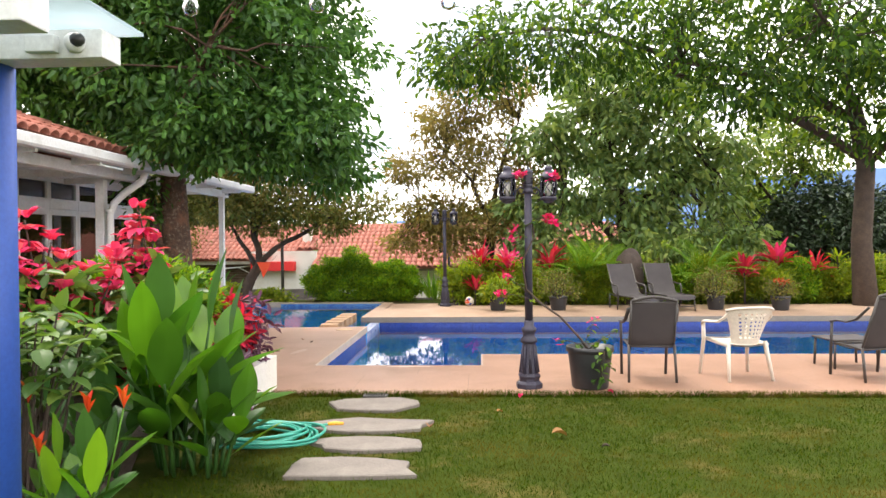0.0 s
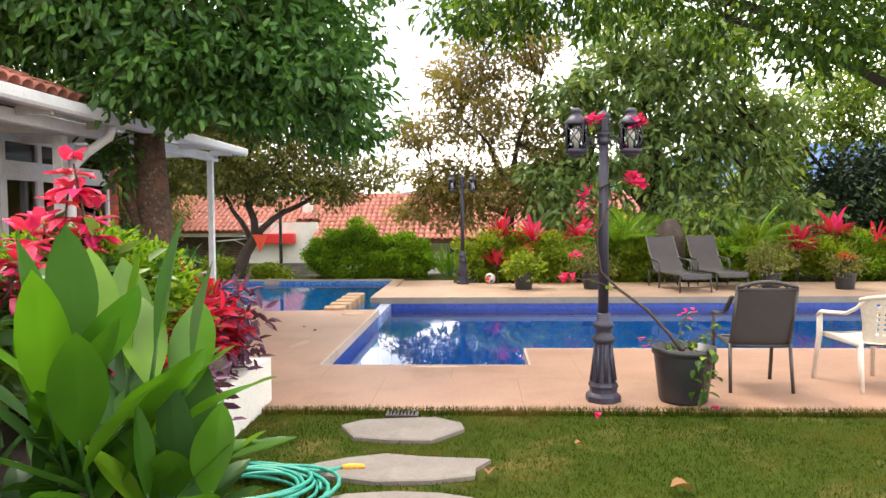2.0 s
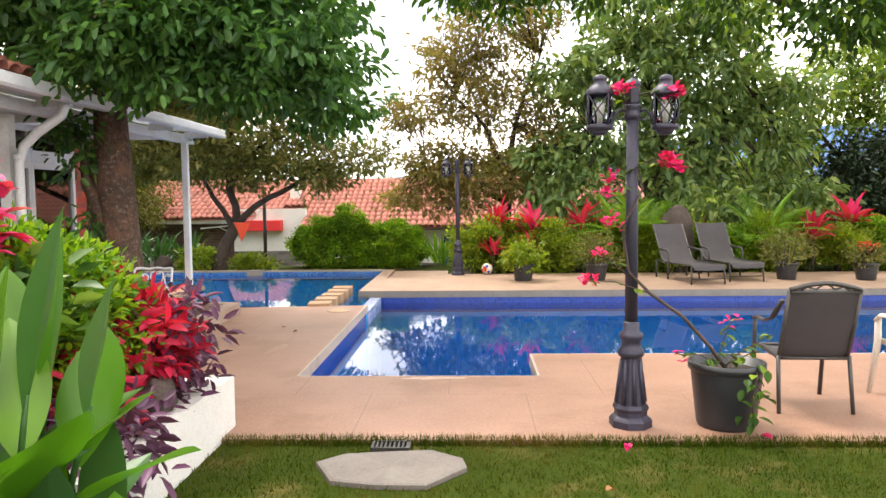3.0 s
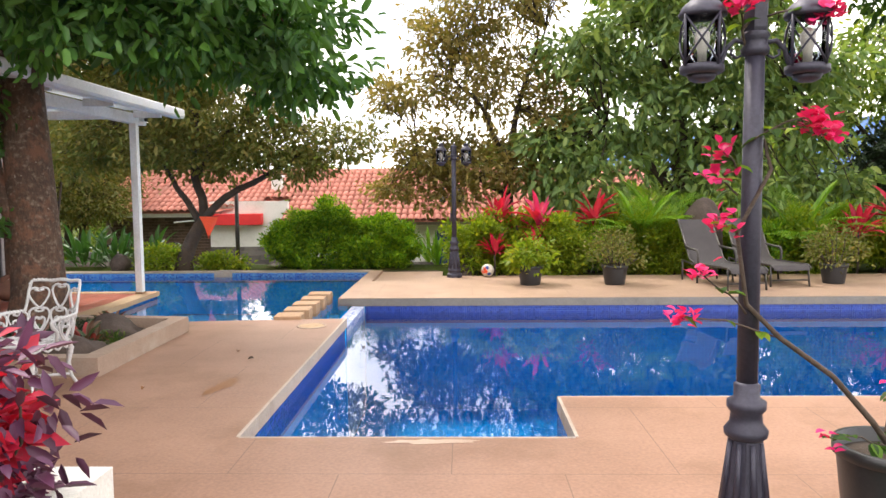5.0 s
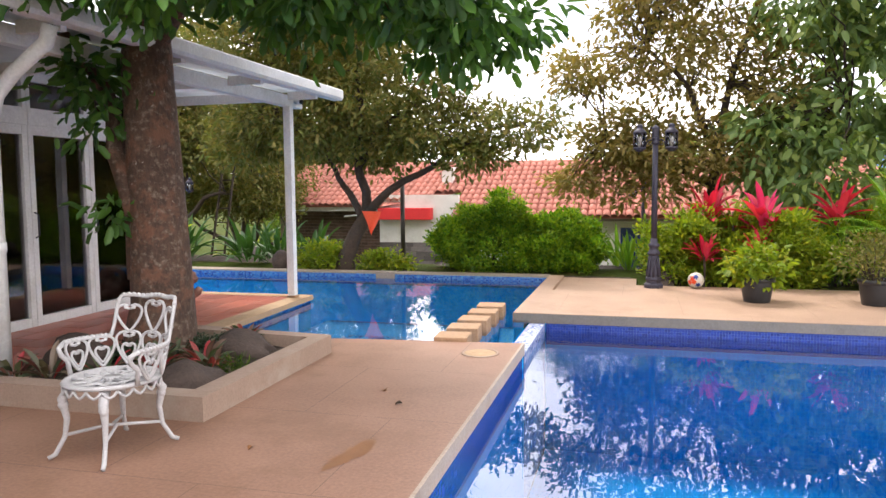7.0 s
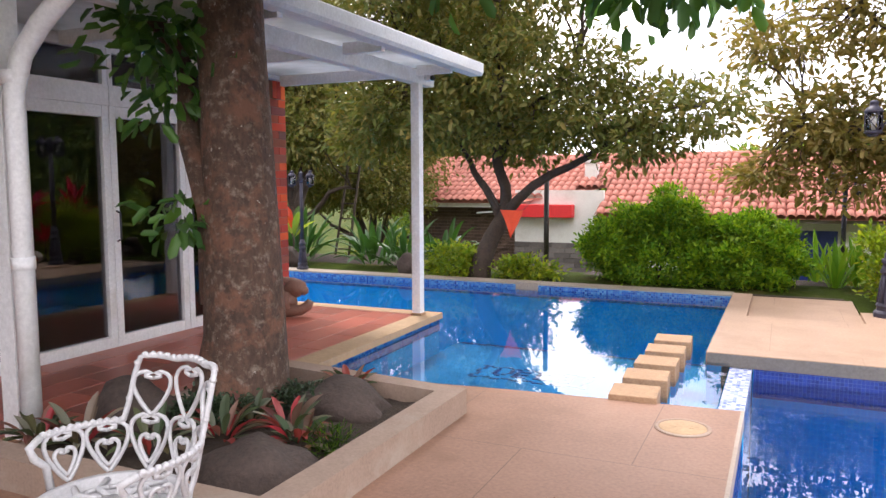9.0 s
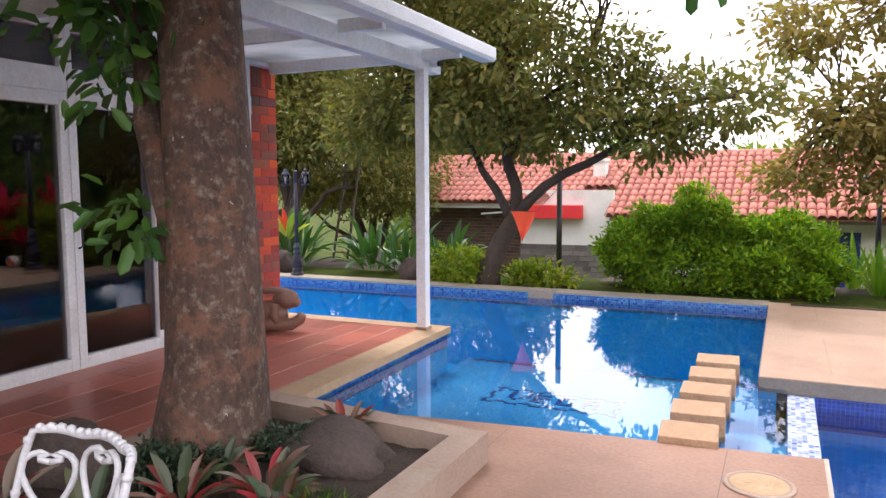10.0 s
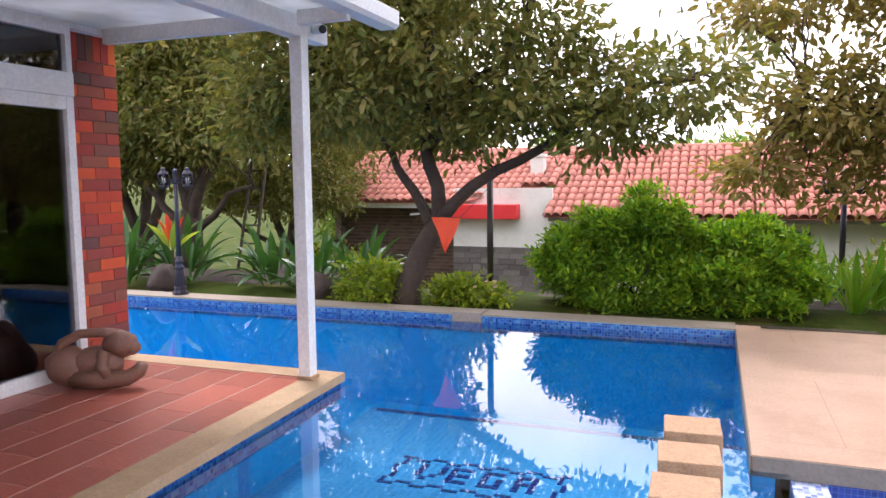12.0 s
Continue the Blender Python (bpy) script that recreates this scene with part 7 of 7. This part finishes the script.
part("lid", Shape().box(-0.30, -0.30, 0.95, 0.30, 0.30, 1.02, 0.02), M_BIN, bn)
part("sticker", Shape().lathe([(0.09, 0), (0.09, 0.004)], 14).mesh("sticker", M_PLASTIC), M_PLASTIC, bn).matrix_basis = pose(0, -0.272, 0.62, 90)
gw = Shape().box(-9.2, 21.0, -0.8, -6.6, 21.2, 0.15)
structure("garden_wall", gw, M_STONEWALL, "low dark garden wall behind the plants", "wall")
ld = thing("ladder", (-10.4, 21.9, -0.6), "old grey wooden ladder leaning in the tree", "ladder")
for sx in (-0.18, 0.18):
    part("rail", Shape().tube([(sx, 0, 0), (sx * 0.8 + 0.25, 0.5, 3.2)], 0.028, 6), M_BARK_DARK, ld)
for k in range(9):
    e = (k + 0.7) / 9.5
    part("rung", Shape().tube([(-0.18 + 0.036 * e + 0.25 * e, 0.5 * e, 3.2 * e), (0.18 - 0.036 * e + 0.25 * e, 0.5 * e, 3.2 * e)], 0.018, 6), M_BARK_DARK, ld)
for x, y, r in ((-9.4, 18.7, 0.24), (-7.0, 18.75, 0.2)):
    o = whole("boulder", Shape().blob((0, 0, 0), (r, r * 0.8, r), 0.3, x, 3, 1.3), M_ROCK, "dark brown boulder behind the pool coping", "rock")
    o.matrix_basis = pose(x, y, 0.1)

# ---- blue porch beside the start of the walk ----
po = thing("porch_column", (-1.62, 2.62, 0.0), "round blue painted porch column", "column")
part("shaft", Shape().lathe([(0.15, -0.03), (0.15, 2.257)], 24), M_BLUE, po)
pb = thing("porch_beam", (-1.62, 2.62, 2.257), "white porch beam with a projecting end", "beam")
part("beam", Shape().box(-2.5, -0.1, 0.0, 0.59, 0.05, 0.112, 0.006), M_WHITE, pb)
part("upper_beam", Shape().box(-2.5, -0.77, -0.057, 0.69, -0.62, 0.135, 0.006), M_WHITE, pb)
part("bracket", Shape().box(-0.02, -0.64, 0.09, 0.04, -0.02, 0.138), M_WHITE, pb)
gl = whole("glass_canopy", Shape().box(-3.9, 1.3, 2.398, -0.97, 2.75, 2.412, 0.002), M_FROST, "frosted pale blue glass canopy sheet over the porch beam", "canopy")
gl.visible_shadow = False
sc = thing("security_camera", (-1.16, 2.51, 2.31), "white dome security camera with junction box", "camera")
part("junction_box", Shape().box(-0.16, -0.03, -0.035, -0.04, 0.01, 0.03, 0.006), M_WHITE, sc)
part("dome_base", Shape().blob((0.03, -0.01, 0.0), (0.04, 0.04, 0.04), 0.0, 0, 2), M_WHITE, sc)
part("lens", Shape().blob((0.055, -0.035, 0.005), (0.03, 0.025, 0.028), 0.0, 0, 2), M_BLACK, sc)
sl = thing("string_lights", (0.1, 2.5, 2.52), "clear festoon bulbs on a dark cable", "string lights")
part("cable", Shape().tube([(-1.1 + i * 0.2, 0, 0.03 * math.cos(i * 2.5)) for i in range(18)], 0.005, 5), M_BLACK, sl)
for x in (-0.77, -0.28, 0.22, 0.73, 1.23):
    bb = part("bulb", Shape().lathe([(0.012, -0.045), (0.024, -0.055), (0.031, -0.085), (0.024, -0.11), (0.006, -0.118)], 14, (x, 0, 0)), M_CLEAR, sl, "clear glass bulb")
    part("socket", Shape().lathe([(0.013, -0.048), (0.015, 0.0), (0.006, 0.008)], 10, (x, 0, 0)), M_BLACK, bb)

# ---- terrace tiles and column bricks, one by one ----
terrace = bpy.data.objects["terrace_bed"]
ty = [Shape().box(0, 0, -0.012, 0.286, 0.60, 0.0, 0.003).mesh("terrace_tile", M_TERRA)]
for i in range(7):
    x = -6.83 + i * 0.297
    y = 7.6 - (i % 2) * 0.3
    while y < 15.3:
        y1 = min(y + 0.60, 15.32)
        if x + 0.286 < (-5.2 if y < 10.3 else -5.04) + 0.02 and y1 - y > 0.1:
            if y1 - y > 0.595:
                o = part("terrace_tile", ty[0], M_TERRA, terrace)
                o.matrix_basis = pose(x, y, 0.0)
            else:
                o = part("terrace_tile", Shape().box(0, 0, -0.012, 0.286, y1 - y, 0.0, 0.003), M_TERRA, terrace)
                o.matrix_basis = pose(x, y, 0.0)
        y += 0.606
core = structure("brick_column", Shape().box(-7.42, 14.87, -0.05, -6.95, 15.42, 2.70), M_MORTAR, "red, orange and dark brick corner column", "column")
bx = Shape().box(0, -0.006, 0, 0.228, 0.008, 0.088, 0.003).mesh("brick", M_BRICK)
by = Shape().box(-0.008, 0, 0, 0.006, 0.27, 0.088, 0.003).mesh("brick", M_BRICK)
bys = Shape().box(-0.008, 0, 0, 0.006, 0.133, 0.088, 0.003).mesh("brick", M_BRICK)
bv2 = Shape().box(-0.008, 0, 0, 0.006, 0.074, 0.24, 0.003).mesh("brick", M_BRICK)
for j in range(26):
    z = 0.02 + j * 0.0935
    yy = [(14.875, by), (15.15, by)] if j % 2 == 0 else [(14.875, bys), (15.012, by), (15.287, bys)]
    for y, me in yy:
        o = part("brick", me, M_BRICK, core)
        o.matrix_basis = pose(-6.945, y, z)
    for k in range(2):
        o = part("brick", bx, M_BRICK, core)
        o.matrix_basis = pose(-7.42 + k * 0.235, 14.87 - 0.004, z)
        o = part("brick", bx, M_BRICK, core)
        o.matrix_basis = pose(-7.42 + k * 0.235, 15.42, z)
for k in range(7):
    o = part("brick", bv2, M_BRICK, core)
    o.matrix_basis = pose(-6.945, 14.877 + k * 0.078, 2.455)
